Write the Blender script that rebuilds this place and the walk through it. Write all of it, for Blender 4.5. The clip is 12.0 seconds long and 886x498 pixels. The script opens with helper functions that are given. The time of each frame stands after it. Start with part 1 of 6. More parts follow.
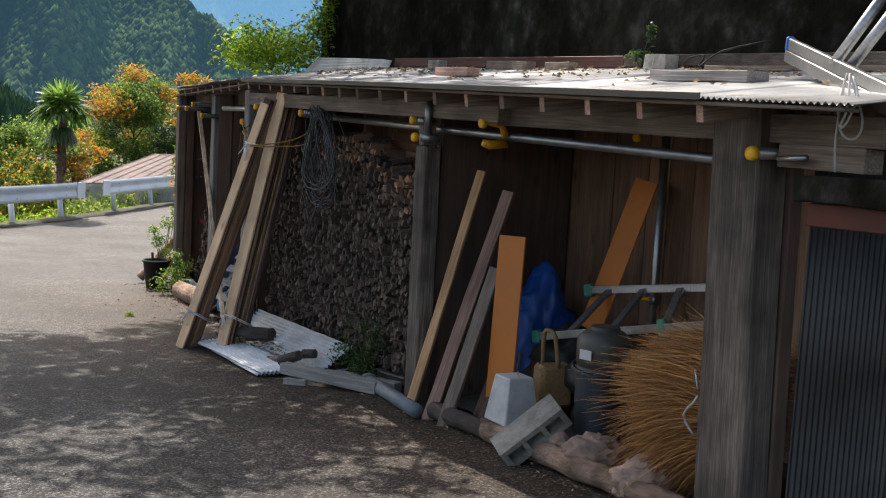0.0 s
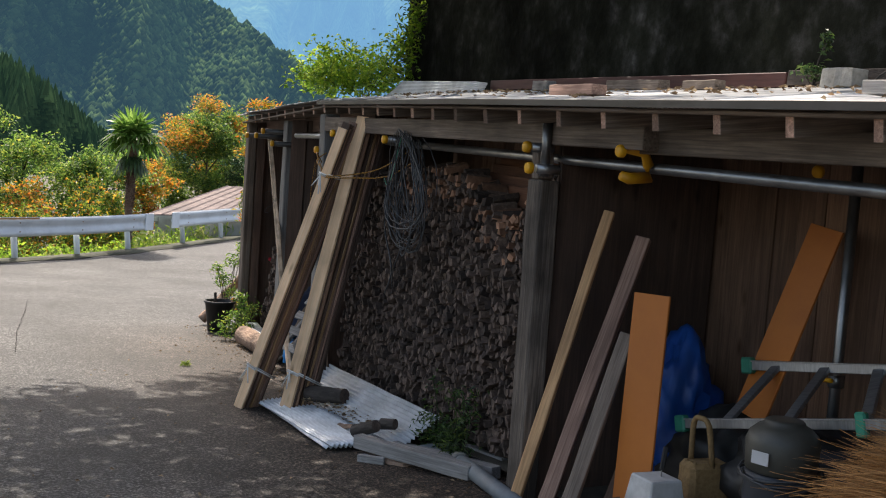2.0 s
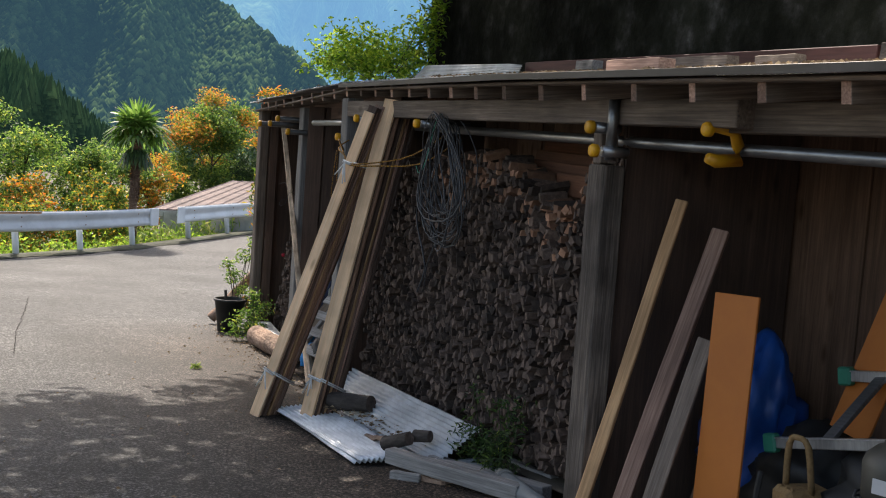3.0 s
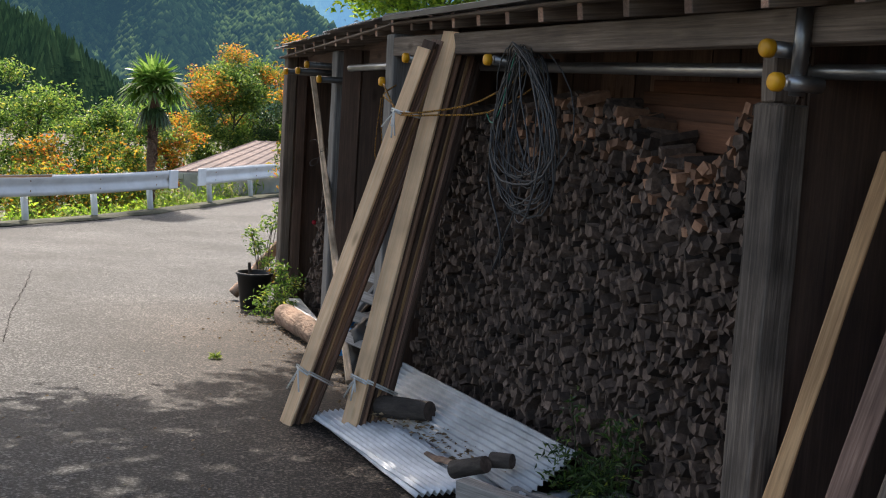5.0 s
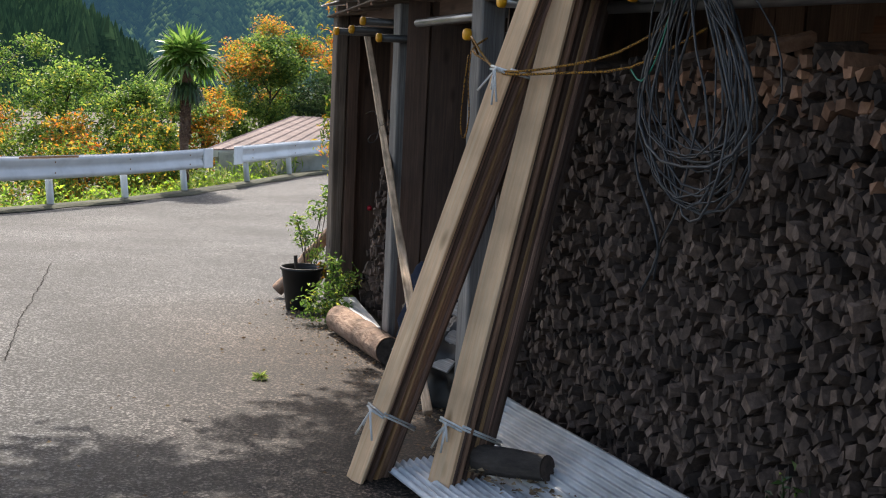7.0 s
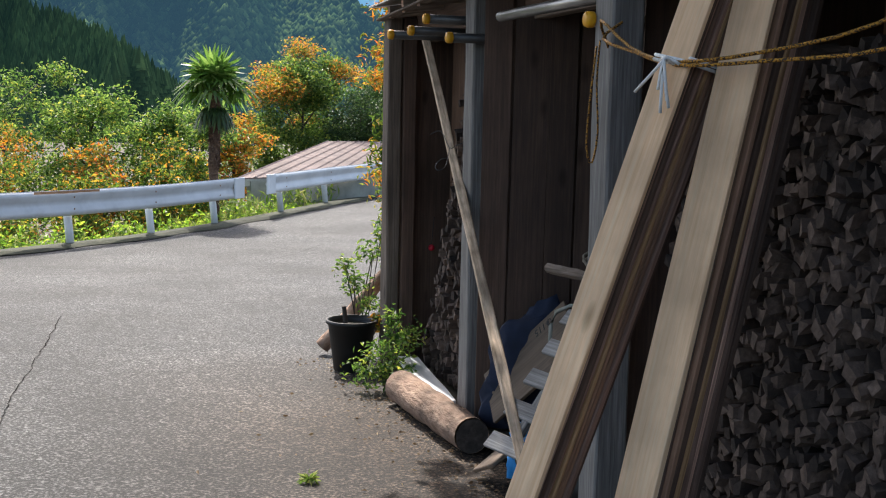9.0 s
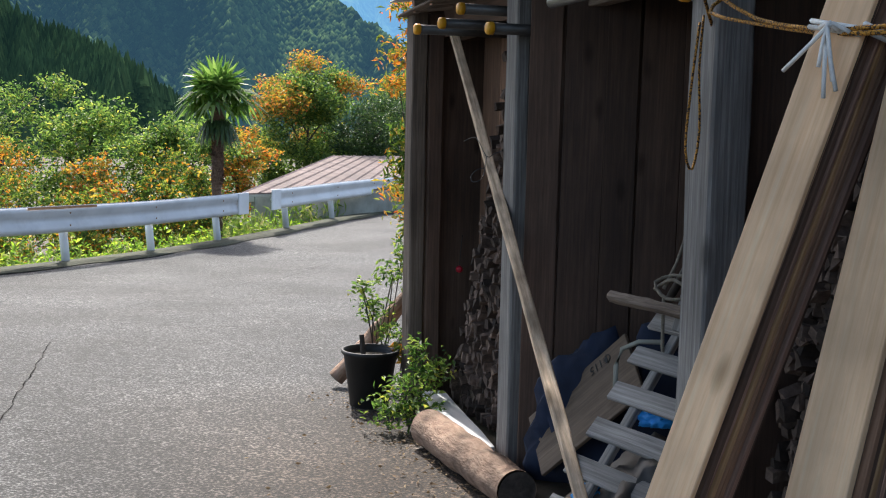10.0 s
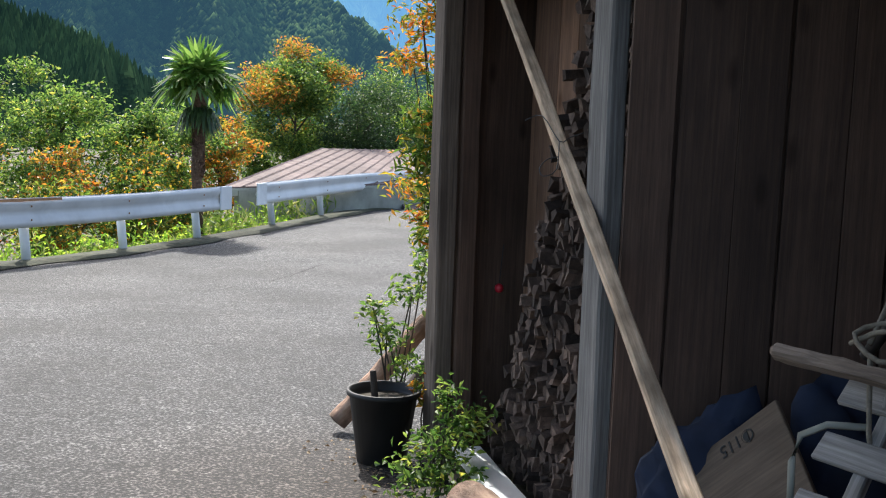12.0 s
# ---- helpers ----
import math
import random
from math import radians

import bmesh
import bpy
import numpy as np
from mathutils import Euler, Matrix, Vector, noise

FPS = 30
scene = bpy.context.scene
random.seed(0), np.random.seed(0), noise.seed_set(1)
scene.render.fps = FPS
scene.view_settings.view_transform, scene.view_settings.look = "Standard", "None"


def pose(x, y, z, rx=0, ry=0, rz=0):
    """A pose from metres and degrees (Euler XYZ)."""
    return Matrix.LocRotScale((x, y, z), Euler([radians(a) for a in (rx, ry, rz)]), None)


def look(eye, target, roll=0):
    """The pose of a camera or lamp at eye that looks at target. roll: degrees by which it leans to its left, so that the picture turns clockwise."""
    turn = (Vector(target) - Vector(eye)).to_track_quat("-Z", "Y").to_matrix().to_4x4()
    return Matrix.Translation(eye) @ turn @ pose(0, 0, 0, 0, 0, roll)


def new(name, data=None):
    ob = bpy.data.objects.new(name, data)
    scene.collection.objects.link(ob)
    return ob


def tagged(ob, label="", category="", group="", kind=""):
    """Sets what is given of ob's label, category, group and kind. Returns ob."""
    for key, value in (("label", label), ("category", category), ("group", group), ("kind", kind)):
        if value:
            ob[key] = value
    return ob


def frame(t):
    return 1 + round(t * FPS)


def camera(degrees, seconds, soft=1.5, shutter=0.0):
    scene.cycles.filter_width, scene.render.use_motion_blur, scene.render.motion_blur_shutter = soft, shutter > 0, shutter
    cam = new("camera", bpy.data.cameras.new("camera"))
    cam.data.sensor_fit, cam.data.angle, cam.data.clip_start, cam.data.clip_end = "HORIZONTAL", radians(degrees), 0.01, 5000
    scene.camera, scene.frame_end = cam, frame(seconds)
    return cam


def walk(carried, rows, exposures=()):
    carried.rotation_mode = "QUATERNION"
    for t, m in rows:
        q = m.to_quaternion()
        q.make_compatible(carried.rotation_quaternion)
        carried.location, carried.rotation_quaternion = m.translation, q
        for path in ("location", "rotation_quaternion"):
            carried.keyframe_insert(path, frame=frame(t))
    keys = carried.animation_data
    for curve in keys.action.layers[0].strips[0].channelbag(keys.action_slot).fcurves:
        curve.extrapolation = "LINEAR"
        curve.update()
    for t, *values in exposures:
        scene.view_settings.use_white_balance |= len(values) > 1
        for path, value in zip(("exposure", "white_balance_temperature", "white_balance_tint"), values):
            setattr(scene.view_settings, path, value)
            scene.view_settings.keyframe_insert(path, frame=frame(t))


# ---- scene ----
cam = camera(43.0, 12.0, soft=1.1)
PATH = [
    (0, (2.017, -9.196, 1.903), (2.044, -7.207, 1.694), 3.3),
    (0.5, (1.996, -8.879, 1.909), (1.984, -6.892, 1.683), 3.4),
    (1, (1.904, -8.573, 1.890), (1.862, -6.583, 1.695), 3.6),
    (1.5, (1.845, -8.230, 1.856), (1.778, -6.238, 1.691), 3.9),
    (2, (1.795, -7.878, 1.848), (1.694, -5.886, 1.696), 4.2),
    (2.5, (1.679, -7.572, 1.810), (1.573, -5.580, 1.659), 4.3),
    (4.5, (1.287, -6.181, 1.701), (1.175, -4.196, 1.483), 3.9),
    (5, (1.215, -5.842, 1.690), (1.073, -3.860, 1.458), 3.8),
    (5.5, (1.088, -5.500, 1.688), (0.922, -3.521, 1.449), 3.6),
    (6, (1.001, -5.127, 1.653), (0.820, -3.151, 1.400), 3.3),
    (6.5, (0.913, -4.783, 1.632), (0.710, -2.812, 1.363), 3.3),
    (7, (0.780, -4.429, 1.618), (0.579, -2.459, 1.337), 3.0),
    (9, (0.328, -2.976, 1.560), (0.068, -1.008, 1.315), 1.5),
    (9.5, (0.172, -2.608, 1.529), (-0.098, -0.639, 1.301), 1.6),
    (10, (0.073, -2.242, 1.496), (-0.193, -0.271, 1.279), 1.5),
    (10.5, (0.001, -1.881, 1.466), (-0.274, 0.089, 1.261), 1.7),
    (11, (-0.144, -1.545, 1.444), (-0.416, 0.425, 1.231), 2.1),
    (11.5, (-0.250, -1.169, 1.428), (-0.491, 0.804, 1.205), 2.0),
    (12, (-0.362, -0.828, 1.407), (-0.599, 1.146, 1.184), 2.3),
]
walk(cam, [(t, look(eye, target, roll)) for t, eye, target, roll in PATH],
     ((0.0, 1.02, 7200, 12), (6.0, 1.07, 7050, 12), (12.0, 1.12, 6450, 9)))

SUN_AZ, SUN_EL = 25.0, 48.0   # degrees left of +y, above the horizon

# ---- light ----
world = bpy.data.worlds.new("sky")
scene.world = world
world.use_nodes = True
wn = world.node_tree.nodes
sky = wn.new("ShaderNodeTexSky")
sky.sky_type = 'NISHITA'
sky.sun_disc = False
sky.sun_elevation = radians(SUN_EL)
sky.sun_rotation = radians(-SUN_AZ)
sky.dust_density, sky.ozone_density = 3.0, 0.6
world.node_tree.links.new(sky.outputs[0], wn["Background"].inputs[0])
wn["Background"].inputs[1].default_value = 0.15
lamp = bpy.data.lights.new("sun", 'SUN')
lamp.energy, lamp.angle, lamp.color = 3.4, radians(0.5), (1.0, 0.965, 0.92)
sun = new("sun", lamp)
sun_dir = Vector((-math.sin(radians(SUN_AZ)) * math.cos(radians(SUN_EL)), math.cos(radians(SUN_AZ)) * math.cos(radians(SUN_EL)), math.sin(radians(SUN_EL))))
sun.matrix_world = look(tuple(sun_dir * 60), (0, 0, 0))


# ---- plan ----
O, U, N = Vector((1.94, -2.26, 0)), Vector((-0.446, 0.895, 0)), Vector((0.895, 0.446, 0))


def gz(x, y):
    """Height of the road and yard."""
    a = 11.5
    yy = y if y < a - 3 else (a - (a + 3 - y) ** 2 / 12 if y < a + 3 else a)
    return -0.04 * yy + 0.06 * max(0.0, min(x, 3.2) - 0.9)


def W(s, d, z=0.0):
    """A point by the shed: s along its front, d inwards, z up."""
    p = O + U * s + N * d
    return Vector((p.x, p.y, z))


def WG(s, d, h=0.0):
    p = W(s, d)
    return Vector((p.x, p.y, gz(p.x, p.y) + h))


SHED = Matrix(((U.x, N.x, 0, O.x), (U.y, N.y, 0, O.y), (0, 0, 1, 0), (0, 0, 0, 1)))   # local s, d, z (mirrored frame)


# ---- materials ----
def nodes_of(name):
    m = bpy.data.materials.new(name)
    m.use_nodes = True
    return m, m.node_tree.nodes, m.node_tree.links, m.node_tree.nodes["Principled BSDF"]


def ramp_node(nt, stops):
    r = nt.new("ShaderNodeValToRGB")
    e = r.color_ramp.elements
    while len(e) < len(stops):
        e.new(0.5)
    for k, (p, c) in zip(e, stops):
        k.position, k.color = p, (*c, 1)
    return r


def surface(name, stops, scale=(1, 1, 1), freq=4.0, detail=8.0, rough=0.8, metal=0.0, bump=0.3, dist=0.01, vary=0.25, stain=0.35, stain_freq=1.3, spec=0.5, island=False, rough_var=0.1, knots=0.0, patch=0.0):
    """Noise-driven surface: fine grain by a ramp, wide stains, a shift per piece, relief."""
    m, nt, lk, b = nodes_of(name)
    tc = nt.new("ShaderNodeTexCoord")
    mp = nt.new("ShaderNodeMapping")
    mp.inputs["Scale"].default_value = scale
    info = nt.new("ShaderNodeNewGeometry") if island else nt.new("ShaderNodeObjectInfo")
    rnd = info.outputs["Random Per Island"] if island else info.outputs["Random"]
    off = nt.new("ShaderNodeVectorMath"); off.operation = 'SCALE'
    comb = nt.new("ShaderNodeCombineXYZ")
    for k in range(3):
        lk.new(rnd, comb.inputs[k])
    lk.new(comb.outputs[0], off.inputs[0]); off.inputs["Scale"].default_value = 37.0
    add = nt.new("ShaderNodeVectorMath")
    lk.new(tc.outputs["Object"], mp.inputs[0])
    lk.new(mp.outputs[0], add.inputs[0]); lk.new(off.outputs[0], add.inputs[1])
    n1 = nt.new("ShaderNodeTexNoise")
    n1.inputs["Scale"].default_value, n1.inputs["Detail"].default_value, n1.inputs["Roughness"].default_value = freq, detail, 0.65
    lk.new(add.outputs[0], n1.inputs["Vector"])
    cr = ramp_node(nt, stops)
    lk.new(n1.outputs[0], cr.inputs[0])
    n2 = nt.new("ShaderNodeTexNoise")
    n2.inputs["Scale"].default_value, n2.inputs["Detail"].default_value = stain_freq, 5.0
    lk.new(tc.outputs["Object"], n2.inputs["Vector"])
    mr = nt.new("ShaderNodeMapRange")
    mr.inputs[1].default_value, mr.inputs[2].default_value = 0.35, 0.7
    mr.inputs[3].default_value, mr.inputs[4].default_value = 1 - stain, 1 + stain * 0.5
    lk.new(n2.outputs[0], mr.inputs[0])
    rv = nt.new("ShaderNodeMapRange")
    rv.inputs[3].default_value, rv.inputs[4].default_value = 1 - vary, 1 + vary
    lk.new(rnd, rv.inputs[0])
    mul = nt.new("ShaderNodeMath"); mul.operation = 'MULTIPLY'
    lk.new(mr.outputs[0], mul.inputs[0]); lk.new(rv.outputs[0], mul.inputs[1])
    hsv = nt.new("ShaderNodeHueSaturation")
    lk.new(cr.outputs[0], hsv.inputs["Color"]); lk.new(mul.outputs[0], hsv.inputs["Value"])
    col = hsv.outputs[0]
    if patch:
        pm = nt.new("ShaderNodeMapping")
        pm.inputs["Scale"].default_value = (16, 16, 2.2)
        pa = nt.new("ShaderNodeVectorMath")
        pn = nt.new("ShaderNodeTexNoise"); pn.inputs["Scale"].default_value, pn.inputs["Detail"].default_value, pn.inputs["Roughness"].default_value = 1.0, 9.0, 0.7
        lk.new(tc.outputs["Object"], pm.inputs[0]); lk.new(pm.outputs[0], pa.inputs[0]); lk.new(off.outputs[0], pa.inputs[1]); lk.new(pa.outputs[0], pn.inputs["Vector"])
        pr = nt.new("ShaderNodeMapRange")
        pr.inputs[1].default_value, pr.inputs[2].default_value, pr.inputs[3].default_value, pr.inputs[4].default_value = 0.42, 0.66, 1 - patch, 1 + patch
        lk.new(pn.outputs[0], pr.inputs[0])
        ph = nt.new("ShaderNodeHueSaturation")
        lk.new(col, ph.inputs["Color"]); lk.new(pr.outputs[0], ph.inputs["Value"])
        col = ph.outputs[0]
    if knots:
        km = nt.new("ShaderNodeMapping")
        km.inputs["Scale"].default_value = (6.5, 6.5, 2.6)
        ka = nt.new("ShaderNodeVectorMath")
        vo = nt.new("ShaderNodeTexVoronoi"); vo.inputs["Scale"].default_value = 1.0
        lk.new(tc.outputs["Object"], km.inputs[0]); lk.new(km.outputs[0], ka.inputs[0]); lk.new(off.outputs[0], ka.inputs[1]); lk.new(ka.outputs[0], vo.inputs["Vector"])
        kr = nt.new("ShaderNodeMapRange")
        kr.inputs[1].default_value, kr.inputs[2].default_value, kr.inputs[3].default_value, kr.inputs[4].default_value = 0.06, 0.17, knots, 0.0
        lk.new(vo.outputs["Distance"], kr.inputs[0])
        kx = nt.new("ShaderNodeMix"); kx.data_type = 'RGBA'
        dk = nt.new("ShaderNodeHueSaturation"); dk.inputs["Value"].default_value = 0.35; dk.inputs["Saturation"].default_value = 1.3
        lk.new(col, dk.inputs["Color"])
        lk.new(kr.outputs[0], kx.inputs["Factor"]); lk.new(col, kx.inputs["A"]); lk.new(dk.outputs[0], kx.inputs["B"])
        col = kx.outputs["Result"]
    lk.new(col, b.inputs["Base Color"])
    rr = nt.new("ShaderNodeMapRange")
    rr.inputs[3].default_value, rr.inputs[4].default_value = max(0, rough - rough_var), min(1, rough + rough_var)
    lk.new(n1.outputs[0], rr.inputs[0]); lk.new(rr.outputs[0], b.inputs["Roughness"])
    b.inputs["Metallic"].default_value = metal
    b.inputs["Specular IOR Level"].default_value = spec
    if bump:
        bp = nt.new("ShaderNodeBump")
        bp.inputs["Strength"].default_value, bp.inputs["Distance"].default_value = bump, dist
        lk.new(n1.outputs[0], bp.inputs["Height"]); lk.new(bp.outputs[0], b.inputs["Normal"])
    return m


def g3(v):
    return (v, v, v)


def leafy(name, stops, translucent=0.45, rough=0.45):
    m, nt, lk, b = nodes_of(name)
    geo = nt.new("ShaderNodeNewGeometry")
    cr = ramp_node(nt, stops)
    lk.new(geo.outputs["Random Per Island"], cr.inputs[0])
    lk.new(cr.outputs[0], b.inputs["Base Color"])
    b.inputs["Roughness"].default_value = rough
    tr = nt.new("ShaderNodeBsdfTranslucent")
    hs = nt.new("ShaderNodeHueSaturation"); hs.inputs["Value"].default_value = 2.2; hs.inputs["Saturation"].default_value = 1.0
    lk.new(cr.outputs[0], hs.inputs["Color"]); lk.new(hs.outputs[0], tr.inputs[0])
    mx = nt.new("ShaderNodeMixShader"); mx.inputs[0].default_value = translucent
    lk.new(b.outputs[0], mx.inputs[1]); lk.new(tr.outputs[0], mx.inputs[2])
    lk.new(mx.outputs[0], nt["Material Output"].inputs[0])
    return m


def dust_and_shade(m):
    """Brown earth trodden into asphalt, patchy, most along the shed with shade painted in."""
    nt, lk = m.node_tree.nodes, m.node_tree.links
    b = nt["Principled BSDF"]
    col = b.inputs["Base Color"].links[0].from_socket
    tc = nt.new("ShaderNodeTexCoord")
    n = nt.new("ShaderNodeTexNoise"); n.inputs["Scale"].default_value, n.inputs["Detail"].default_value = 0.9, 6.0
    lk.new(tc.outputs["Object"], n.inputs["Vector"])
    dot = nt.new("ShaderNodeVectorMath"); dot.operation = 'DOT_PRODUCT'
    lk.new(tc.outputs["Object"], dot.inputs[0]); dot.inputs[1].default_value = tuple(N)
    mr = nt.new("ShaderNodeMapRange")
    mr.inputs[1].default_value, mr.inputs[2].default_value, mr.inputs[3].default_value, mr.inputs[4].default_value = O.dot(N) - 1.9, O.dot(N) - 0.2, -0.10, 0.90
    lk.new(dot.outputs["Value"], mr.inputs[0])
    run = nt.new("ShaderNodeVectorMath"); run.operation = 'DOT_PRODUCT'
    lk.new(tc.outputs["Object"], run.inputs[0]); run.inputs[1].default_value = tuple(U)
    past = nt.new("ShaderNodeMapRange")
    past.inputs[1].default_value, past.inputs[2].default_value, past.inputs[3].default_value, past.inputs[4].default_value = O.dot(U) + 5.6, O.dot(U) + 8.2, 1.0, 0.0
    lk.new(run.outputs["Value"], past.inputs[0])
    near = nt.new("ShaderNodeMath"); near.operation = 'MULTIPLY'
    lk.new(mr.outputs[0], near.inputs[0]); lk.new(past.outputs[0], near.inputs[1])
    add = nt.new("ShaderNodeMath"); add.use_clamp = True
    sc = nt.new("ShaderNodeMapRange"); sc.inputs[1].default_value, sc.inputs[2].default_value, sc.inputs[3].default_value, sc.inputs[4].default_value = 0.35, 0.7, 0.0, 0.12
    lk.new(n.outputs[0], sc.inputs[0]); lk.new(sc.outputs[0], add.inputs[0]); lk.new(near.outputs[0], add.inputs[1])
    mx = nt.new("ShaderNodeMix"); mx.data_type = 'RGBA'; mx.blend_type = 'MULTIPLY'
    lk.new(add.outputs[0], mx.inputs["Factor"]); lk.new(col, mx.inputs["A"]); mx.inputs["B"].default_value = (0.86, 0.60, 0.42, 1)
    lk.new(mx.outputs["Result"], b.inputs["Base Color"])


LONG = (20, 20, 1.5)
M = {}
M["old_wood"] = surface("weathered_timber", [(0.32, (0.120, 0.090, 0.069)), (0.50, (0.205, 0.156, 0.121)), (0.66, (0.31, 0.245, 0.195))], (75, 75, 1.8), 1.4, 10, rough=0.85, bump=0.35, vary=0.2, knots=0.8, patch=0.2)
M["post_wood"] = surface("cracked_post_timber", [(0.34, (0.066, 0.051, 0.041)), (0.50, (0.118, 0.094, 0.076)), (0.68, (0.205, 0.168, 0.138))], (80, 80, 2.2), 1.4, 12, rough=0.9, bump=0.4, vary=0.15, stain=0.4, stain_freq=4.0, knots=0.6, patch=0.3)
# pale and dark blotches stand for bark and for sun dapples
M["dappled_pole"] = surface("dappled_pole", [(0.30, (0.36, 0.25, 0.16)), (0.50, (0.66, 0.49, 0.34)), (0.70, (0.85, 0.70, 0.53))], (40, 40, 3.0), 1.6, 10, rough=0.75, bump=0.2, vary=0.0, stain=0.45, stain_freq=5.0, knots=0.9, patch=0.3)
M["grey_wood"] = surface("silvered_timber", [(0.32, (0.190, 0.178, 0.168)), (0.50, (0.290, 0.275, 0.258)), (0.66, (0.42, 0.40, 0.378))], (75, 75, 1.8), 1.4, 10, rough=0.85, bump=0.35, knots=0.85, patch=0.18)
M["dark_board"] = surface("dark_cedar_board", [(0.30, (0.070, 0.042, 0.030)), (0.52, (0.108, 0.065, 0.046)), (0.72, (0.150, 0.094, 0.066))], (70, 70, 1.5), 1.4, 10, rough=0.85, bump=0.25, vary=0.35, knots=0.85, patch=0.2)
M["back_board"] = surface("brown_cedar_board", [(0.30, (0.155, 0.084, 0.050)), (0.52, (0.250, 0.140, 0.086)), (0.72, (0.350, 0.205, 0.130))], (70, 70, 1.5), 1.4, 10, rough=0.8, bump=0.25, vary=0.45, knots=0.85, patch=0.2)
M["pine"] = surface("fresh_pine", [(0.25, (0.74, 0.445, 0.235)), (0.50, (0.890, 0.585, 0.350)), (0.80, (0.90, 0.69, 0.450))], (60, 60, 1.4), 1.4, 9, rough=0.7, bump=0.12, vary=0.1, stain=0.25, stain_freq=3.5, knots=0.95, patch=0.10)
M["brown_board"] = surface("brown_sawn_board", [(0.32, (0.205, 0.118, 0.084)), (0.50, (0.345, 0.205, 0.150)), (0.66, (0.52, 0.33, 0.245))], (75, 75, 1.6), 1.4, 10, rough=0.8, bump=0.25, vary=0.65, knots=0.6, patch=0.15)
M["plank_tan"] = surface("tan_plank", [(0.34, (0.39, 0.215, 0.100)), (0.50, (0.55, 0.315, 0.152)), (0.66, (0.70, 0.43, 0.222))], (75, 75, 1.6), 1.4, 10, rough=0.75, bump=0.25, knots=0.7, patch=0.15)
M["wood_end"] = surface("split_firewood", [(0.2, (0.027, 0.018, 0.0135)), (0.5, (0.094, 0.064, 0.049)), (0.85, (0.235, 0.168, 0.132))], (1, 1, 1), 30, rough=0.9, bump=0.6, vary=0.7, stain=0.1)
M["wood_end_stuff"] = surface("split_firewood_far", [(0.2, (0.027, 0.018, 0.0135)), (0.5, (0.094, 0.064, 0.049)), (0.85, (0.235, 0.168, 0.132))], (1, 1, 1), 30, rough=0.9, bump=0.6, vary=0.7, stain=0.1, island=True)
M["wood_fresh"] = surface("fresh_split_firewood", [(0.2, (0.17, 0.080, 0.046)), (0.5, (0.32, 0.165, 0.098)), (0.85, (0.50, 0.30, 0.19))], (1, 1, 1), 30, rough=0.9, bump=0.5, vary=0.55)
M["bark"] = surface("log_bark", [(0.25, (0.15, 0.088, 0.058)), (0.5, (0.34, 0.22, 0.155)), (0.8, (0.52, 0.38, 0.28))], (8, 8, 3), 3.5, 14, rough=0.9, bump=1.0, dist=0.03, stain=0.5, stain_freq=6)
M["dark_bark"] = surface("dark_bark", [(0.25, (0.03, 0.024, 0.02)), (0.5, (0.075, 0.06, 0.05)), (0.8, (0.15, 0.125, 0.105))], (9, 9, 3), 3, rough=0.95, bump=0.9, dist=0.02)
M["asphalt"] = surface("asphalt", [(0.41, (0.010, 0.010, 0.0104)), (0.48, (0.038, 0.038, 0.0395)), (0.54, (0.072, 0.0725, 0.073)), (0.60, (0.25, 0.25, 0.245))], (1, 1, 1), 62, 5, rough=0.74, bump=1.0, dist=0.012, stain=0.45, stain_freq=0.8, vary=0, rough_var=0.15, spec=0.28, patch=0.35)
dust_and_shade(M["asphalt"])
M["crack"] = surface("crack_dirt", [(0.3, (0.018, 0.017, 0.016)), (0.7, (0.035, 0.033, 0.030))], (1, 1, 1), 20, rough=1.0, bump=0.3, spec=0.0)
M["soil"] = surface("earth", [(0.3, (0.05, 0.04, 0.03)), (0.55, (0.10, 0.085, 0.06)), (0.8, (0.15, 0.13, 0.10))], (1, 1, 1), 6, rough=0.95, bump=0.8, dist=0.03)
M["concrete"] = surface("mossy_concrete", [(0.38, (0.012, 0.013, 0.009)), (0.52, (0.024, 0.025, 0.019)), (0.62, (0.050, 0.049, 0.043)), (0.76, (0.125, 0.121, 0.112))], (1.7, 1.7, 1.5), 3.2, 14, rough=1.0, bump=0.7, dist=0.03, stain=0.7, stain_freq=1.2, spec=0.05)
M["concrete_light"] = surface("cast_concrete", [(0.3, (0.36, 0.36, 0.35)), (0.5, (0.45, 0.45, 0.44)), (0.75, (0.52, 0.52, 0.51))], (1, 1, 1), 14, rough=0.9, bump=0.3, stain=0.2, stain_freq=4)
M["cinder"] = surface("old_concrete_block", [(0.3, (0.24, 0.23, 0.20)), (0.5, (0.34, 0.32, 0.28)), (0.75, (0.42, 0.40, 0.35))], (1, 1, 1), 40, rough=0.95, bump=0.7, stain=0.35, stain_freq=7)
M["tin_white"] = surface("white_corrugated_sheet", [(0.3, (0.50, 0.52, 0.54)), (0.55, (0.68, 0.70, 0.72)), (0.8, (0.76, 0.77, 0.78))], (1, 1, 1), 7, rough=0.55, metal=0.1, bump=0.05, stain=0.28, stain_freq=4)
M["tin_roof"] = surface("galvanised_roof_sheet", [(0.30, (0.42, 0.42, 0.42)), (0.45, (0.74, 0.75, 0.76)), (0.75, (0.86, 0.865, 0.87))], (1, 1, 1), 5, rough=0.34, metal=0.15, bump=0.05, stain=0.40, stain_freq=2.6)
M["tin_dark"] = surface("grey_corrugated_cladding", [(0.3, (0.041, 0.039, 0.036)), (0.55, (0.064, 0.060, 0.056)), (0.8, (0.095, 0.090, 0.085))], (1, 1, 1), 5, rough=0.5, metal=0.5, bump=0.05, stain=0.3)
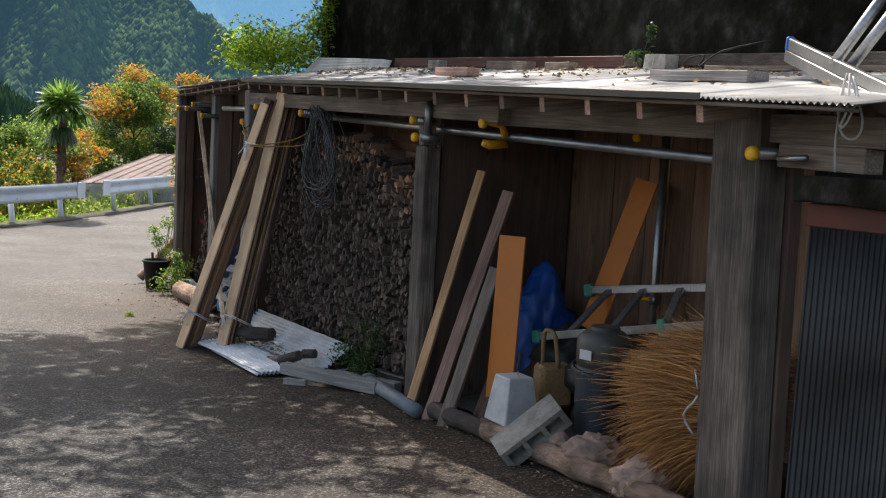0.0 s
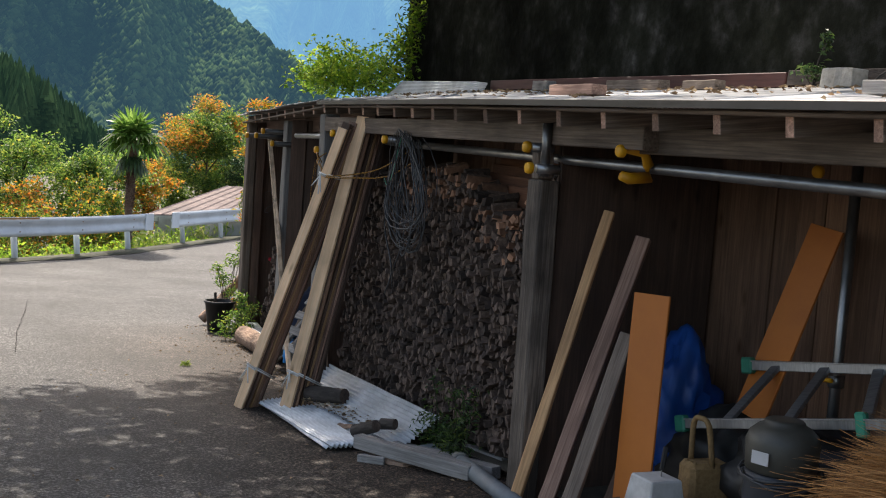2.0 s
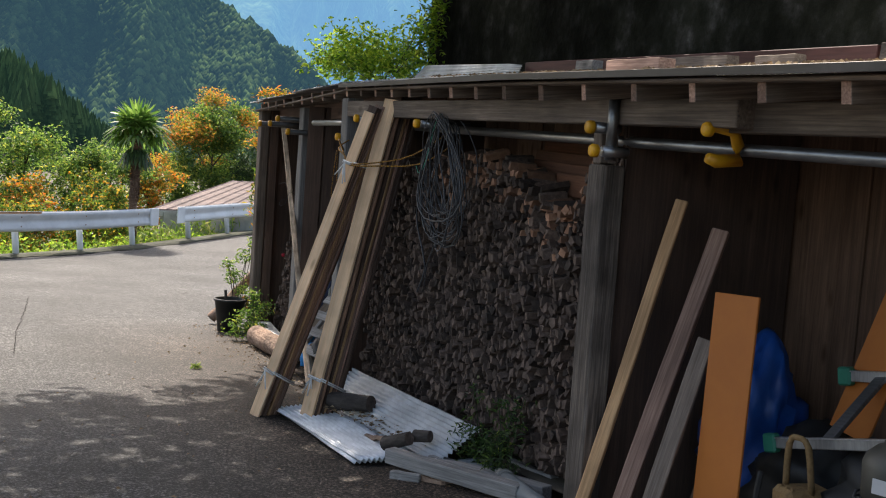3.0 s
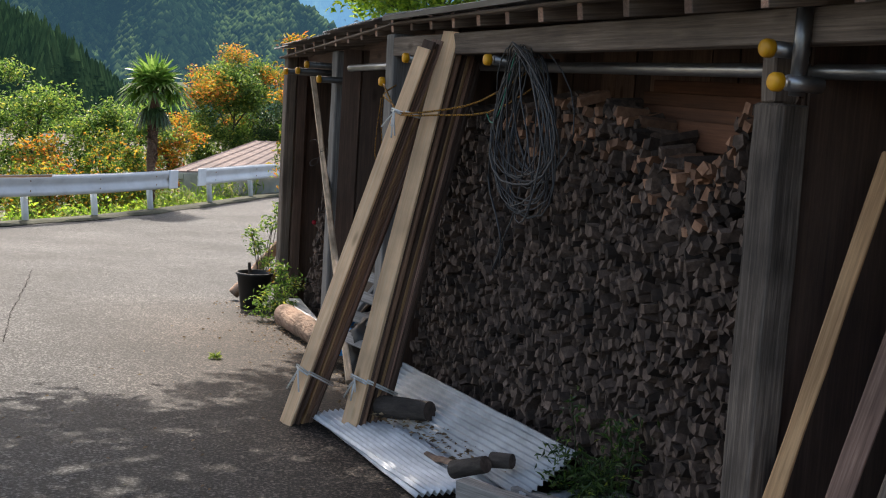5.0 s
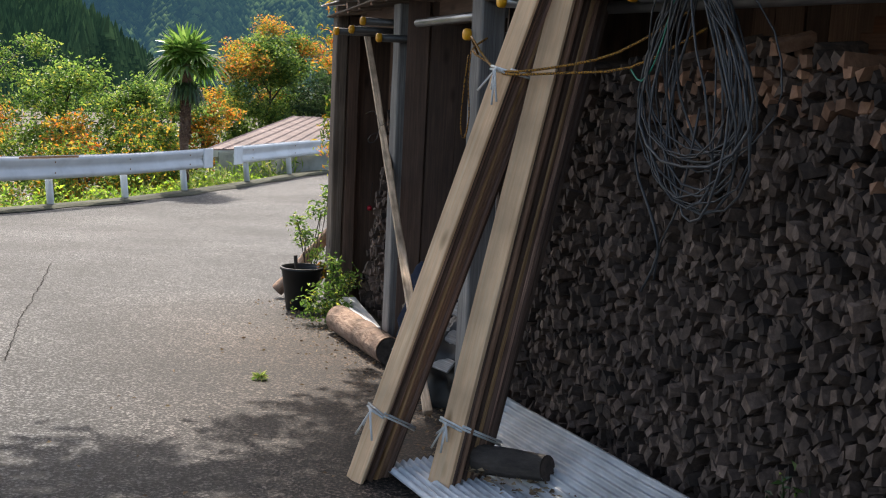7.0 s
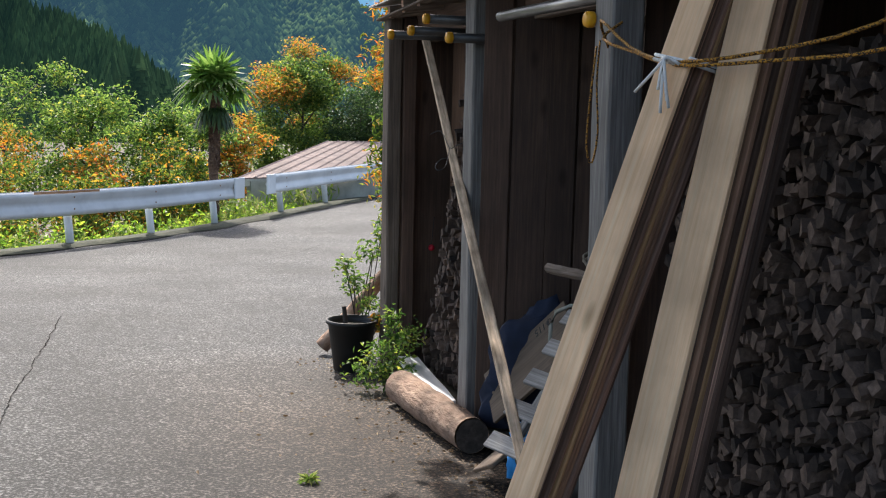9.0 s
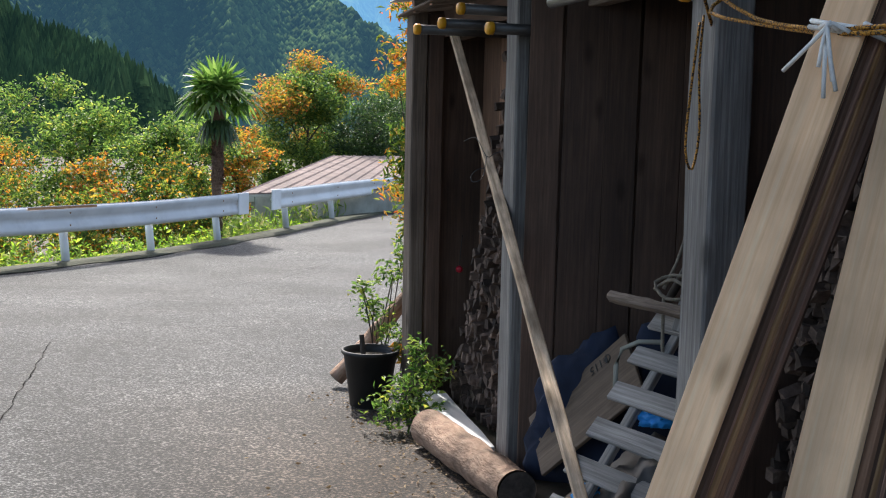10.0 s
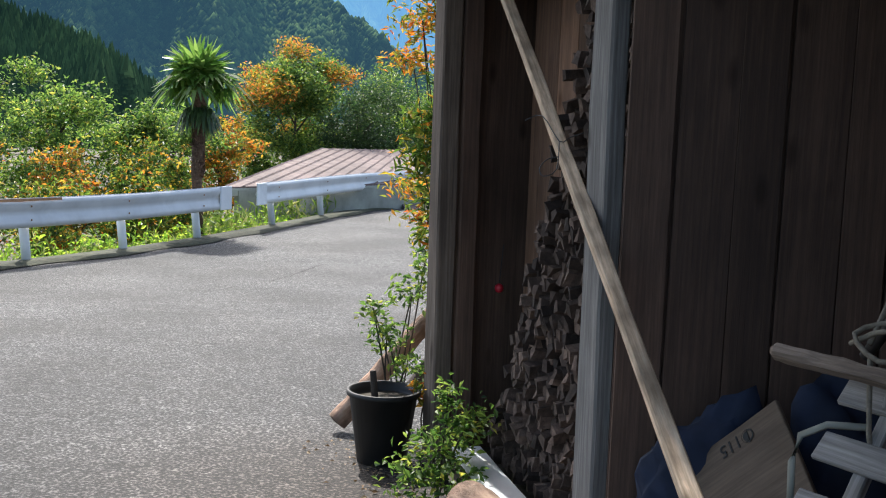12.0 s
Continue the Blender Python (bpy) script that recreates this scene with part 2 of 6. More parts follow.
M["tin_rust"] = surface("brown_tin_roof", [(0.3, (0.08, 0.05, 0.042)), (0.5, (0.135, 0.095, 0.085)), (0.75, (0.21, 0.165, 0.155))], (1, 6, 1), 1.4, rough=0.85, bump=0.1, stain=0.35)
M["steel"] = surface("galvanised_pipe", [(0.3, (0.20, 0.205, 0.21)), (0.55, (0.30, 0.305, 0.31)), (0.8, (0.40, 0.405, 0.41))], (6, 6, 2), 4, rough=0.36, metal=0.9, bump=0.05, stain=0.2)
M["dark_steel"] = surface("dark_pipe", [(0.3, g3(0.05)), (0.55, g3(0.09)), (0.8, g3(0.14))], (6, 6, 2), 4, rough=0.5, metal=0.7, bump=0.05)
M["alu"] = surface("aluminium", [(0.3, (0.30, 0.31, 0.32)), (0.55, (0.42, 0.43, 0.44)), (0.8, (0.52, 0.53, 0.54))], (4, 4, 30), 3, rough=0.38, metal=0.85, bump=0.04, stain=0.25)
M["yellow"] = surface("yellow_plastic", [(0.3, (0.75, 0.33, 0.008)), (0.7, (0.85, 0.43, 0.015))], (1, 1, 1), 9, rough=0.5, bump=0.03, stain=0.2)
M["green_plastic"] = surface("green_plastic", [(0.3, (0.02, 0.22, 0.14)), (0.7, (0.04, 0.34, 0.22))], (1, 1, 1), 9, rough=0.5, bump=0.03)
M["orange"] = surface("orange_panel", [(0.3, (0.427, 0.123, 0.015)), (0.7, (0.494, 0.155, 0.023))], (2, 2, 2), 3, rough=0.6, bump=0.04, vary=0.05, stain=0.15)
M["blue_tarp"] = surface("blue_tarp", [(0.3, (0.005, 0.06, 0.30)), (0.7, (0.015, 0.13, 0.50))], (1, 1, 1), 4, rough=0.42, bump=0.2)
M["navy_cloth"] = surface("navy_cloth", [(0.3, (0.008, 0.013, 0.03)), (0.7, (0.02, 0.035, 0.08))], (1, 1, 1), 5, rough=0.85, bump=0.3)
M["bright_blue"] = surface("bright_blue_sheet", [(0.3, (0.02, 0.28, 0.75)), (0.7, (0.05, 0.40, 0.90))], (1, 1, 1), 6, rough=0.4, bump=0.1)
M["black_plastic"] = surface("black_plastic", [(0.3, g3(0.012)), (0.7, g3(0.028))], (1, 1, 1), 8, rough=0.55, bump=0.05)
M["jug"] = surface("olive_grey_plastic", [(0.3, (0.055, 0.054, 0.044)), (0.7, (0.085, 0.082, 0.068))], (1, 1, 1), 6, rough=0.5, bump=0.05, stain=0.25, stain_freq=5)
M["blue_grey_plastic"] = surface("blue_grey_plastic", [(0.3, (0.022, 0.027, 0.035)), (0.7, (0.04, 0.048, 0.06))], (1, 1, 1), 6, rough=0.5, bump=0.05)
M["old_plank"] = surface("old_tan_plank", [(0.25, (0.095, 0.067, 0.046)), (0.50, (0.145, 0.104, 0.073)), (0.80, (0.205, 0.154, 0.110))], (75, 75, 1.6), 1.4, 10, rough=0.8, bump=0.25, knots=0.7, patch=0.2)
M["straw"] = surface("rice_straw", [(0.2, (0.228, 0.095, 0.026)), (0.5, (0.456, 0.215, 0.068)), (0.85, (0.661, 0.360, 0.147))], (1, 1, 1), 14, rough=0.75, bump=0.0, vary=0.45, island=True, stain=0.1)
M["basket"] = surface("tan_basket", [(0.2, (0.144, 0.076, 0.028)), (0.5, (0.264, 0.160, 0.064)), (0.85, (0.352, 0.240, 0.112))], (30, 30, 30), 2, rough=0.8, bump=0.6)
M["sack"] = surface("pale_pink_sack", [(0.3, (0.36, 0.235, 0.175)), (0.7, (0.52, 0.365, 0.285))], (1, 1, 1), 9, rough=0.85, bump=0.4, stain=0.35, stain_freq=5)
M["grey_sheet"] = surface("grey_blue_sheet", [(0.3, (0.13, 0.15, 0.165)), (0.7, (0.23, 0.26, 0.28))], (1, 1, 1), 8, rough=0.5, bump=0.3)
M["white_cord"] = surface("white_cord", [(0.3, (0.62, 0.62, 0.60)), (0.7, (0.80, 0.80, 0.78))], (40, 40, 40), 3, rough=0.8, bump=0.2)
M["yellow_rope"] = surface("yellow_black_rope", [(0.44, (0.025, 0.015, 0.008)), (0.5, (0.36, 0.16, 0.018)), (0.7, (0.52, 0.25, 0.03))], (1, 1, 1), 190, 1, rough=0.8, bump=0.5)
M["wire"] = surface("grey_cable", [(0.3, (0.034, 0.036, 0.040)), (0.7, (0.085, 0.09, 0.096))], (1, 1, 1), 8, rough=0.5, bump=0.05, island=True, vary=0.6)
M["old_rope"] = surface("old_rope", [(0.3, (0.13, 0.11, 0.085)), (0.7, (0.25, 0.22, 0.17))], (1, 1, 1), 60, rough=0.9, bump=0.5)
M["red_paint"] = surface("red_painted_board", [(0.3, (0.078, 0.012, 0.007)), (0.7, (0.132, 0.024, 0.015))], LONG, 2, rough=0.6, bump=0.2)
M["red_cedar"] = surface("red_cedar_board", [(0.3, (0.14, 0.055, 0.028)), (0.7, (0.27, 0.115, 0.060))], (70, 70, 1.5), 1.4, 10, rough=0.8, bump=0.25, vary=0.3, patch=0.2)
M["red_brown"] = surface("oxide_red_beam", [(0.3, (0.050, 0.016, 0.012)), (0.7, (0.105, 0.038, 0.032))], LONG, 2, rough=0.7, bump=0.2)
M["red"] = surface("red_bead", [(0.3, (0.5, 0.01, 0.03)), (0.7, (0.7, 0.03, 0.06))], (1, 1, 1), 20, rough=0.4, bump=0.0)
M["rail_white"] = surface("white_painted_steel", [(0.3, (0.62, 0.64, 0.66)), (0.5, (0.74, 0.76, 0.78)), (0.75, (0.80, 0.81, 0.82))], (1, 1, 1), 3, rough=0.45, bump=0.04, stain=0.12)
M["rust"] = surface("rust", [(0.3, (0.26, 0.13, 0.06)), (0.7, (0.42, 0.25, 0.14))], (1, 1, 1), 18, rough=0.9, bump=0.3)
M["plaster"] = surface("greenish_plaster", [(0.3, (0.26, 0.27, 0.23)), (0.5, (0.36, 0.37, 0.32)), (0.75, (0.44, 0.45, 0.39))], (1, 1, 1), 3, rough=0.9, bump=0.2, stain=0.3)
M["ink"] = surface("black_ink", [(0.3, g3(0.02)), (0.7, g3(0.035))], (1, 1, 1), 5, rough=0.8, bump=0)
M["paper"] = surface("white_label", [(0.3, (0.5, 0.5, 0.5)), (0.7, (0.6, 0.6, 0.6))], (1, 1, 1), 9, rough=0.7, bump=0)
M["palm_trunk"] = surface("palm_fibre", [(0.25, (0.05, 0.025, 0.016)), (0.5, (0.13, 0.075, 0.05)), (0.8, (0.22, 0.16, 0.11))], (9, 9, 14), 2, rough=0.95, bump=1.0, dist=0.03)
M["leaf_green"] = leafy("green_leaves", [(0.0, (0.022, 0.058, 0.012)), (0.5, (0.078, 0.145, 0.026)), (0.9, (0.18, 0.25, 0.045)), (1.0, (0.34, 0.31, 0.05))], 0.45, 0.5)
M["leaf_mixed"] = leafy("turning_leaves", [(0.0, (0.025, 0.06, 0.010)), (0.5, (0.075, 0.14, 0.018)), (0.76, (0.17, 0.20, 0.028)), (0.9, (0.38, 0.26, 0.03)), (1.0, (0.42, 0.15, 0.02))], 0.42, 0.5)
M["leaf_orange"] = leafy("orange_leaves", [(0.0, (0.05, 0.09, 0.015)), (0.35, (0.15, 0.17, 0.025)), (0.6, (0.40, 0.25, 0.03)), (0.85, (0.46, 0.17, 0.02)), (1.0, (0.42, 0.09, 0.02))], 0.42, 0.5)
M["leaf_dark"] = leafy("dark_leaves", [(0.0, (0.014, 0.035, 0.010)), (0.6, (0.035, 0.075, 0.018)), (1.0, (0.08, 0.12, 0.03))], 0.25)
# darkened, nearly opaque leaves, so the unseen crown passes little light
M["leaf_opaque"] = leafy("opaque_canopy_leaves", [(0.0, (0.018, 0.034, 0.012)), (0.6, (0.034, 0.060, 0.018)), (1.0, (0.06, 0.085, 0.026))], 0.05)
M["leaf_bright"] = leafy("bright_leaves", [(0.0, (0.07, 0.15, 0.014)), (0.6, (0.17, 0.28, 0.025)), (1.0, (0.34, 0.40, 0.05))], 0.5)
M["palm_leaf"] = leafy("palm_leaves", [(0.0, (0.03, 0.075, 0.012)), (0.6, (0.07, 0.14, 0.022)), (1.0, (0.13, 0.20, 0.045))], 0.45, 0.35)
M["grass"] = leafy("grass_blades", [(0.0, (0.06, 0.12, 0.02)), (0.6, (0.15, 0.22, 0.04)), (1.0, (0.35, 0.33, 0.14))], 0.4)
M["moss"] = surface("mossy_kerb", [(0.3, (0.02, 0.024, 0.010)), (0.5, (0.05, 0.055, 0.025)), (0.8, (0.10, 0.10, 0.06))], (1, 1, 1), 12, rough=0.95, bump=0.8, dist=0.02)
M["dead_leaf"] = leafy("dead_leaves", [(0.0, (0.09, 0.06, 0.035)), (0.6, (0.20, 0.13, 0.07)), (1.0, (0.36, 0.27, 0.16))], 0.1, 0.8)


# ---- builders ----
def thing(name, at, label, category, group="", kind=""):
    e = new(name)
    e.matrix_basis = Matrix.Translation(at)
    e.empty_display_size = 0.1
    return tagged(e, label, category, group, kind)


def world_of(ob):
    return Matrix() if ob is None else (world_of(ob.parent) @ ob.matrix_parent_inverse @ ob.matrix_basis if ob.parent else ob.matrix_basis.copy())


def part(name, data, material, parent=None, label="", m=Matrix(), smooth=False):
    """Links a bmesh or a mesh as one object; m is its pose in the world."""
    if isinstance(data, bmesh.types.BMesh):
        me = bpy.data.meshes.new(name)
        bmesh.ops.recalc_face_normals(data, faces=data.faces)
        data.to_mesh(me)
        data.free()
    else:
        me = data
    if material and not me.materials:
        me.materials.append(material)
    if smooth:
        me.shade_smooth()
    ob = new(name, me)
    if parent:
        ob.parent = parent
        ob.matrix_parent_inverse = world_of(parent).inverted()
    ob.matrix_basis = m
    if label:
        ob["label"] = label
    return ob


def box(sx, sy, sz, bevel=0.004, jitter=0.0, cuts=0, base=False):
    """A box with softened, slightly uneven edges; base: stands on z = 0."""
    bm = bmesh.new()
    bmesh.ops.create_cube(bm, size=1.0)
    bmesh.ops.scale(bm, vec=(sx, sy, sz), verts=bm.verts)
    if cuts:
        long = max((sx, 0), (sy, 1), (sz, 2))[1]
        es = [e for e in bm.edges if abs((e.verts[0].co - e.verts[1].co)[long]) > 1e-6]
        bmesh.ops.subdivide_edges(bm, edges=es, cuts=cuts)
    if jitter:
        for v in bm.verts:
            v.co += Vector((random.uniform(-1, 1), random.uniform(-1, 1), random.uniform(-1, 1))) * jitter
    if bevel:
        es = [e for e in bm.edges if len(e.link_faces) == 2 and e.calc_face_angle(0) > 0.8]
        bmesh.ops.bevel(bm, geom=es, offset=bevel, segments=1, affect='EDGES')
    if base:
        bmesh.ops.translate(bm, vec=(0, 0, sz / 2), verts=bm.verts)
    return bm


def along(a, b, side=None):
    """Pose with local z from a to b (origin in the middle) and local x as near to side as can be."""
    a, b = Vector(a), Vector(b)
    z = (b - a).normalized()
    x = Vector(side) if side is not None else (Vector((0, 0, 1)).cross(z) if abs(z.z) < 0.95 else Vector((1, 0, 0)))
    x = (x - z * x.dot(z)).normalized()
    y = z.cross(x)
    m = Matrix((x, y, z)).transposed().to_4x4()
    m.translation = (a + b) / 2
    return m


def beam(name, a, b, w, h, material, parent=None, side=None, label="", bevel=0.004, jitter=0.0015, cuts=3):
    """A timber from a to b, w wide along side, h across it."""
    length = (Vector(b) - Vector(a)).length
    return part(name, box(w, h, length, bevel, jitter, cuts), material, parent, label, along(a, b, side))


def tube(points, radii, seg=8, closed=False, caps=True):
    bm = bmesh.new()
    pts = [Vector(p) for p in points]
    rings = []
    up = Vector((0.13, 0.21, 1)).normalized()
    for i, p in enumerate(pts):
        a = pts[i - 1] if (i or closed) else pts[0]
        b = pts[(i + 1) % len(pts)] if (i + 1 < len(pts) or closed) else pts[-1]
        t = (b - a).normalized()
        x = up.cross(t)
        x = x.normalized() if x.length > 0.05 else Vector((1, 0, 0)).cross(t).normalized()
        y = t.cross(x)
        r = radii[i] if isinstance(radii, (list, tuple)) else radii
        rings.append([bm.verts.new(p + (x * math.cos(k * 2 * math.pi / seg) + y * math.sin(k * 2 * math.pi / seg)) * r) for k in range(seg)])
    n = len(rings)
    for i in range(n if closed else n - 1):
        r0, r1 = rings[i], rings[(i + 1) % n]
        for k in range(seg):
            bm.faces.new((r0[k], r0[(k + 1) % seg], r1[(k + 1) % seg], r1[k]))
    if caps and not closed:
        bm.faces.new(rings[0]); bm.faces.new(rings[-1])
    return bm


def pipe(name, a, b, r, material, parent=None, label="", seg=14):
    length = (Vector(b) - Vector(a)).length
    return part(name, tube([(0, 0, -length / 2), (0, 0, length / 2)], r, seg), material, parent, label, along(a, b), True)


def lathe(profile, seg=24):
    """A turned body from (radius, height) pairs."""
    bm = bmesh.new()
    rings = [[bm.verts.new((r * math.cos(k * 2 * math.pi / seg), r * math.sin(k * 2 * math.pi / seg), z)) for k in range(seg)] for r, z in profile]
    for r0, r1 in zip(rings, rings[1:]):
        for k in range(seg):
            bm.faces.new((r0[k], r0[(k + 1) % seg], r1[(k + 1) % seg], r1[k]))
    bm.faces.new(rings[0]); bm.faces.new(rings[-1])
    return bm


def wave_sheet(width, length, pitch=0.032, amp=0.005, thick=0.0025, rows=2, bend=None, per=6):
    """A corrugated sheet: waves across local x, ribs along local y; bend(x, y) lifts it."""
    nx = int(width / pitch * per)
    xs = np.linspace(-width / 2, width / 2, nx + 1)
    ys = np.linspace(-length / 2, length / 2, rows + 1)
    v, f = [], []
    for layer in (0, 1):
        for y in ys:
            for x in xs:
                z = amp * math.sin(2 * math.pi * x / pitch) + (bend(x, y) if bend else 0) - layer * thick
                v.append((x, y, z))
    w, h = nx + 1, rows + 1
    for layer in (0, 1):
        o = layer * w * h
        for j in range(rows):
            for i in range(nx):
                q = (o + j * w + i, o + j * w + i + 1, o + (j + 1) * w + i + 1, o + (j + 1) * w + i)
                f.append(q if layer == 0 else q[::-1])
    for j in (0, rows):
        for i in range(nx):
            a = j * w + i
            f.append((a, a + 1, a + 1 + w * h, a + w * h))
    for i in (0, nx):
        for j in range(rows):
            a = j * w + i
            f.append((a, a + w, a + w + w * h, a + w * h))
    me = bpy.data.meshes.new("sheet")
    me.from_pydata(v, [], f)
    me.shade_smooth()
    return me


def leaf_mesh(points, size, seed, flat=0.3, ratio=0.5, stretch=0.35):
    """Many small folded leaves at the given points."""
    rng = np.random.default_rng(seed)
    p = np.asarray(points, float)
    n = len(p)
    a = rng.normal(size=(n, 3)); a[:, 2] *= flat + 0.4; a /= np.linalg.norm(a, axis=1)[:, None]
    up = rng.normal(size=(n, 3)) * 0.7 + np.array([0, 0, 1.0])
    b = np.cross(up, a); b /= np.linalg.norm(b, axis=1)[:, None] + 1e-9
    c = np.cross(a, b)
    s = size * (1 + stretch * rng.uniform(-1, 1, size=(n, 1)))
    v = np.empty((n, 4, 3))
    v[:, 0] = p - a * s * 0.5
    v[:, 1] = p + b * s * ratio * 0.5 + c * s * 0.1
    v[:, 2] = p + a * s * 0.5 - c * s * 0.12
    v[:, 3] = p - b * s * ratio * 0.5 + c * s * 0.1
    i = np.arange(n)[:, None] * 4
    f = np.concatenate([i + np.array([0, 1, 2]), i + np.array([0, 2, 3])])
    me = bpy.data.meshes.new("leaves")
    me.from_pydata(v.reshape(-1, 3).tolist(), [], f.tolist())
    return me


def clumps(centres, radii, count, seed, hollow=0.5):
    """Points for leaves, denser on the shells of uneven clumps."""
    rng = np.random.default_rng(seed)
    out = []
    w = np.array([r[0] * r[1] + r[1] * r[2] for r in radii]); w = w / w.sum()
    for c, r, k in zip(centres, radii, rng.multinomial(count, w)):
        d = rng.normal(size=(k, 3)); d /= np.linalg.norm(d, axis=1)[:, None]
        rad = hollow + (1 - hollow) * rng.uniform(size=(k, 1)) ** 0.6
        out.append(np.array(c) + d * rad * np.array(r) * (1 + 0.25 * np.sin(5 * d[:, :1] + 3 * d[:, 1:2] * 2)))
    return np.concatenate(out)


def tree(name, base, height, spread, material, count, leaf, seed, label, category="tree", lean=(0, 0), trunk_r=0.09, n_limb=12, clump=0.30, bark="dark_bark", low=0.2, group="", tip=None):
    """Trunk, limbs and a ragged crown of leaves; tip: a second leaf colour on the outer twigs."""
    rng = random.Random(seed)
    base = Vector(base)
    t = thing(name, base, label, category, group)
    top = base + Vector((lean[0], lean[1], height * 0.86))
    mid = base.lerp(top, 0.5) + Vector((rng.uniform(-.1, .1), rng.uniform(-.1, .1), 0)) * height * 0.3
    part("trunk", tube([base - Vector((0, 0, 0.1)), base.lerp(mid, 0.5), mid, top], [trunk_r, trunk_r * .8, trunk_r * .6, trunk_r * .25], 8), M[bark], t, smooth=True)
    cs, rs, ct, rt = [], [], [], []
    for k in range(n_limb):
        f = low + (0.97 - low) * (k + rng.random() * 0.6) / n_limb
        start = base.lerp(mid, f * 2) if f < 0.5 else mid.lerp(top, f * 2 - 1)
        ang = k * 2.4 + rng.uniform(-0.6, 0.6)
        reach = spread * rng.uniform(0.45, 1.1) * (1.2 - 0.75 * f)
        end = start + Vector((math.cos(ang) * reach, math.sin(ang) * reach, height * rng.uniform(0.02, 0.20)))
        part("limb", tube([start, start.lerp(end, .5) + Vector((0, 0, height * .03)), end], [trunk_r * .4, trunk_r * .25, trunk_r * .08], 6), M[bark], t, smooth=True)
        for q in range(4):
            c = start.lerp(end, 0.35 + 0.25 * q) + Vector((rng.uniform(-1, 1), rng.uniform(-1, 1), rng.uniform(-.7, .9))) * spread * 0.26
            r = spread * clump * rng.uniform(0.45, 1.15)
            far = q == 3 and tip
            (ct if far else cs).append(c); (rt if far else rs).append((r, r, r * rng.uniform(0.5, 0.9)))
    cs.append(top); rs.append((spread * .25, spread * .25, spread * .3))
    part("crown", leaf_mesh(clumps(cs, rs, count, seed, 0.05), leaf, seed), M[material], t)
    if tip:
        part("outer_leaves", leaf_mesh(clumps(ct, rt, count // 3, seed + 1, 0.05), leaf, seed + 1), M[tip], t)
    return t


def cord(name, points, r, material, parent=None, label="", seg=6, smooth=3):
    """A slack cord through points (Catmull-Rom)."""
    p = [Vector(q) for q in points]
    out = []
    for i in range(len(p) - 1):
        a, b, c, d = p[max(i - 1, 0)], p[i], p[i + 1], p[min(i + 2, len(p) - 1)]
        for k in range(smooth):
            f = k / smooth
            out.append(0.5 * ((2 * b) + (c - a) * f + (2 * a - 5 * b + 4 * c - d) * f * f + (3 * b - a - 3 * c + d) * f ** 3))
    out.append(p[-1])
    return part(name, tube(out, r, seg), material, parent, label, smooth=True)


# ---- ground, road ----
def rail_x(y):
    """The guardrail's line: x at y."""
    pts = ((-40, -21.5), (9.9, -7.33), (11.67, -6.80), (13.37, -6.32), (15.13, -5.92), (17.68, -5.5), (20.0, -5.2), (22.0, -4.85), (26, -3.6), (32, 0.0), (40, 8.0), (60, 40.0))
    for (y0, x0), (y1, x1) in zip(pts, pts[1:]):
        if y <= y1:
            return x0 + (x1 - x0) * (y - y0) / (y1 - y0)
    return pts[-1][1]


def sheet_mesh(name, xs, ys, height):
    v = [(x, y, height(x, y)) for y in ys for x in xs]
    w = len(xs)
    f = [(j * w + i, j * w + i + 1, (j + 1) * w + i + 1, (j + 1) * w + i) for j in range(len(ys) - 1) for i in range(w - 1)]
    me = bpy.data.meshes.new(name)
    me.from_pydata(v, [], f)
    me.shade_smooth()
    return me


def earth(x, y):
    drop = (rail_x(y) - 0.15) - x
    z = gz(x, y) - 0.05
    if drop > 0:
        z -= min(drop, 1.0) * 0.35 + max(0, min(drop - 1.0, 14)) * 0.5
        z += 0.15 * noise.noise(Vector((x * .4, y * .4, 0))) * min(drop, 2)
    return z if y < 60 else z - (y - 60) * 0.02


xs = sorted(set([-1500, -600, -250, -120, -70, -45] + [x for x in np.arange(-32, 14, 0.6)] + [20, 40, 90, 250, 700, 1500]))
ys = sorted(set([-1500, -500, -150, -60] + [y for y in np.arange(-25, 50, 0.7)] + [60, 80, 120, 250, 600, 1500]))
ground = part("ground", sheet_mesh("ground", xs, ys, earth), M["soil"])
tagged(ground, "brown earth bank below the road edge", "ground", kind="structure")


def road_height(x, y):
    return gz(x, y) + 0.006 * noise.noise(Vector((x * 1.2, y * 1.2, 3)))


rows_y = list(np.arange(-30, 30.01, 0.25))
v, f, w = [], [], 41
for y in rows_y:
    x0 = rail_x(y) + 0.28 + 0.05 * math.sin(y * 3.1) + 0.04 * math.sin(y * 7.7)
    x1 = max(6.0, x0 + 8)
    for k in range(w):
        x = x0 + (x1 - x0) * k / (w - 1)
        v.append((x, y, road_height(x, y)))
for j in range(len(rows_y) - 1):
    for i in range(w - 1):
        f.append((j * w + i, j * w + i + 1, (j + 1) * w + i + 1, (j + 1) * w + i))
me = bpy.data.meshes.new("road"); me.from_pydata(v, [], f); me.shade_smooth()
road = part("road", me, M["asphalt"])
tagged(road, "worn grey asphalt road with fine cracks", "road", kind="structure")
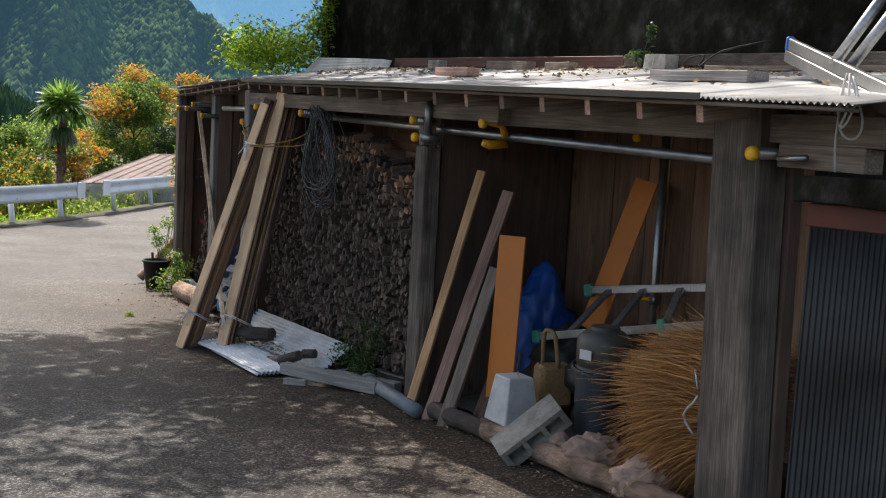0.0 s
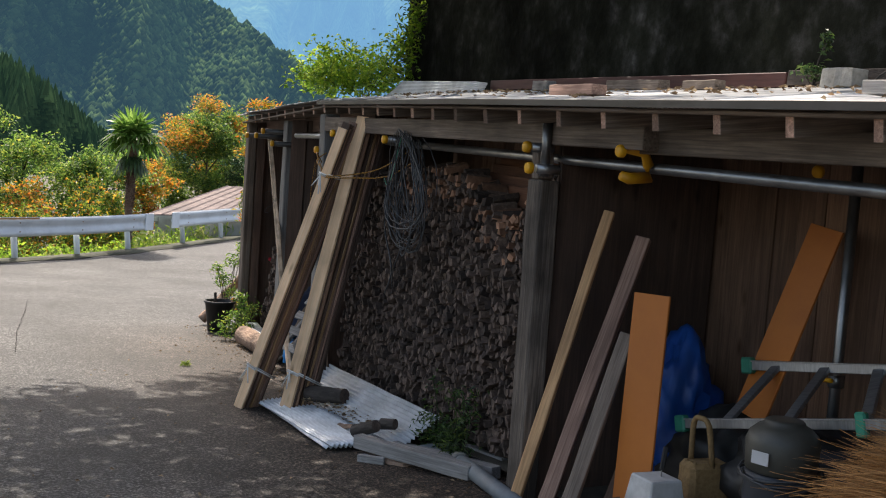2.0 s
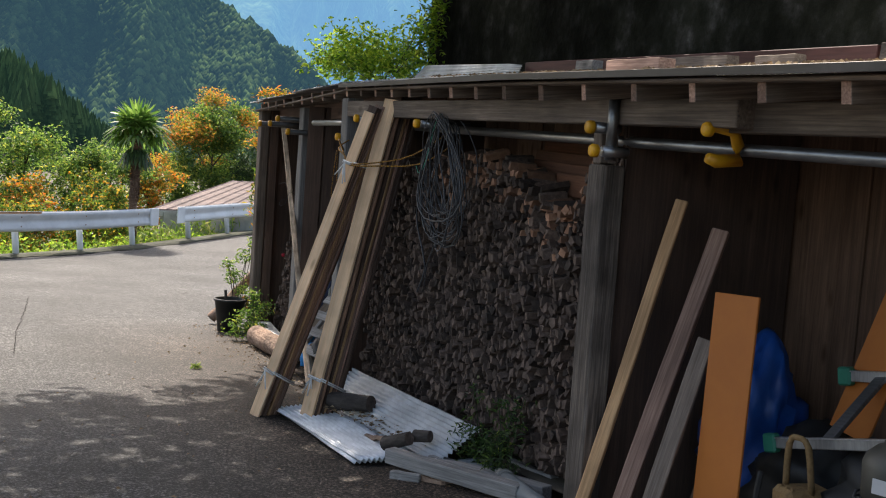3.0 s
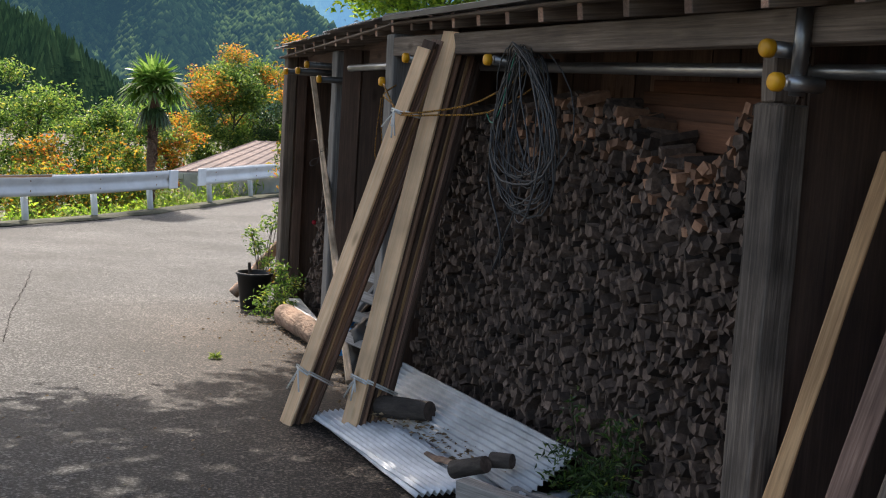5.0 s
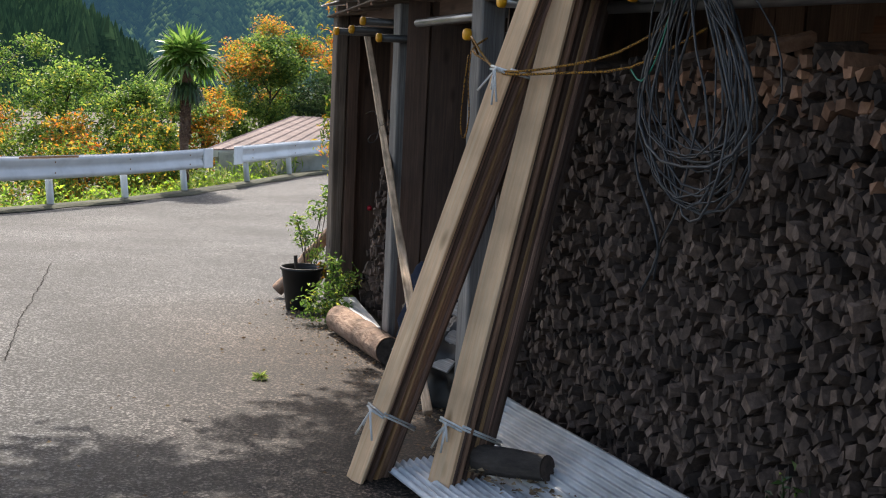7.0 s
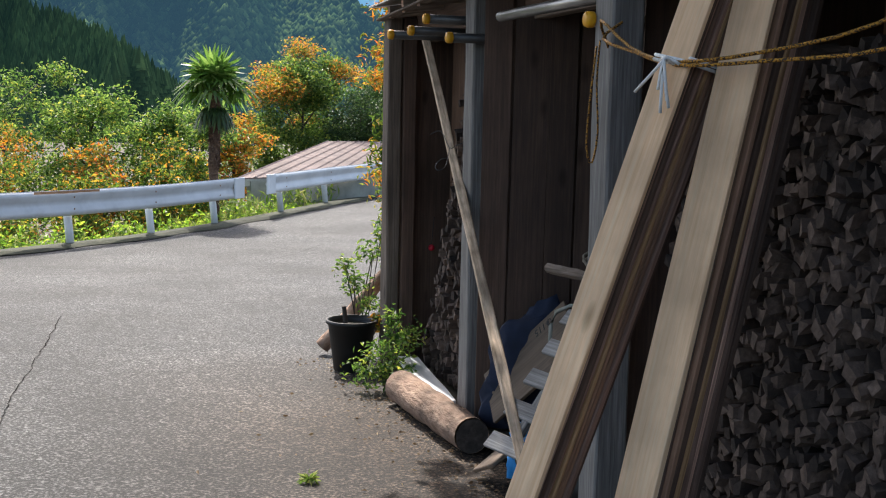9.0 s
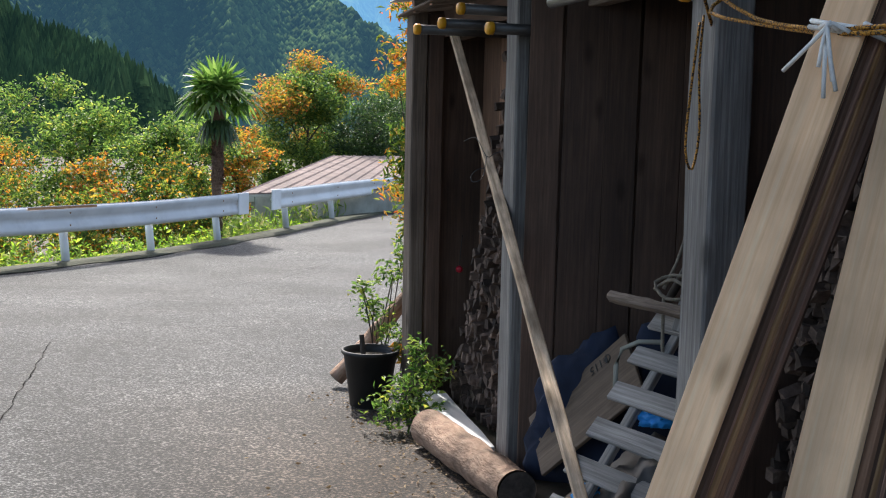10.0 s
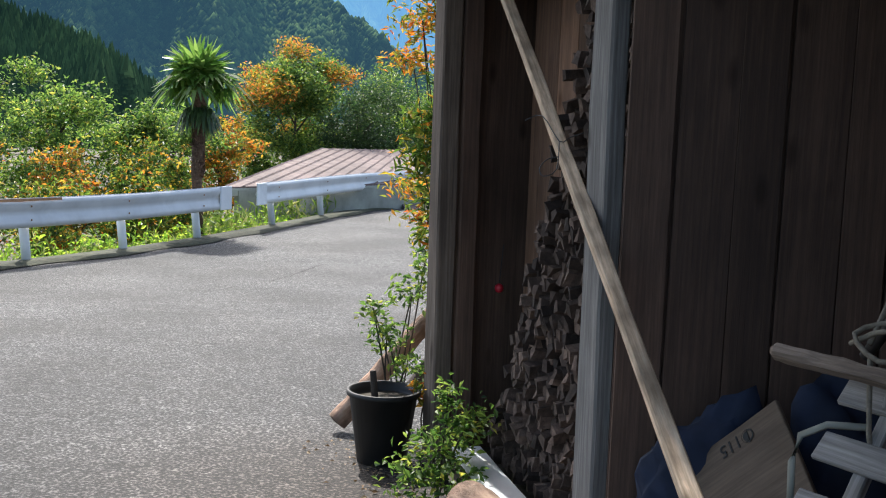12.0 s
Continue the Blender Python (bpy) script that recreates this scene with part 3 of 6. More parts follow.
# mossy edge of the road
v, f = [], []
ye = list(np.arange(-5, 29, 0.2))
for y in ye:
    e = rail_x(y) + 0.28
    a = 0.05 * math.sin(y * 3.1) + 0.03 * noise.noise(Vector((y * 2, 0, 0)))
    for dx, dz in ((0.05 + a, 0.012), (-0.03 + a, 0.05 + 0.02 * noise.noise(Vector((y * 3, 1, 0)))), (-0.35, 0.04), (-0.5, -0.2)):
        v.append((e + dx, y, gz(e, y) + dz))
for j in range(len(ye) - 1):
    for i in range(3):
        f.append((j * 4 + i, j * 4 + i + 1, (j + 1) * 4 + i + 1, (j + 1) * 4 + i))
me = bpy.data.meshes.new("road_edge"); me.from_pydata(v, [], f); me.shade_smooth()
tagged(part("road_edge", me, M["moss"]), "mossy earth kerb along the road", "road edge", kind="structure")

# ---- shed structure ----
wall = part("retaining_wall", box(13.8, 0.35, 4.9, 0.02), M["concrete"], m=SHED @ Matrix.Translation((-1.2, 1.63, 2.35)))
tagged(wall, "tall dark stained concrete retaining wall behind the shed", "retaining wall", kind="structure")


def eave(s):
    return 2.145 + 0.025 * s if s < 3.5 else 2.23 - 0.024 * (s - 3.5)


def eave_d(s):
    """How far the near roof reaches out over the road."""
    return -0.27 if s < 0.5 else -0.27 + 0.21 * (s - 0.5) / 3.0


def roof_z(s, d):
    return eave(s) + (d + 0.25) * 0.135


# roof sheets, ribs running up the slope
roof = thing("shed_roof", W(0, 0, 2.1), "grey corrugated metal shed roof littered with leaves", "roof")


def roof_sheet(s0, s1, d0, d1, lift, mat="tin_roof", sag=0.0):
    me = wave_sheet(s1 - s0, d1 - d0, 0.032, 0.005, 0.002, 6, per=6)
    sc, dc = (s0 + s1) / 2, (d0 + d1) / 2
    for vert in me.vertices:
        s, d = sc + vert.co.x, dc + vert.co.y
        if d0 < -0.2:
            d += (eave_d(s) + 0.27) * (d1 - d) / (d1 - d0)
        z = roof_z(s, d) + vert.co.z + lift + sag * noise.noise(Vector((s, d, 5)))
        vert.co = W(s, d, z)
    return part("roof_sheet", me, M[mat], roof)


for k, s0 in enumerate(np.arange(-3.62, 3.5, 0.8)):
    roof_sheet(s0 - 0.03, min(s0 + 0.83, 3.52), -0.27 - 0.015 * (k % 3), 1.43, 0.012 + 0.006 * (k % 2), sag=0.006)
for k, s0 in enumerate(np.arange(3.5, 7.5, 0.8)):
    roof_sheet(s0, min(s0 + 0.83, 7.27), -0.05 + 0.24 * (s0 - 3.5) / 3.77 - 0.005 * (k % 2), 1.43, 0.012 + 0.006 * (k % 2), sag=0.004)

frame_ = thing("shed_frame", W(0, 0, 0.1), "weathered grey-brown timber shed frame with square posts", "shed frame")


def post(s, d, w, h, top, mat, name="post", lean=0.0, label=""):
    a = WG(s, d, -0.05)
    b = W(s + lean, d, top)
    return beam(name, a, b, w, h, M[mat], frame_, U, label, 0.008, 0.003, 6)


post(-2.88, 0.075, 0.27, 0.15, 2.08, "post_wood", lean=0.07, label="thick cracked grey post")
post(-2.99, 0.19, 0.05, 0.07, 2.08, "dark_board", lean=0.05)
post(-0.005, 0.06, 0.14, 0.11, 1.80, "post_wood", lean=0.02, label="grey post with a worn top")
beam("post_top", W(0.035, 0.06, 1.802), W(0.045, 0.06, 2.01), 0.07, 0.09, M["old_wood"], frame_, U, "dark upper length of the post", 0.006, 0.002, 2)
post(3.52, 0.035, 0.135, 0.12, 2.16, "grey_wood", lean=0.02)
post(5.47, 0.245, 0.135, 0.065, 2.14, "grey_wood", lean=0.03)
post(7.09, 0.285, 0.13, 0.09, 2.16, "old_wood", lean=0.04)
post(7.05, 0.385, 0.07, 0.09, 2.14, "dark_board", lean=0.05)
# eave beam in two lengths with a lap
beam("eave_beam", W(-3.5, 0.1, 1.98), W(-0.82, 0.1, 2.005), 0.11, 0.10, M["old_wood"], frame_, (0, 0, 1), cuts=8)
beam("eave_beam", W(-0.98, 0.015, 2.015), W(3.55, 0.02, 2.085), 0.108, 0.09, M["old_wood"], frame_, (0, 0, 1), cuts=10)
beam("eave_beam", W(3.6, 0.46, 2.09), W(7.1, 0.52, 2.05), 0.11, 0.07, M["old_wood"], frame_, (0, 0, 1), cuts=8)
beam("back_beam", W(-3.3, 1.3, 2.26), W(7.3, 1.35, 2.3), 0.1, 0.1, M["old_wood"], frame_, (0, 0, 1), cuts=8)
beam("stub_beam", W(-3.42, 0.1, 1.88), W(-3.0, 0.1, 1.885), 0.09, 0.10, M["old_wood"], frame_, (0, 0, 1))
s = -2.86
while s < 7.3:
    d0 = eave_d(s) + 0.045 if s < 3.5 else -0.02 + 0.24 * (s - 3.5) / 3.77
    hh = 0.075
    rf = beam("rafter", W(s, d0, roof_z(s, d0) - 0.052), W(s, 1.4, roof_z(s, 1.4) - 0.052), 0.042 + random.uniform(-.004, .004), hh, M["old_wood"], frame_, U, bevel=0.002, cuts=1)
    rf.data.materials.append(M["brown_board"])
    for pg in rf.data.polygons:
        pg.material_index = 1 if abs(pg.normal.z) > 0.8 else 0
    s += 0.377
# boarding under the eave edge
beam("lintel_board", W(3.5, 0.40, 2.18), W(7.1, 0.44, 2.10), 0.19, 0.02, M["dark_board"], frame_, (0, 0, 1), "brown board closing the eave", cuts=6)
beam("gable_board", W(7.16, 0.30, 2.08), W(7.16, 1.4, 2.19), 0.22, 0.02, M["dark_board"], frame_, (0, 0, 1), "brown board closing the roof end", cuts=2)
for sa, sb in ((-3.6, 0.5), (0.5, 3.5)):
    beam("eave_board", W(sa, eave_d(sa) + 0.05, eave(sa) - 0.012), W(sb, eave_d(sb) + 0.05, eave(sb) - 0.012), 0.07, 0.014, M["old_wood"], frame_, N, cuts=6)
beam("eave_board", W(3.5, 0.0, eave(3.5) - 0.012), W(7.26, 0.24, eave(7.26) - 0.012), 0.07, 0.014, M["old_wood"], frame_, N, cuts=8)
for sa, sb in ((-2.95, 0.5), (0.5, 3.5)):
    beam("drip_edge", W(sa, eave_d(sa) - 0.035, eave(sa) + 0.012), W(sb, eave_d(sb) - 0.035, eave(sb) + 0.012), 0.028, 0.006, M["tin_dark"], frame_, (0, 0, 1), "thin dark metal strip along the roof edge", 0.001, 0.001, 8)


def board_wall(name, a, b, z0, z1, label, width=0.16, mat="dark_board"):
    """Upright boards side by side from a to b, edges uneven."""
    t = thing(name, (a[0], a[1], z0), label, "board wall", kind="structure")
    a, b = Vector((a[0], a[1], 0)), Vector((b[0], b[1], 0))
    run, length, x = (b - a).normalized(), (b - a).length, 0.0
    back = run.cross(Vector((0, 0, 1)))
    if (a + back * 0.03 - O).dot(N) < (a - O).dot(N) - 0.01 or name == "partition_2" and back.y < 0:
        back = -back
    # dark sheet added behind the boards to stop light leaking through gaps
    part("backing", box(length, 0.012, z1 - z0, 0.001), M["dark_board"], t, "added dark sheet that stops light between the boards", Matrix.Translation((a + b) / 2 + back * 0.03 + Vector((0, 0, (z0 + z1) / 2))) @ Matrix.Rotation(math.atan2(run.y, run.x), 4, 'Z'))
    while x < length - 0.03:
        w = min(width * random.uniform(0.8, 1.2), length - x)
        c = a + run * (x + w / 2) + back * random.uniform(-0.006, 0.006)
        ob = beam("board", c + Vector((0, 0, z0)), c + run * random.uniform(-.008, .008) + Vector((0, 0, z1)), w - random.uniform(0.003, 0.009), 0.02, M[mat], t, run, bevel=0.002, jitter=0.001, cuts=1)
        x += w
    return t


board_wall("wall_back", W(-3.0, 1.12), W(7.2, 1.15), -0.2, 2.3, "dark brown upright cedar boards", 0.19, "back_board")
board_wall("partition_1", W(0.02, 0.14), W(0.02, 1.1), -0.05, 2.05, "dark brown board partition behind a post", 0.3)
board_wall("partition_2", (-0.23, 2.63), (0.62, 2.68), -0.2, 2.15, "dark brown upright board partition", 0.155)
board_wall("partition_3", W(3.62, 0.16), W(3.55, 1.1), -0.1, 2.1, "dark board partition beside the firewood", 0.2)
board_wall("wall_end", W(7.18, 0.34), W(7.28, 1.4), -0.3, 2.15, "dark board end wall of the shed", 0.2)
board_wall("end_boarding", W(7.0, 0.66), W(6.0, 0.66), -0.3, 2.1, "dark weathered boards beside the corner post", 0.22, "back_board")
# corrugated end wall facing the road
me = wave_sheet(1.5, 2.1, 0.032, 0.006, 0.002, 2)
cl = part("wall_cladding", me, M["tin_dark"], m=Matrix(((N.x, 0, U.x, 0), (N.y, 0, U.y, 0), (0, 1, 0, 0), (0, 0, 0, 1))))
cl.matrix_basis = Matrix.Translation(W(-3.02, 0.975, 1.0)) @ cl.matrix_basis
tagged(cl, "grey corrugated metal cladding on the shed end", "wall cladding", kind="structure")
fl = part("shed_floor", sheet_mesh("floor", list(np.arange(-3.0, 7.31, 0.3)), list(np.arange(0.2, 1.2, 0.15)), lambda s_, d_: WG(s_, d_, 0.05).z), M["soil"])
for vert in fl.data.vertices:
    vert.co = W(vert.co.x, vert.co.y, vert.co.z)
tagged(fl, "bare earth floor inside the shed", "floor", kind="structure")

# ---- things by the shed ----
def bundle(name, base, top, label, seed, n=8, w=0.15, th=0.029, ties=()):
    """A stack of boards tied together and leaned on the eave beam; the outer board is pale."""
    rng = random.Random(seed)
    base, top = Vector(base), Vector(top)
    t = thing(name, base, label, "board bundle", "leaning board bundles")
    ax = (top - base).normalized()
    wide = Vector((-0.72, 0.694, 0)); wide = (wide - ax * wide.dot(ax)).normalized()
    deep = ax.cross(wide)
    if deep.x < 0:
        deep = -deep
    off = 0.0
    for k in range(n):
        tk = th * rng.uniform(0.75, 1.25)
        mat = "pine" if k == 0 else "plank_tan" if k == 5 else rng.choice(("brown_board", "brown_board", "dark_board", "back_board", "brown_board"))
        a = base + wide * rng.uniform(-.014, .014) + deep * (off + tk / 2) + ax * (0.0 if k == 0 else rng.uniform(0, 0.04))
        b = top + wide * rng.uniform(-.012, .012) + deep * (off + tk / 2) + ax * rng.uniform(-0.10, 0.02)
        beam("board", a, b, w * (1.0 if k == 0 else rng.uniform(0.80, 1.04)), tk, M[mat], t, wide, "pale knotty board" if k == 0 else "", 0.002, 0.001, 4)
        off += tk + rng.uniform(0.001, 0.005)
    for f, sl in ties:
        c = base.lerp(top, f)
        hw, hd = w / 2 + 0.006, off + 0.006
        ring = [c - wide * hw - deep * .006, c + wide * hw - deep * .006, c + wide * hw + deep * hd + ax * sl, c - wide * hw + deep * hd + ax * sl, c - wide * hw - deep * .006 + ax * .01]
        for r in range(2):
            cord("tie", [q + ax * 0.012 * r for q in ring], 0.005, M["white_cord"], t, "white cord tie", 5, 1)
        for r in range(5):
            e = c - deep * 0.012
            cord("tie_end", [e + wide * rng.uniform(-.05, .05), e - deep * 0.02, e + wide * rng.uniform(-.07, .07) - ax * rng.uniform(.04, .14) - deep * .01], 0.0045, M["white_cord"], t, "white cord end", 5, 3)
    return t


bundle("board_bundle", (0.0, -0.02, 0.0), (0.645, 0.04, 2.12), "pale and brown boards tied with white cord leaning on the eave", 4, 10, 0.105, 0.0165, ((0.14, -0.04), (0.80, 0.02)))
bundle("board_bundle", (0.36, -0.13, 0.02), (0.755, 0.04, 2.13), "taller stack of brown boards with a pale front board", 9, 10, 0.125, 0.0175, ((0.13, -0.05),))

# yellow and black rope from the post round the boards to the cable coil
rope = thing("rope", (0.36, 0.8, 1.8), "yellow and black twisted rope strung round the boards", "rope")
cord("strand", [(0.36, 0.86, 1.78), (0.33, 0.75, 1.86), (0.42, 0.45, 1.76), (0.52, 0.02, 1.70), (0.72, -0.12, 1.72), (0.95, -0.28, 1.78), (1.17, -0.56, 1.92)], 0.005, M["yellow_rope"], rope)
cord("strand", [(0.40, 0.80, 1.86), (0.34, 0.72, 1.80), (0.44, 0.40, 1.74), (0.53, 0.0, 1.69), (0.74, -0.13, 1.70), (1.0, -0.32, 1.73), (1.22, -0.62, 1.86)], 0.005, M["yellow_rope"], rope)
cord("loose_end", [(0.33, 0.78, 1.80), (0.325, 0.78, 1.66), (0.335, 0.80, 1.50), (0.32, 0.79, 1.40), (0.30, 0.78, 1.45), (0.305, 0.77, 1.60), (0.32, 0.77, 1.78)], 0.0035, M["yellow_rope"], rope)

# coil of cables on the rail pipe
coil = thing("cable_coil", W(1.78, 0.03, 1.95), "hanging coil of grey cables on the pipe", "cable coil")
rng = random.Random(3)
for k in range(20):
    hw, hh = rng.uniform(0.14, 0.32), rng.uniform(0.27, 0.40)
    cs, cz, dd = 1.67 + rng.uniform(-.06, .06), 2.02 - hh + rng.uniform(-.02, .02), rng.uniform(-.07, .02)
    pts = []
    for a in range(20):
        th = a * 2 * math.pi / 20
        pts.append(W(cs + 0.05 * math.cos(th) + hw * math.sin(th) * (1.0 - 0.35 * math.cos(th)) + rng.uniform(-.006, .006), dd + 0.03 * math.sin(th * 2 + k), cz + hh * math.cos(th) + rng.uniform(-.006, .006)))
    part("loop", tube(pts, rng.choice((0.003, 0.004, 0.005)), 5, closed=True), M["wire"], coil, smooth=True)
cord("tail", [W(1.96, -.03, 1.7), W(1.97, -.04, 1.42), W(1.82, -.05, 1.24), W(1.76, -.05, 1.12), W(1.83, -.06, 0.98)], 0.005, M["wire"], coil)
cord("tail", [W(1.66, 0, 1.6), W(1.70, -.02, 1.3), W(1.78, -.03, 1.15), W(1.82, -.02, 1.02)], 0.004, M["wire"], coil)
cord("string", [W(2.06, -.03, 1.72), W(1.95, -.05, 1.68), W(1.86, -.05, 1.76), W(1.78, -.04, 1.98), W(1.74, -.03, 2.03)], 0.003, M["green_plastic"], coil, "thin green string")


# scaffold pipes with yellow caps
def cap(at, facing, parent, r=0.028):
    bm = lathe([(0.6 * r, -0.018), (r, -0.012), (r, 0.008), (0.86 * r, 0.016), (0.4 * r, 0.019)], 16)
    return part("cap", bm, M["yellow"], parent, "yellow plastic cap", along(Vector(at) - Vector(facing) * .02, Vector(at) + Vector(facing) * .02), True)


def pipe_thing(a, b, label, r=0.0243, mat="steel", caps=(), group="scaffold pipes"):
    t = thing("scaffold_pipe", a, label, "scaffold pipe", group)
    pipe("tube", a, b, r, M[mat], t)
    for at, fc in caps:
        cap(at, fc, t)
    return t


pipe_thing(W(3.45, 0.17, 1.99), W(-2.75, 0.15, 1.845), "long galvanised scaffold pipe along the shed front")
pipe_thing(W(5.05, 0.2, 2.0), W(3.62, 0.18, 2.0), "galvanised scaffold pipe between two posts")
pipe_thing(W(-0.185, -0.05, 1.82), W(-0.185, -0.05, 2.14), "short upright galvanised pipe clamped to a post", caps=((W(-0.12, -0.12, 1.955), -N), (W(-0.20, -0.14, 1.855), -N)))
for s_, z_ in ((-0.12, 1.955), (-0.20, 1.855)):
    pipe_thing(W(s_, -0.10, z_), W(s_, 0.02, z_), "short scaffold stub through the clamp")
clampt = thing("pipe_hook", W(-0.82, 0.1, 1.9), "yellow pipe hook with a bolt on the long pipe", "pipe hook")
cap(W(-0.82, -0.03, 1.955), -N, clampt)
part("hook", tube([W(-0.82, -0.02, 1.97), W(-0.82, 0.09, 1.955), W(-0.82, 0.115, 1.90), W(-0.82, 0.12, 1.85), W(-0.82, 0.02, 1.84), W(-0.82, -0.02, 1.85)], [0.02, 0.022, 0.024, 0.027, 0.026, 0.02], 10), M["yellow"], clampt, smooth=True)
pipe("bolt", W(-0.80, 0.02, 1.99), W(-0.93, 0.05, 1.975), 0.009, M["steel"], clampt)
part("nut", box(0.03, 0.03, 0.02, 0.003), M["steel"], clampt, m=along(W(-0.88, 0.03, 1.98), W(-0.92, 0.05, 1.975)))
pipe_thing(W(-2.96, -0.02, 1.885), W(-2.96, 0.5, 1.9), "scaffold stub through the thick post", caps=((W(-2.96, -0.04, 1.885), -N),))
pipe_thing(W(-3.06, 0.0, 1.87), W(-3.2, 0.0, 1.88), "small steel clamp bolt beside the thick post", 0.012)
pipe_thing(W(2.05, -0.02, 1.975), W(2.05, 0.3, 1.98), "scaffold stub beside the cable coil", caps=((W(2.05, -0.05, 1.975), -N),))
pipe_thing(W(3.22, -0.03, 2.012), W(3.22, 0.3, 2.012), "scaffold stub beside the boards", caps=((W(3.22, -0.04, 2.012), -N),))
pipe_thing(W(3.615, -0.03, 1.88), W(3.615, 0.2, 1.88), "scaffold stub at the rope", caps=((W(3.615, -0.04, 1.88), -N),))
for s0, d0, z0, d1 in ((6.42, 0.07, 1.985, 0.66), (6.02, 0.068, 1.985, 0.62), (5.76, 0.07, 2.03, 0.62), (5.36, 0.062, 1.913, 0.50)):
    pipe_thing(W(s0, d0, z0), W(s0 + 0.02, d1, z0 + 0.004), "dark scaffold pipe end sticking out under the eave", 0.0243, "dark_steel", caps=((W(s0, d0 - 0.005, z0), -N),))
pipe_thing(W(-1.17, 0.95, 0.15), W(-1.2, 0.93, 1.98), "upright galvanised pipe inside the shed", caps=((W(-1.08, 0.82, 1.93), -N),))
pipe_thing(W(0.12, 0.95, 0.15), W(0.1, 0.93, 1.75), "dark upright pipe inside the shed", 0.026, "dark_steel")
cl = thing("pipe_clamp", W(-1.18, 0.9, 1.0), "brass-coloured pipe clamp on the upright pipe", "pipe clamp")
part("body", lathe([(0.028, -0.03), (0.036, -0.025), (0.036, 0.025), (0.028, 0.03)], 12), M["steel"], cl, m=Matrix.Translation(W(-1.18, 0.945, 1.02)), smooth=True)
pipe("bolt", W(-1.22, 0.88, 1.03), W(-1.12, 0.9, 1.02), 0.01, M["yellow"], cl)

# three planks by the second post
for (a, b, w, h, mat, lab) in ((W(-0.105, -0.045, 0.135), W(-0.174, 0.342, 1.67), 0.055, 0.04, "plank_tan", "tan sawn plank leaning against the shed inside"),
                               (W(-0.33, -0.02, 0.14), W(-0.294, 0.473, 1.555), 0.075, 0.05, "brown_board", "weathered brown plank leaning into the shed"),
                               (W(-0.53, -0.015, 0.165), W(-0.498, 0.297, 1.11), 0.07, 0.05, "old_wood", "short grey cracked plank leaning into the shed")):
    ob = beam("leaning_plank", a, b, w, h, M[mat], None, Vector((0.95, -0.3, 0)), bevel=0.004, jitter=0.003, cuts=6)
    tagged(ob, lab, "plank", "leaning planks")

# orange panels
ob = beam("orange_panel", W(-0.72, 0.24, 0.36), W(-0.669, 0.297, 1.322), 0.235, 0.012, M["orange"], None, W(-0.78, 0.313) - W(-0.558, 0.281), bevel=0.002, jitter=0, cuts=1)
tagged(ob, "orange painted panel standing behind the planks", "panel", "orange panels")
ob = beam("orange_panel", W(-0.90, 0.72, 0.80), W(-1.02, 0.958, 1.684), 0.215, 0.012, M["orange"], None, U, bevel=0.002, jitter=0, cuts=1)
tagged(ob, "long orange panel leaning on the back wall", "panel", "orange panels")
ob = beam("dark_offcut", W(-0.62, 0.16, 0.2), W(-0.58, 0.3, 0.5), 0.12, 0.03, M["dark_board"], None, U)
tagged(ob, "short dark board leaning before an orange panel", "board")


def lump(name, at, size, material, label, category, seed, rough=0.22, freq=2.2, parent=None, sub=4, crease=0.0):
    """A soft crumpled heap on its base."""
    bm = bmesh.new()
    bmesh.ops.create_icosphere(bm, subdivisions=sub, radius=1.0)
    for vv in bm.verts:
        p = vv.co.copy()
        q = p * freq + Vector((seed * 3.1, seed, 0))
        k = 1 + rough * noise.noise(q) + rough * 0.6 * noise.noise(q * 2.3) - crease * abs(noise.noise(q * 1.7 + Vector((9, 0, 0))))
        vv.co = Vector((p.x * size[0] * k, p.y * size[1] * k, max(p.z * size[2] * k, -size[2] * 0.55)))
    bmesh.ops.translate(bm, vec=(0, 0, size[2] * 0.55), verts=bm.verts)
    ob = part(name, bm, M[material], parent, label if parent else "", Matrix.Translation(at), True)
    return ob if parent else tagged(ob, label, category)


lump("tarpaulin", WG(-0.28, 0.75, 0.12), (0.22, 0.24, 0.50), "blue_tarp", "crumpled blue tarpaulin bundle at the back", "tarpaulin", 2, 0.25, 2.1, crease=0.42)
lump("dark_sack", WG(-0.75, 0.75, 0.1), (0.30, 0.30, 0.30), "black_plastic", "dark plastic sack on the shed floor", "sack", 5, 0.25)
lump("dark_sack", WG(-1.3, 0.75, 0.1), (0.36, 0.28, 0.32), "black_plastic", "dark plastic sack behind the jug", "sack", 7, 0.25)
hose = thing("hose", WG(-0.75, 0.72, 0.3), "pale grey coiled hoses beside the tarpaulin", "hose")
for k in range(4):
    cord("loop", [W(-0.50, .78, .62 + .03 * k), W(-0.62, .70, .74 - .02 * k), W(-0.80, .66, .70 - .04 * k), W(-0.90, .66, .56 - .04 * k), W(-0.94, .68, .45)], 0.006, M["grey_sheet"], hose)

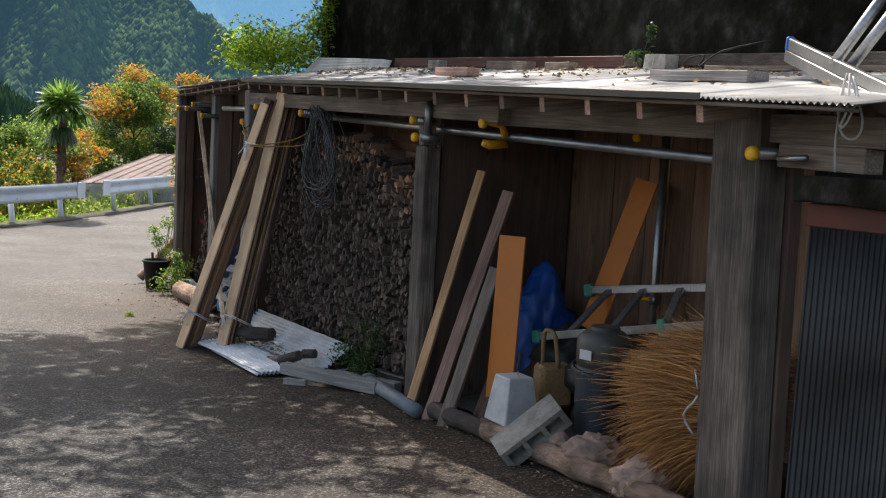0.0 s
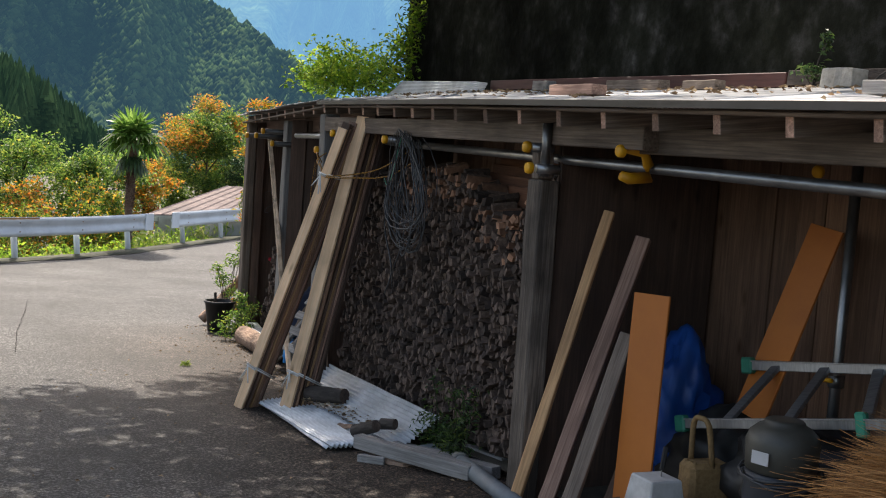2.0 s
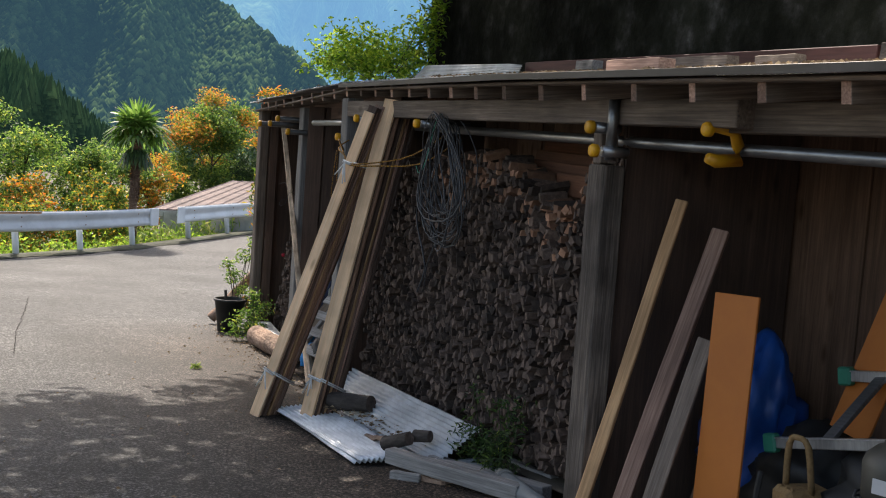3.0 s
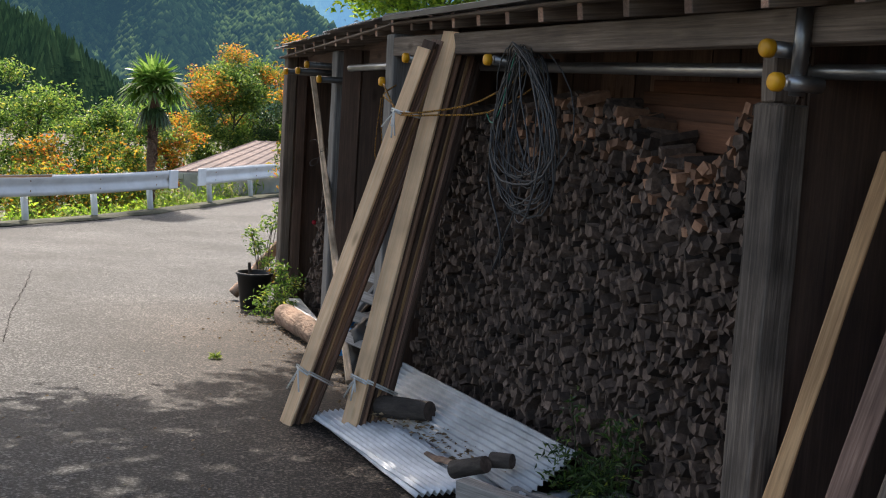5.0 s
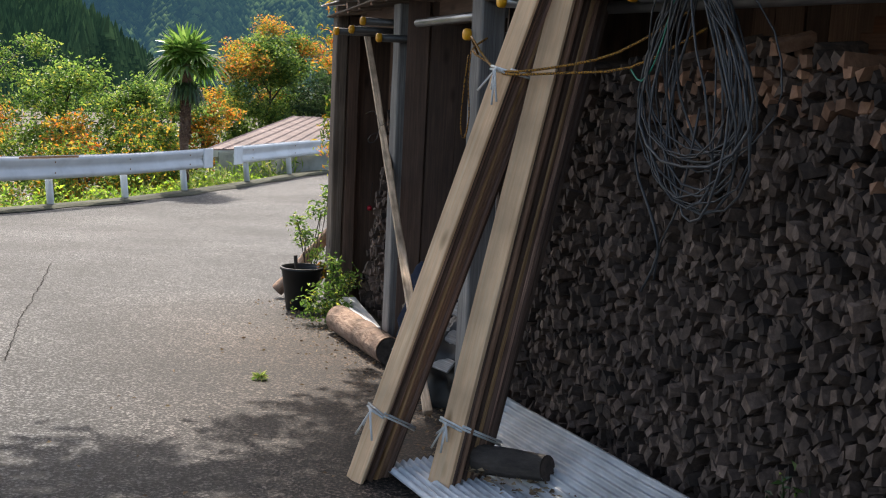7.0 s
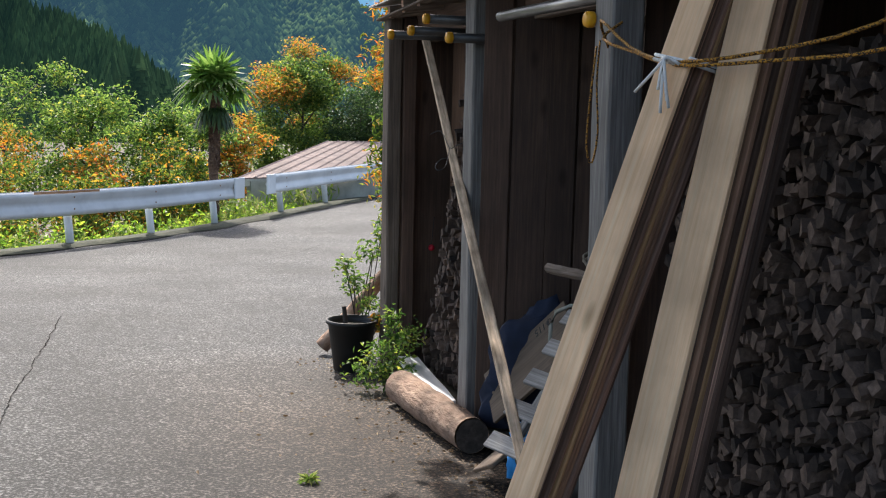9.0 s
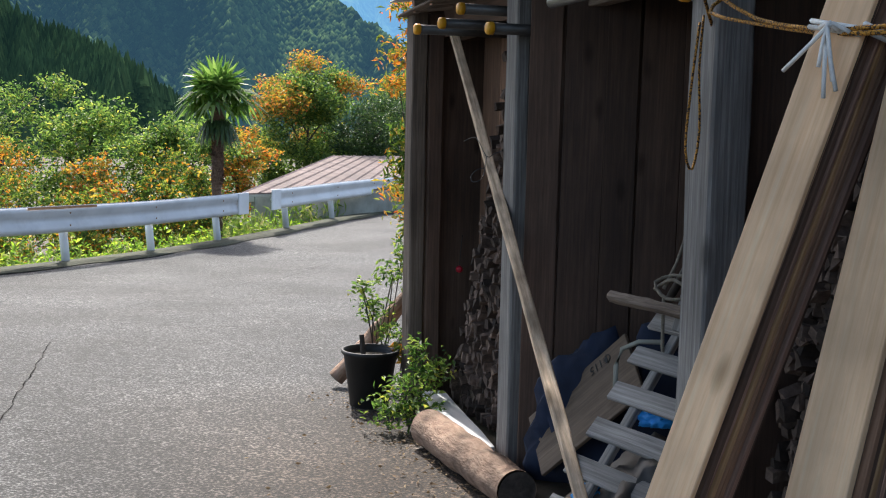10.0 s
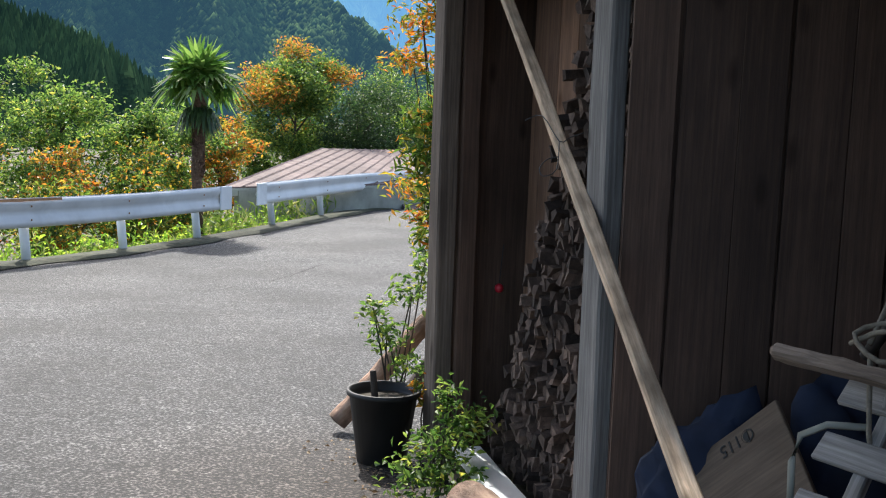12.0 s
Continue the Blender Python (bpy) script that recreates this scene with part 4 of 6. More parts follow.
# ladder lying in the shed
lad = thing("step_ladder", W(-1.2, 0.5, 0.75), "aluminium step ladder with green end caps lying on its side", "ladder")
la, lb, ua, ub = W(-0.815, 0.420, 0.755), W(-2.086, 0.700, 1.050), W(-0.842, 0.740, 1.025), W(-1.784, 0.950, 1.181)
for a, b in ((la, lb), (ua, ub)):
    beam("rail", a, b, 0.042, 0.024, M["alu"], lad, (0, 0, 1), bevel=0.003, jitter=0, cuts=1)
    beam("rail_flange", a + Vector((0, 0, .021)), b + Vector((0, 0, .021)), 0.006, 0.034, M["alu"], lad, (0, 0, 1), bevel=0.001, jitter=0, cuts=0)
    d_ = (b - a).normalized()
    part("end_cap", box(0.075, 0.045, 0.06, 0.008), M["green_plastic"], lad, "green plastic end cap", along(a - d_ * .03, a + d_ * .02, (0, 0, 1)))
for f0, f1 in ((0.20, 0.16), (0.44, 0.42), (0.72, 0.68)):
    beam("tread", la.lerp(lb, f0 - .02), ua.lerp(ub, f1), 0.05, 0.02, M["alu"], lad, (lb - la), bevel=0.003, jitter=0, cuts=0)
part("hinge", box(0.10, 0.035, 0.05, 0.008), M["green_plastic"], lad, "green plastic hinge", along(la.lerp(lb, .66), la.lerp(lb, .72), (0, 0, 1)))

# concrete pier block with a knife handle, and the hollow block
PB = W(-1.075, 0.120, 0.343)
blk = thing("pier_block", PB, "pale grey tapered concrete pier block", "concrete block")
bm = box(0.225, 0.225, 0.255, 0.008, 0, 0, True)
for vv in bm.verts:
    k = 1 - 0.32 * vv.co.z / 0.255
    vv.co.x *= k; vv.co.y *= k
pm = Matrix.Translation(PB) @ Matrix.Rotation(radians(28), 4, 'Z')
part("body", bm, M["concrete_light"], blk, m=pm)
tagged(beam("bearer", PB + Vector((-.12, .10, -.05)), PB + Vector((.12, -.10, -.05)), 0.16, 0.10, M["dark_board"], None, N), "dark timber bearer under the pier block", "timber")
kn = thing("knife", PB + Vector((0, 0, .255)), "knife with a black handle standing on the pier block", "knife")
part("handle", box(0.022, 0.014, 0.105, 0.005, 0, 0, True), M["black_plastic"], kn, m=Matrix.Translation(PB + Vector((.02, .01, .28))) @ Matrix.Rotation(radians(6), 4, 'Y'))
part("blade", box(0.003, 0.02, 0.03, 0.0, 0, 0, True), M["steel"], kn, m=Matrix.Translation(PB + Vector((.02, .01, .255))))
HA = W(-1.47, 0.0, 0.40)
hol = thing("hollow_block", HA, "old hollow concrete block tilted on the log", "concrete block")
hl, hg = Vector((0.76, 0.065, 0.647)), Vector((0.65, -0.076, -0.756))
ht = (hg * 0.93 + Vector((0, 0.995, -0.1)) * 0.36).normalized()
hh_ = hl.cross(ht).normalized()
HB = Matrix((ht, hh_, hl)).transposed().to_4x4()
HB.translation = HA


def hollow():
    """A block with three cells through it; local z is its length."""
    bm = bmesh.new()
    L, H, T = 0.39, 0.11, 0.19
    zs = [-L / 2, -L / 2 + .032, -0.072, -0.046, 0.046, 0.072, L / 2 - .032, L / 2]
    hs = [-H / 2, -H / 2 + .026, H / 2 - .026, H / 2]
    grid = [[[bm.verts.new((x, y, z)) for z in zs] for y in (-T / 2, T / 2)] for x in hs]
    hole = {(1, 1), (1, 3), (1, 5)}
    for i in range(3):
        for k in range(7):
            if (i, k) in hole:
                a, b, c, d = grid[i][0], grid[i + 1][0], grid[i + 1][1], grid[i][1]
                for p, q in (((i, k), (i, k + 1)), ((i, k + 1), (i + 1, k + 1)), ((i + 1, k + 1), (i + 1, k)), ((i + 1, k), (i, k))):
                    bm.faces.new((grid[p[0]][0][p[1]], grid[q[0]][0][q[1]], grid[q[0]][1][q[1]], grid[p[0]][1][p[1]]))
                continue
            for y in (0, 1):
                bm.faces.new((grid[i][y][k], grid[i + 1][y][k], grid[i + 1][y][k + 1], grid[i][y][k + 1]))
    for k in range(7):
        for i in (0, 3):
            bm.faces.new((grid[i][0][k], grid[i][0][k + 1], grid[i][1][k + 1], grid[i][1][k]))
    for i in range(3):
        for k in (0, 7):
            bm.faces.new((grid[i][0][k], grid[i + 1][0][k], grid[i + 1][1][k], grid[i][1][k]))
    return bm


part("body", hollow(), M["cinder"], hol, m=HB)

# basket, jug, straw
bk = thing("basket", W(-1.02, 0.36, 0.3), "tan woven bag-like basket with a tall handle", "basket")
bm = box(0.20, 0.13, 0.24, 0.02, 0.004, 3, True)
part("body", bm, M["basket"], bk, m=Matrix.Translation(W(-1.03, 0.40, 0.40)) @ Matrix.Rotation(radians(20), 4, 'Z'))
cord("handle", [W(-0.98, 0.36, 0.62), W(-0.99, 0.35, 0.80), W(-1.02, 0.36, 0.83), W(-1.06, 0.38, 0.80), W(-1.08, 0.40, 0.62)], 0.013, M["basket"], bk)
for k in range(3):
    cord("strap", [W(-0.96 - .05 * k, 0.315, 0.42), W(-0.98 - .045 * k, 0.31, 0.55), W(-1.0 - .03 * k, 0.325, 0.645)], 0.007, M["basket"], bk)
jp = W(-1.55, 0.36, 0)
jug = thing("plastic_jug", (jp.x, jp.y, 0.32), "olive plastic dome jar over a blue-grey ribbed bucket", "jar")
part("bucket", lathe([(0.115, 0), (0.125, 0.01)] + [(0.128 + 0.006 * (k % 2) + 0.002 * k, 0.03 + 0.035 * k) for k in range(9)] + [(0.150, 0.345), (0.146, 0.36)], 26), M["blue_grey_plastic"], jug, "ribbed blue-grey bucket", Matrix.Translation((jp.x, jp.y, 0.33)) @ Matrix.Diagonal((0.95, 0.95, 1.15, 1.0)), True)
part("jar", lathe([(0.12, 0), (0.142, 0.012), (0.145, 0.10), (0.147, 0.15), (0.136, 0.19), (0.105, 0.225), (0.082, 0.237), (0.08, 0.25), (0.072, 0.258), (0.05, 0.26)], 28), M["jug"], jug, "olive-grey domed jar", Matrix.Translation((jp.x, jp.y, 0.745)) @ Matrix.Diagonal((0.97, 0.97, 0.80, 1.0)), True)
part("label", box(0.075, 0.004, 0.05, 0.001), M["paper"], jug, "small pale label", along(Vector((jp.x - 0.108, jp.y - 0.102, 0.80)), Vector((jp.x - 0.108, jp.y - 0.102, 0.83)), (0.687, -0.727, 0)))
for k in range(3):
    pts = [Vector((jp.x + 0.158 * math.cos(a * .42), jp.y + 0.158 * math.sin(a * .42), 0.715 + .012 * k + .012 * math.sin(a + k))) for a in range(15)]
    part("band", tube(pts, 0.005, 5, closed=True), M["wire"], jug, smooth=True)

straw = thing("straw_sheaf", W(-2.1, 0.32, 0.4), "sheaf of golden rice straw in a pale sack", "straw", kind="")
rngn = np.random.default_rng(8)
v, f = [], []
root = np.array(W(-2.60, 0.40, 0.80))
for k in range(17000):
    fan = rngn.normal() * 0.5
    lift = rngn.uniform(-1, 1)
    low = max(0.0, -lift)
    dirv = np.array(U) * 1.0 + np.array(N) * (-0.30 + 0.30 * fan + (0.3 * rngn.normal() if k % 7 == 0 else 0.0)) + np.array([0, 0, 0.16 + 0.10 * lift - 0.30 * low + rngn.normal() * (0.34 if k % 7 == 0 else 0.13)])
    dirv /= np.linalg.norm(dirv)
    st = root + np.array(N) * rngn.normal() * 0.10 + np.array([0, 0, 1]) * (lift * 0.21 + rngn.normal() * 0.025) + np.array(U) * rngn.uniform(-.08, .12)
    ln = rngn.uniform(0.32, 0.60) * (1 - 0.35 * max(0, lift)) * (1 - 0.30 * low)
    side = np.cross(dirv, rngn.normal(size=3)); side /= np.linalg.norm(side)
    wd = rngn.uniform(0.0009, 0.0019)
    droop = np.array([0, 0, -1]) * (rngn.uniform(0.04, 0.13) + 0.22 * low) + np.array(U) * rngn.normal() * .03 + np.array(N) * rngn.normal() * .06
    o = len(v)
    for q in range(5):
        h = q / 4
        c = st + dirv * ln * h + droop * h * h
        v += [tuple(c - side * wd * (1 - .5 * h)), tuple(c + side * wd * (1 - .5 * h))]
    for q in range(4):
        f.append((o + 2 * q, o + 2 * q + 1, o + 2 * q + 3, o + 2 * q + 2))
me = bpy.data.meshes.new("straw_mass"); me.from_pydata(v, [], f)
part("straw_mass", me, M["straw"], straw)["kind"] = "stuff"
lump("core", W(-2.32, 0.40, 0.36), (0.26, 0.15, 0.30), "straw", "packed straw", "straw", 4, 0.15, parent=straw)
cord("binding", [W(-2.55, 0.12, 0.95), W(-2.60, 0.10, 0.85), W(-2.52, 0.10, 0.75), W(-2.58, 0.11, 0.68)], 0.005, M["white_cord"], straw)
lump("cloth_sack", W(-1.85, 0.14, 0.30), (0.17, 0.13, 0.12), "sack", "crumpled pale pink cloth sack under the straw", "sack", 3, 0.2, 2.6, crease=0.55)
lump("cloth_sack", W(-2.3, 0.10, 0.32), (0.17, 0.12, 0.12), "sack", "crumpled pink cloth sack on the log", "sack", 6, 0.2, 2.6, crease=0.55)
lump("cloth_bundle", W(-1.58, 0.10, 0.33), (0.055, 0.055, 0.065), "sack", "small pale cloth bundle", "cloth", 9, 0.15)


def log_thing(a, b, r, material, label, name="log", seg=14, taper=0.9, end="wood_end", seed=1):
    """A round log with end faces and an uneven skin."""
    a, b = Vector(a), Vector(b)
    t = thing(name, a.lerp(b, .5), label, "log")
    n = 14
    L = (b - a).length
    wob = 0.004 * min(1.0, 2 * L * L)
    pts = [(wob * math.sin(k * 1.3 + seed), wob * math.cos(k * 1.9 + seed), -L / 2 + L * k / n) for k in range(n + 1)]
    rad = [r * (1 + (taper - 1) * k / n) * (1 + 0.06 * noise.noise(Vector((k * L * .35, seed * 5, 0)))) for k in range(n + 1)]
    part("bark", tube(pts, rad, seg, caps=False), M[material], t, m=along(a, b), smooth=True)
    for k, z in ((0, -L / 2), (n, L / 2)):
        part("cut_end", lathe([(rad[k] * .98, z), (rad[k] * .5, z + (0.002 if z > 0 else -0.002)), (0.002, z + (0.003 if z > 0 else -0.003))], seg), M[end], t, "sawn end", along(a, b))
    return t


log_thing(WG(-0.98, 0.03, 0.06), WG(-2.74, 0.02, 0.06), 0.062, "bark", "long brown log sill on the ground before the shed", seed=2)
log_thing(WG(-0.35, 0.02, 0.055), WG(-0.97, 0.03, 0.055), 0.055, "dark_bark", "short dark log sill before the shed", seed=3)
pt = thing("drain_pipe", WG(0.4, 0.1, 0.05), "grey plastic pipe lying before the firewood", "pipe")
pipe("tube", WG(0.85, 0.085, 0.045), WG(-0.3, -0.08, 0.05), 0.045, M["grey_sheet"], pt)
part("end_ring", lathe([(0.046, -.03), (0.053, -.03), (0.053, .03), (0.046, .03)], 18), M["cinder"], pt, "grey socket", along(WG(0.82, 0.081, 0.045), WG(0.74, 0.069, 0.045)), True)


# white corrugated sheets on the ground
def ground_sheet(corner_a, corner_b, corner_d, label, dz=0.0, bow=0.03, pitch=0.032):
    """Sheet with ribs from a to b; d is the corner beside a."""
    a, b, d = Vector(corner_a), Vector(corner_b), Vector(corner_d)
    L = (b - a).length
    Wd = ((d - a) - (b - a) * (d - a).dot(b - a) / L ** 2).length
    me = wave_sheet(Wd, L, pitch, 0.009, 0.002, 10, bend=lambda x, y: bow * math.sin(y / L * 3 + 0.5) * (x / Wd) + 0.012 * noise.noise(Vector((x * 3, y * 3, L))))
    y, x = (b - a).normalized(), (d - a)
    x = (x - y * x.dot(y)).normalized()
    m = Matrix((x, y, x.cross(y))).transposed().to_4x4()
    m.translation = (a + b) / 2 + x * Wd / 2 + Vector((0, 0, dz))
    ob = part("corrugated_sheet", me, M["tin_white"], m=m)
    return tagged(ob, label, "corrugated sheet", "loose corrugated sheets")


ground_sheet(W(3.104, 0.040, 0.257), W(1.196, 0.120, 0.324), W(2.694, -0.200, 0.060), "white corrugated metal sheet propped over the lower one", 0.0, 0.03)
ground_sheet((0.50, 0.35, 0.045), (1.22, -0.98, 0.085), (0.13, 0.10, 0.03), "white corrugated metal sheet lying on the asphalt", 0.0, 0.01)
ground_sheet((0.42, 0.18, 0.06), (1.14, -1.05, 0.105), (0.14, 0.03, 0.045), "white corrugated sheet with dead leaves on it", 0.0, 0.01)
log_thing((0.52, -0.05, 0.15), (0.80, -0.22, 0.19), 0.06, "dark_bark", "short dark log chunk on the corrugated sheet", seed=5)
log_thing(W(1.550, -0.300, 0.146), W(1.389, -0.220, 0.216), 0.042, "dark_bark", "dark log offcut on the corrugated sheet", seed=6)
log_thing(W(1.459, -0.160, 0.211), W(1.377, -0.100, 0.226), 0.036, "dark_bark", "small dark log offcut on the sheet", seed=7)
log_thing(W(2.727, -0.200, -0.091), W(1.597, -0.280, 0.158), 0.017, "bark", "thin stick on the corrugated sheet", seed=8, seg=8)
# timbers before the firewood
for a, b, w, h, lab in (((1.03, -1.25, 0.148), (1.74, -1.82, 0.172), 0.080, 0.075, "grey squared timber on the ground before the firewood"),
                        ((1.26, -1.15, 0.108), (1.87, -1.77, 0.168), 0.07, 0.07, "grey squared timber lying behind another"),
                        ((1.06, -1.41, 0.086), (1.22, -1.47, 0.094), 0.05, 0.03, "small wooden offcut on the asphalt"),
                        ((1.69, -1.13, 0.125), (1.92, -1.50, 0.155), 0.06, 0.05, "grey batten beside the pipe")):
    tagged(beam("timber", a, b, w, h, M["grey_wood"], None, (0, 0, 1), cuts=4, jitter=0.003), lab, "timber", "ground timbers")
tagged(part("brick", box(0.2, 0.1, 0.05, 0.008, 0.003, 2, True), M["bark"], m=Matrix.Translation((1.29, -1.43, 0.058)) @ Matrix.Rotation(radians(-30), 4, 'Z')), "brown brick lying under the timber", "brick")
lump("grey_sheeting", (1.52, -1.22, 0.08), (0.16, 0.12, 0.05), "grey_sheet", "grey plastic sheeting before the firewood", "sheeting", 12, 0.3)
wd = thing("weed", (1.58, -1.34, 0.06), "feathery green weed growing before the firewood", "weed")
fronds = []
wr = random.Random(6)
for k in range(16):
    f_ = wr.uniform(-1, 1)
    r0 = Vector((1.56 - 0.13 * f_ + wr.uniform(-.05, .05), -1.31 + 0.26 * f_ + wr.uniform(-.05, .05), 0.09))
    lean_ = Vector((wr.uniform(-.13, .13), wr.uniform(-.13, .13), 0))
    tall = wr.uniform(0.12, 0.40) * (1.0 - 0.45 * f_) if k else 0.50
    stem = [r0, r0 + lean_ * .4 + Vector((0, 0, tall * .6)), r0 + lean_ + Vector((0, 0, tall))]
    cord("stem", stem, 0.0025, M["leaf_dark"], wd)
    for q in range(46):
        h = wr.uniform(0.2, 1.0)
        c = stem[0].lerp(stem[2], h) + Vector((wr.gauss(0, .035), wr.gauss(0, .035), wr.gauss(0, .02)))
        fronds.append(tuple(c))
part("leaves", leaf_mesh(fronds, 0.042, 5, ratio=0.28), M["leaf_dark"], wd)
part("young_leaves", leaf_mesh(fronds[::4], 0.038, 6, ratio=0.3), M["leaf_green"], wd)

# slanting pole
pole = beam("slanting_pole", (0.19, 1.03, 0.0), (-0.745, 4.04, 2.01), 0.045, 0.038, M["dappled_pole"], None, Vector((1, 0, 0)), cuts=8, jitter=0.004)
tagged(pole, "pale pole slanting across the shed front, bark and sun dapples in its colour", "pole")
cord_t = thing("wire", (-0.45, 3.0, 1.36), "thin wire twisted round the slanting pole", "wire")
cord("strand", [(-0.567, 3.152, 1.427), (-0.508, 3.149, 1.445), (-0.442, 3.007, 1.361), (-0.404, 3.006, 1.376), (-0.36, 3.0, 1.393)], 0.002, M["wire"], cord_t)
cord("strand", [(-0.442, 3.007, 1.361), (-0.444, 2.89, 1.27), (-0.485, 2.877, 1.246), (-0.50, 2.90, 1.27), (-0.477, 2.926, 1.30), (-0.44, 2.93, 1.31)], 0.002, M["wire"], cord_t)

# bay with the slatted rack
rk = thing("slat_rack", W(4.0, 0.2, 0.0), "grey slatted wooden rack leaning back in the bay", "slatted rack")
ra, rb = W(4.338, 0.100, 0.462), W(4.500, 0.420, 0.801)
across = Vector((0.34, -0.30, -0.03))
up_ = (rb - ra).normalized()
for off in (0.25, 0.75):
    beam("stringer", ra - up_ * 0.25 + across * off - Vector((0, 0, .02)), rb + across * off - Vector((0, 0, .02)), 0.035, 0.03, M["grey_wood"], rk, across)
for k in range(6):
    c = ra.lerp(rb, (k - 2) / 3.0)
    c = c + Vector((rng.uniform(-.01, .01), rng.uniform(-.01, .01), 0))
    beam("slat", c, c + across * rng.uniform(0.96, 1.04), 0.078, 0.016, M["grey_wood"], rk, up_, bevel=0.003, jitter=0.002, cuts=2)
tagged(beam("driftwood", (0.13, 2.02, 0.875), (0.52, 1.62, 0.86), 0.045, 0.04, M["old_wood"], None, (0, 0, 1), bevel=0.016, jitter=0.003, cuts=10), "weathered driftwood piece lying on the rack", "driftwood")
rp = thing("old_rope", (0.35, 1.9, 0.95), "old grey rope tied round the rack", "rope")
cord("strand", [(0.52, 2.35, 1.9), (0.46, 2.1, 1.5), (0.40, 1.95, 1.1), (0.33, 1.88, 0.93)], 0.007, M["old_rope"], rp)
cord("knot", [(0.30, 1.93, 0.92), (0.36, 1.84, 0.97), (0.42, 1.8, 0.92), (0.34, 1.83, 0.90), (0.30, 1.90, 0.95), (0.40, 1.87, 0.98), (0.5, 1.7, 0.90), (0.42, 1.75, 0.72), (0.34, 1.80, 0.66), (0.33, 1.86, 0.90)], 0.007, M["old_rope"], rp)
tagged(part("curved_tube", tube([(0.17, 1.84, 0.54), (0.17, 1.86, 0.64), (0.19, 1.88, 0.70), (0.25, 1.88, 0.73), (0.33, 1.84, 0.74)], 0.009, 8), M["plaster"], smooth=True), "cream bent tube beside the rack", "tube")
lump("navy_sheet", (0.10, 2.50, 0.0), (0.28, 0.10, 0.40), "navy_cloth", "dark navy cloth heaped against the partition", "cloth", 8, 0.25, 1.8, crease=0.3)
lump("navy_sheet", (0.42, 2.38, 0.15), (0.22, 0.12, 0.38), "navy_cloth", "navy cloth behind the rack", "cloth", 11, 0.25, 1.8, crease=0.3)
bw = thing("marked_board", (0.1, 2.2, 0.2), "light brown board with handwritten marking", "board")
BM = Matrix.Translation((0.0, 0.0, -0.065)) @ along(W(5.145, 0.280, 0.240), W(4.817, 0.480, 0.604), Vector((0.25, -0.55, -0.35)))
part("plank", box(0.30, 0.02, 0.64, 0.003, 0.001, 3), M["old_plank"], bw, m=BM)
cu = bpy.data.curves.new("marking", 'FONT'); cu.body = "\u03a6115"; cu.size = 0.055; cu.extrude = 0.0006
txt = new("marking", cu)
dg = bpy.context.evaluated_depsgraph_get()
me = bpy.data.meshes.new_from_object(txt.evaluated_get(dg)); bpy.data.objects.remove(txt)
R3 = BM.to_3x3()
bx, bz = R3.col[0].copy(), R3.col[2].copy()
tm = Matrix((bz * -1, bx, (bz * -1).cross(bx))).transposed().to_4x4()
tm.translation = BM @ Vector((-0.125, -0.0125, 0.22))
part("marking", me, M["ink"], bw, "handwritten black marking", tm)
tagged(beam("loose_board", (-0.10, 1.80, 0.0), (0.20, 2.05, 0.22), 0.26, 0.02, M["old_plank"], None, (0.25, -0.6, 0.25), cuts=2), "light brown board lying under the marked one", "board")
lump("blue_sheet", (0.12, 1.55, 0.05), (0.10, 0.10, 0.17), "bright_blue", "bright blue plastic sheet under the rack", "sheet", 4, 0.3, 3, crease=0.4)
lump("blue_sheet", W(4.234, 0.300, 0.474), (0.075, 0.04, 0.05), "bright_blue", "bright blue plastic sheet behind the rack slats", "sheet", 14, 0.3, 3, crease=0.4)
lump("dark_sheeting", (0.35, 1.55, -0.05), (0.28, 0.35, 0.30), "black_plastic", "dark plastic sheeting under the rack", "sheeting", 15, 0.25)

tagged(beam("leaning_sheet", W(4.287, 0.450, 0.776), W(4.284, 0.550, 1.172), 0.20, 0.012, M["grey_wood"], None, Vector((0.6, -0.6, 0)), cuts=1), "grey wooden sheet leaning behind the rack", "panel")
pipe_thing(W(4.543, 0.500, 0.871), W(4.362, 0.550, 1.164), "dark pipe with a pale grip behind the rack", 0.016, "dark_steel")
# log, pot, plants at the far corner
log_thing((-0.72, 3.30, -0.035), (-0.20, 2.28, 0.0), 0.098, "bark", "thick barked log lying before the far posts", end="dark_bark", seed=11, seg=20)
tagged(beam("white_board", (-0.80, 3.98, -0.02), (-0.40, 2.75, 0.03), 0.13, 0.03, M["rail_white"], None, N, cuts=3, jitter=0.004), "white painted board on the ground by the firewood", "board")
pc = Vector((-1.215, 4.20, gz(-1.2, 4.2)))
pot = thing("plant_pot", pc, "tapered black plastic plant pot with a dead stick", "plant pot")
part("pot", lathe([(0.105, 0.0), (0.115, 0.004), (0.158, 0.315), (0.172, 0.32), (0.172, 0.342), (0.160, 0.342), (0.152, 0.31), (0.150, 0.295)], 32), M["black_plastic"], pot, m=Matrix.Translation(pc), smooth=True)
part("soil", lathe([(0.151, 0.285), (0.151, 0.295), (0.06, 0.302), (0.01, 0.304)], 20), M["soil"], pot, "dark soil", Matrix.Translation(pc))
part("stick", tube([pc + Vector((-.03, -.02, .24)), pc + Vector((-.05, -.02, .43))], [0.018, 0.015], 8), M["dark_bark"], pot)
log_thing((-1.53, 4.68, -0.13), (-1.02, 4.80, 0.50), 0.055, "bark", "barked log leaning behind the plant pot", seed=12)
log_thing((-1.28, 4.86, -0.12), (-0.92, 4.98, 0.42), 0.04, "dark_bark", "thin dark log leaning by the shed corner", seed=13)


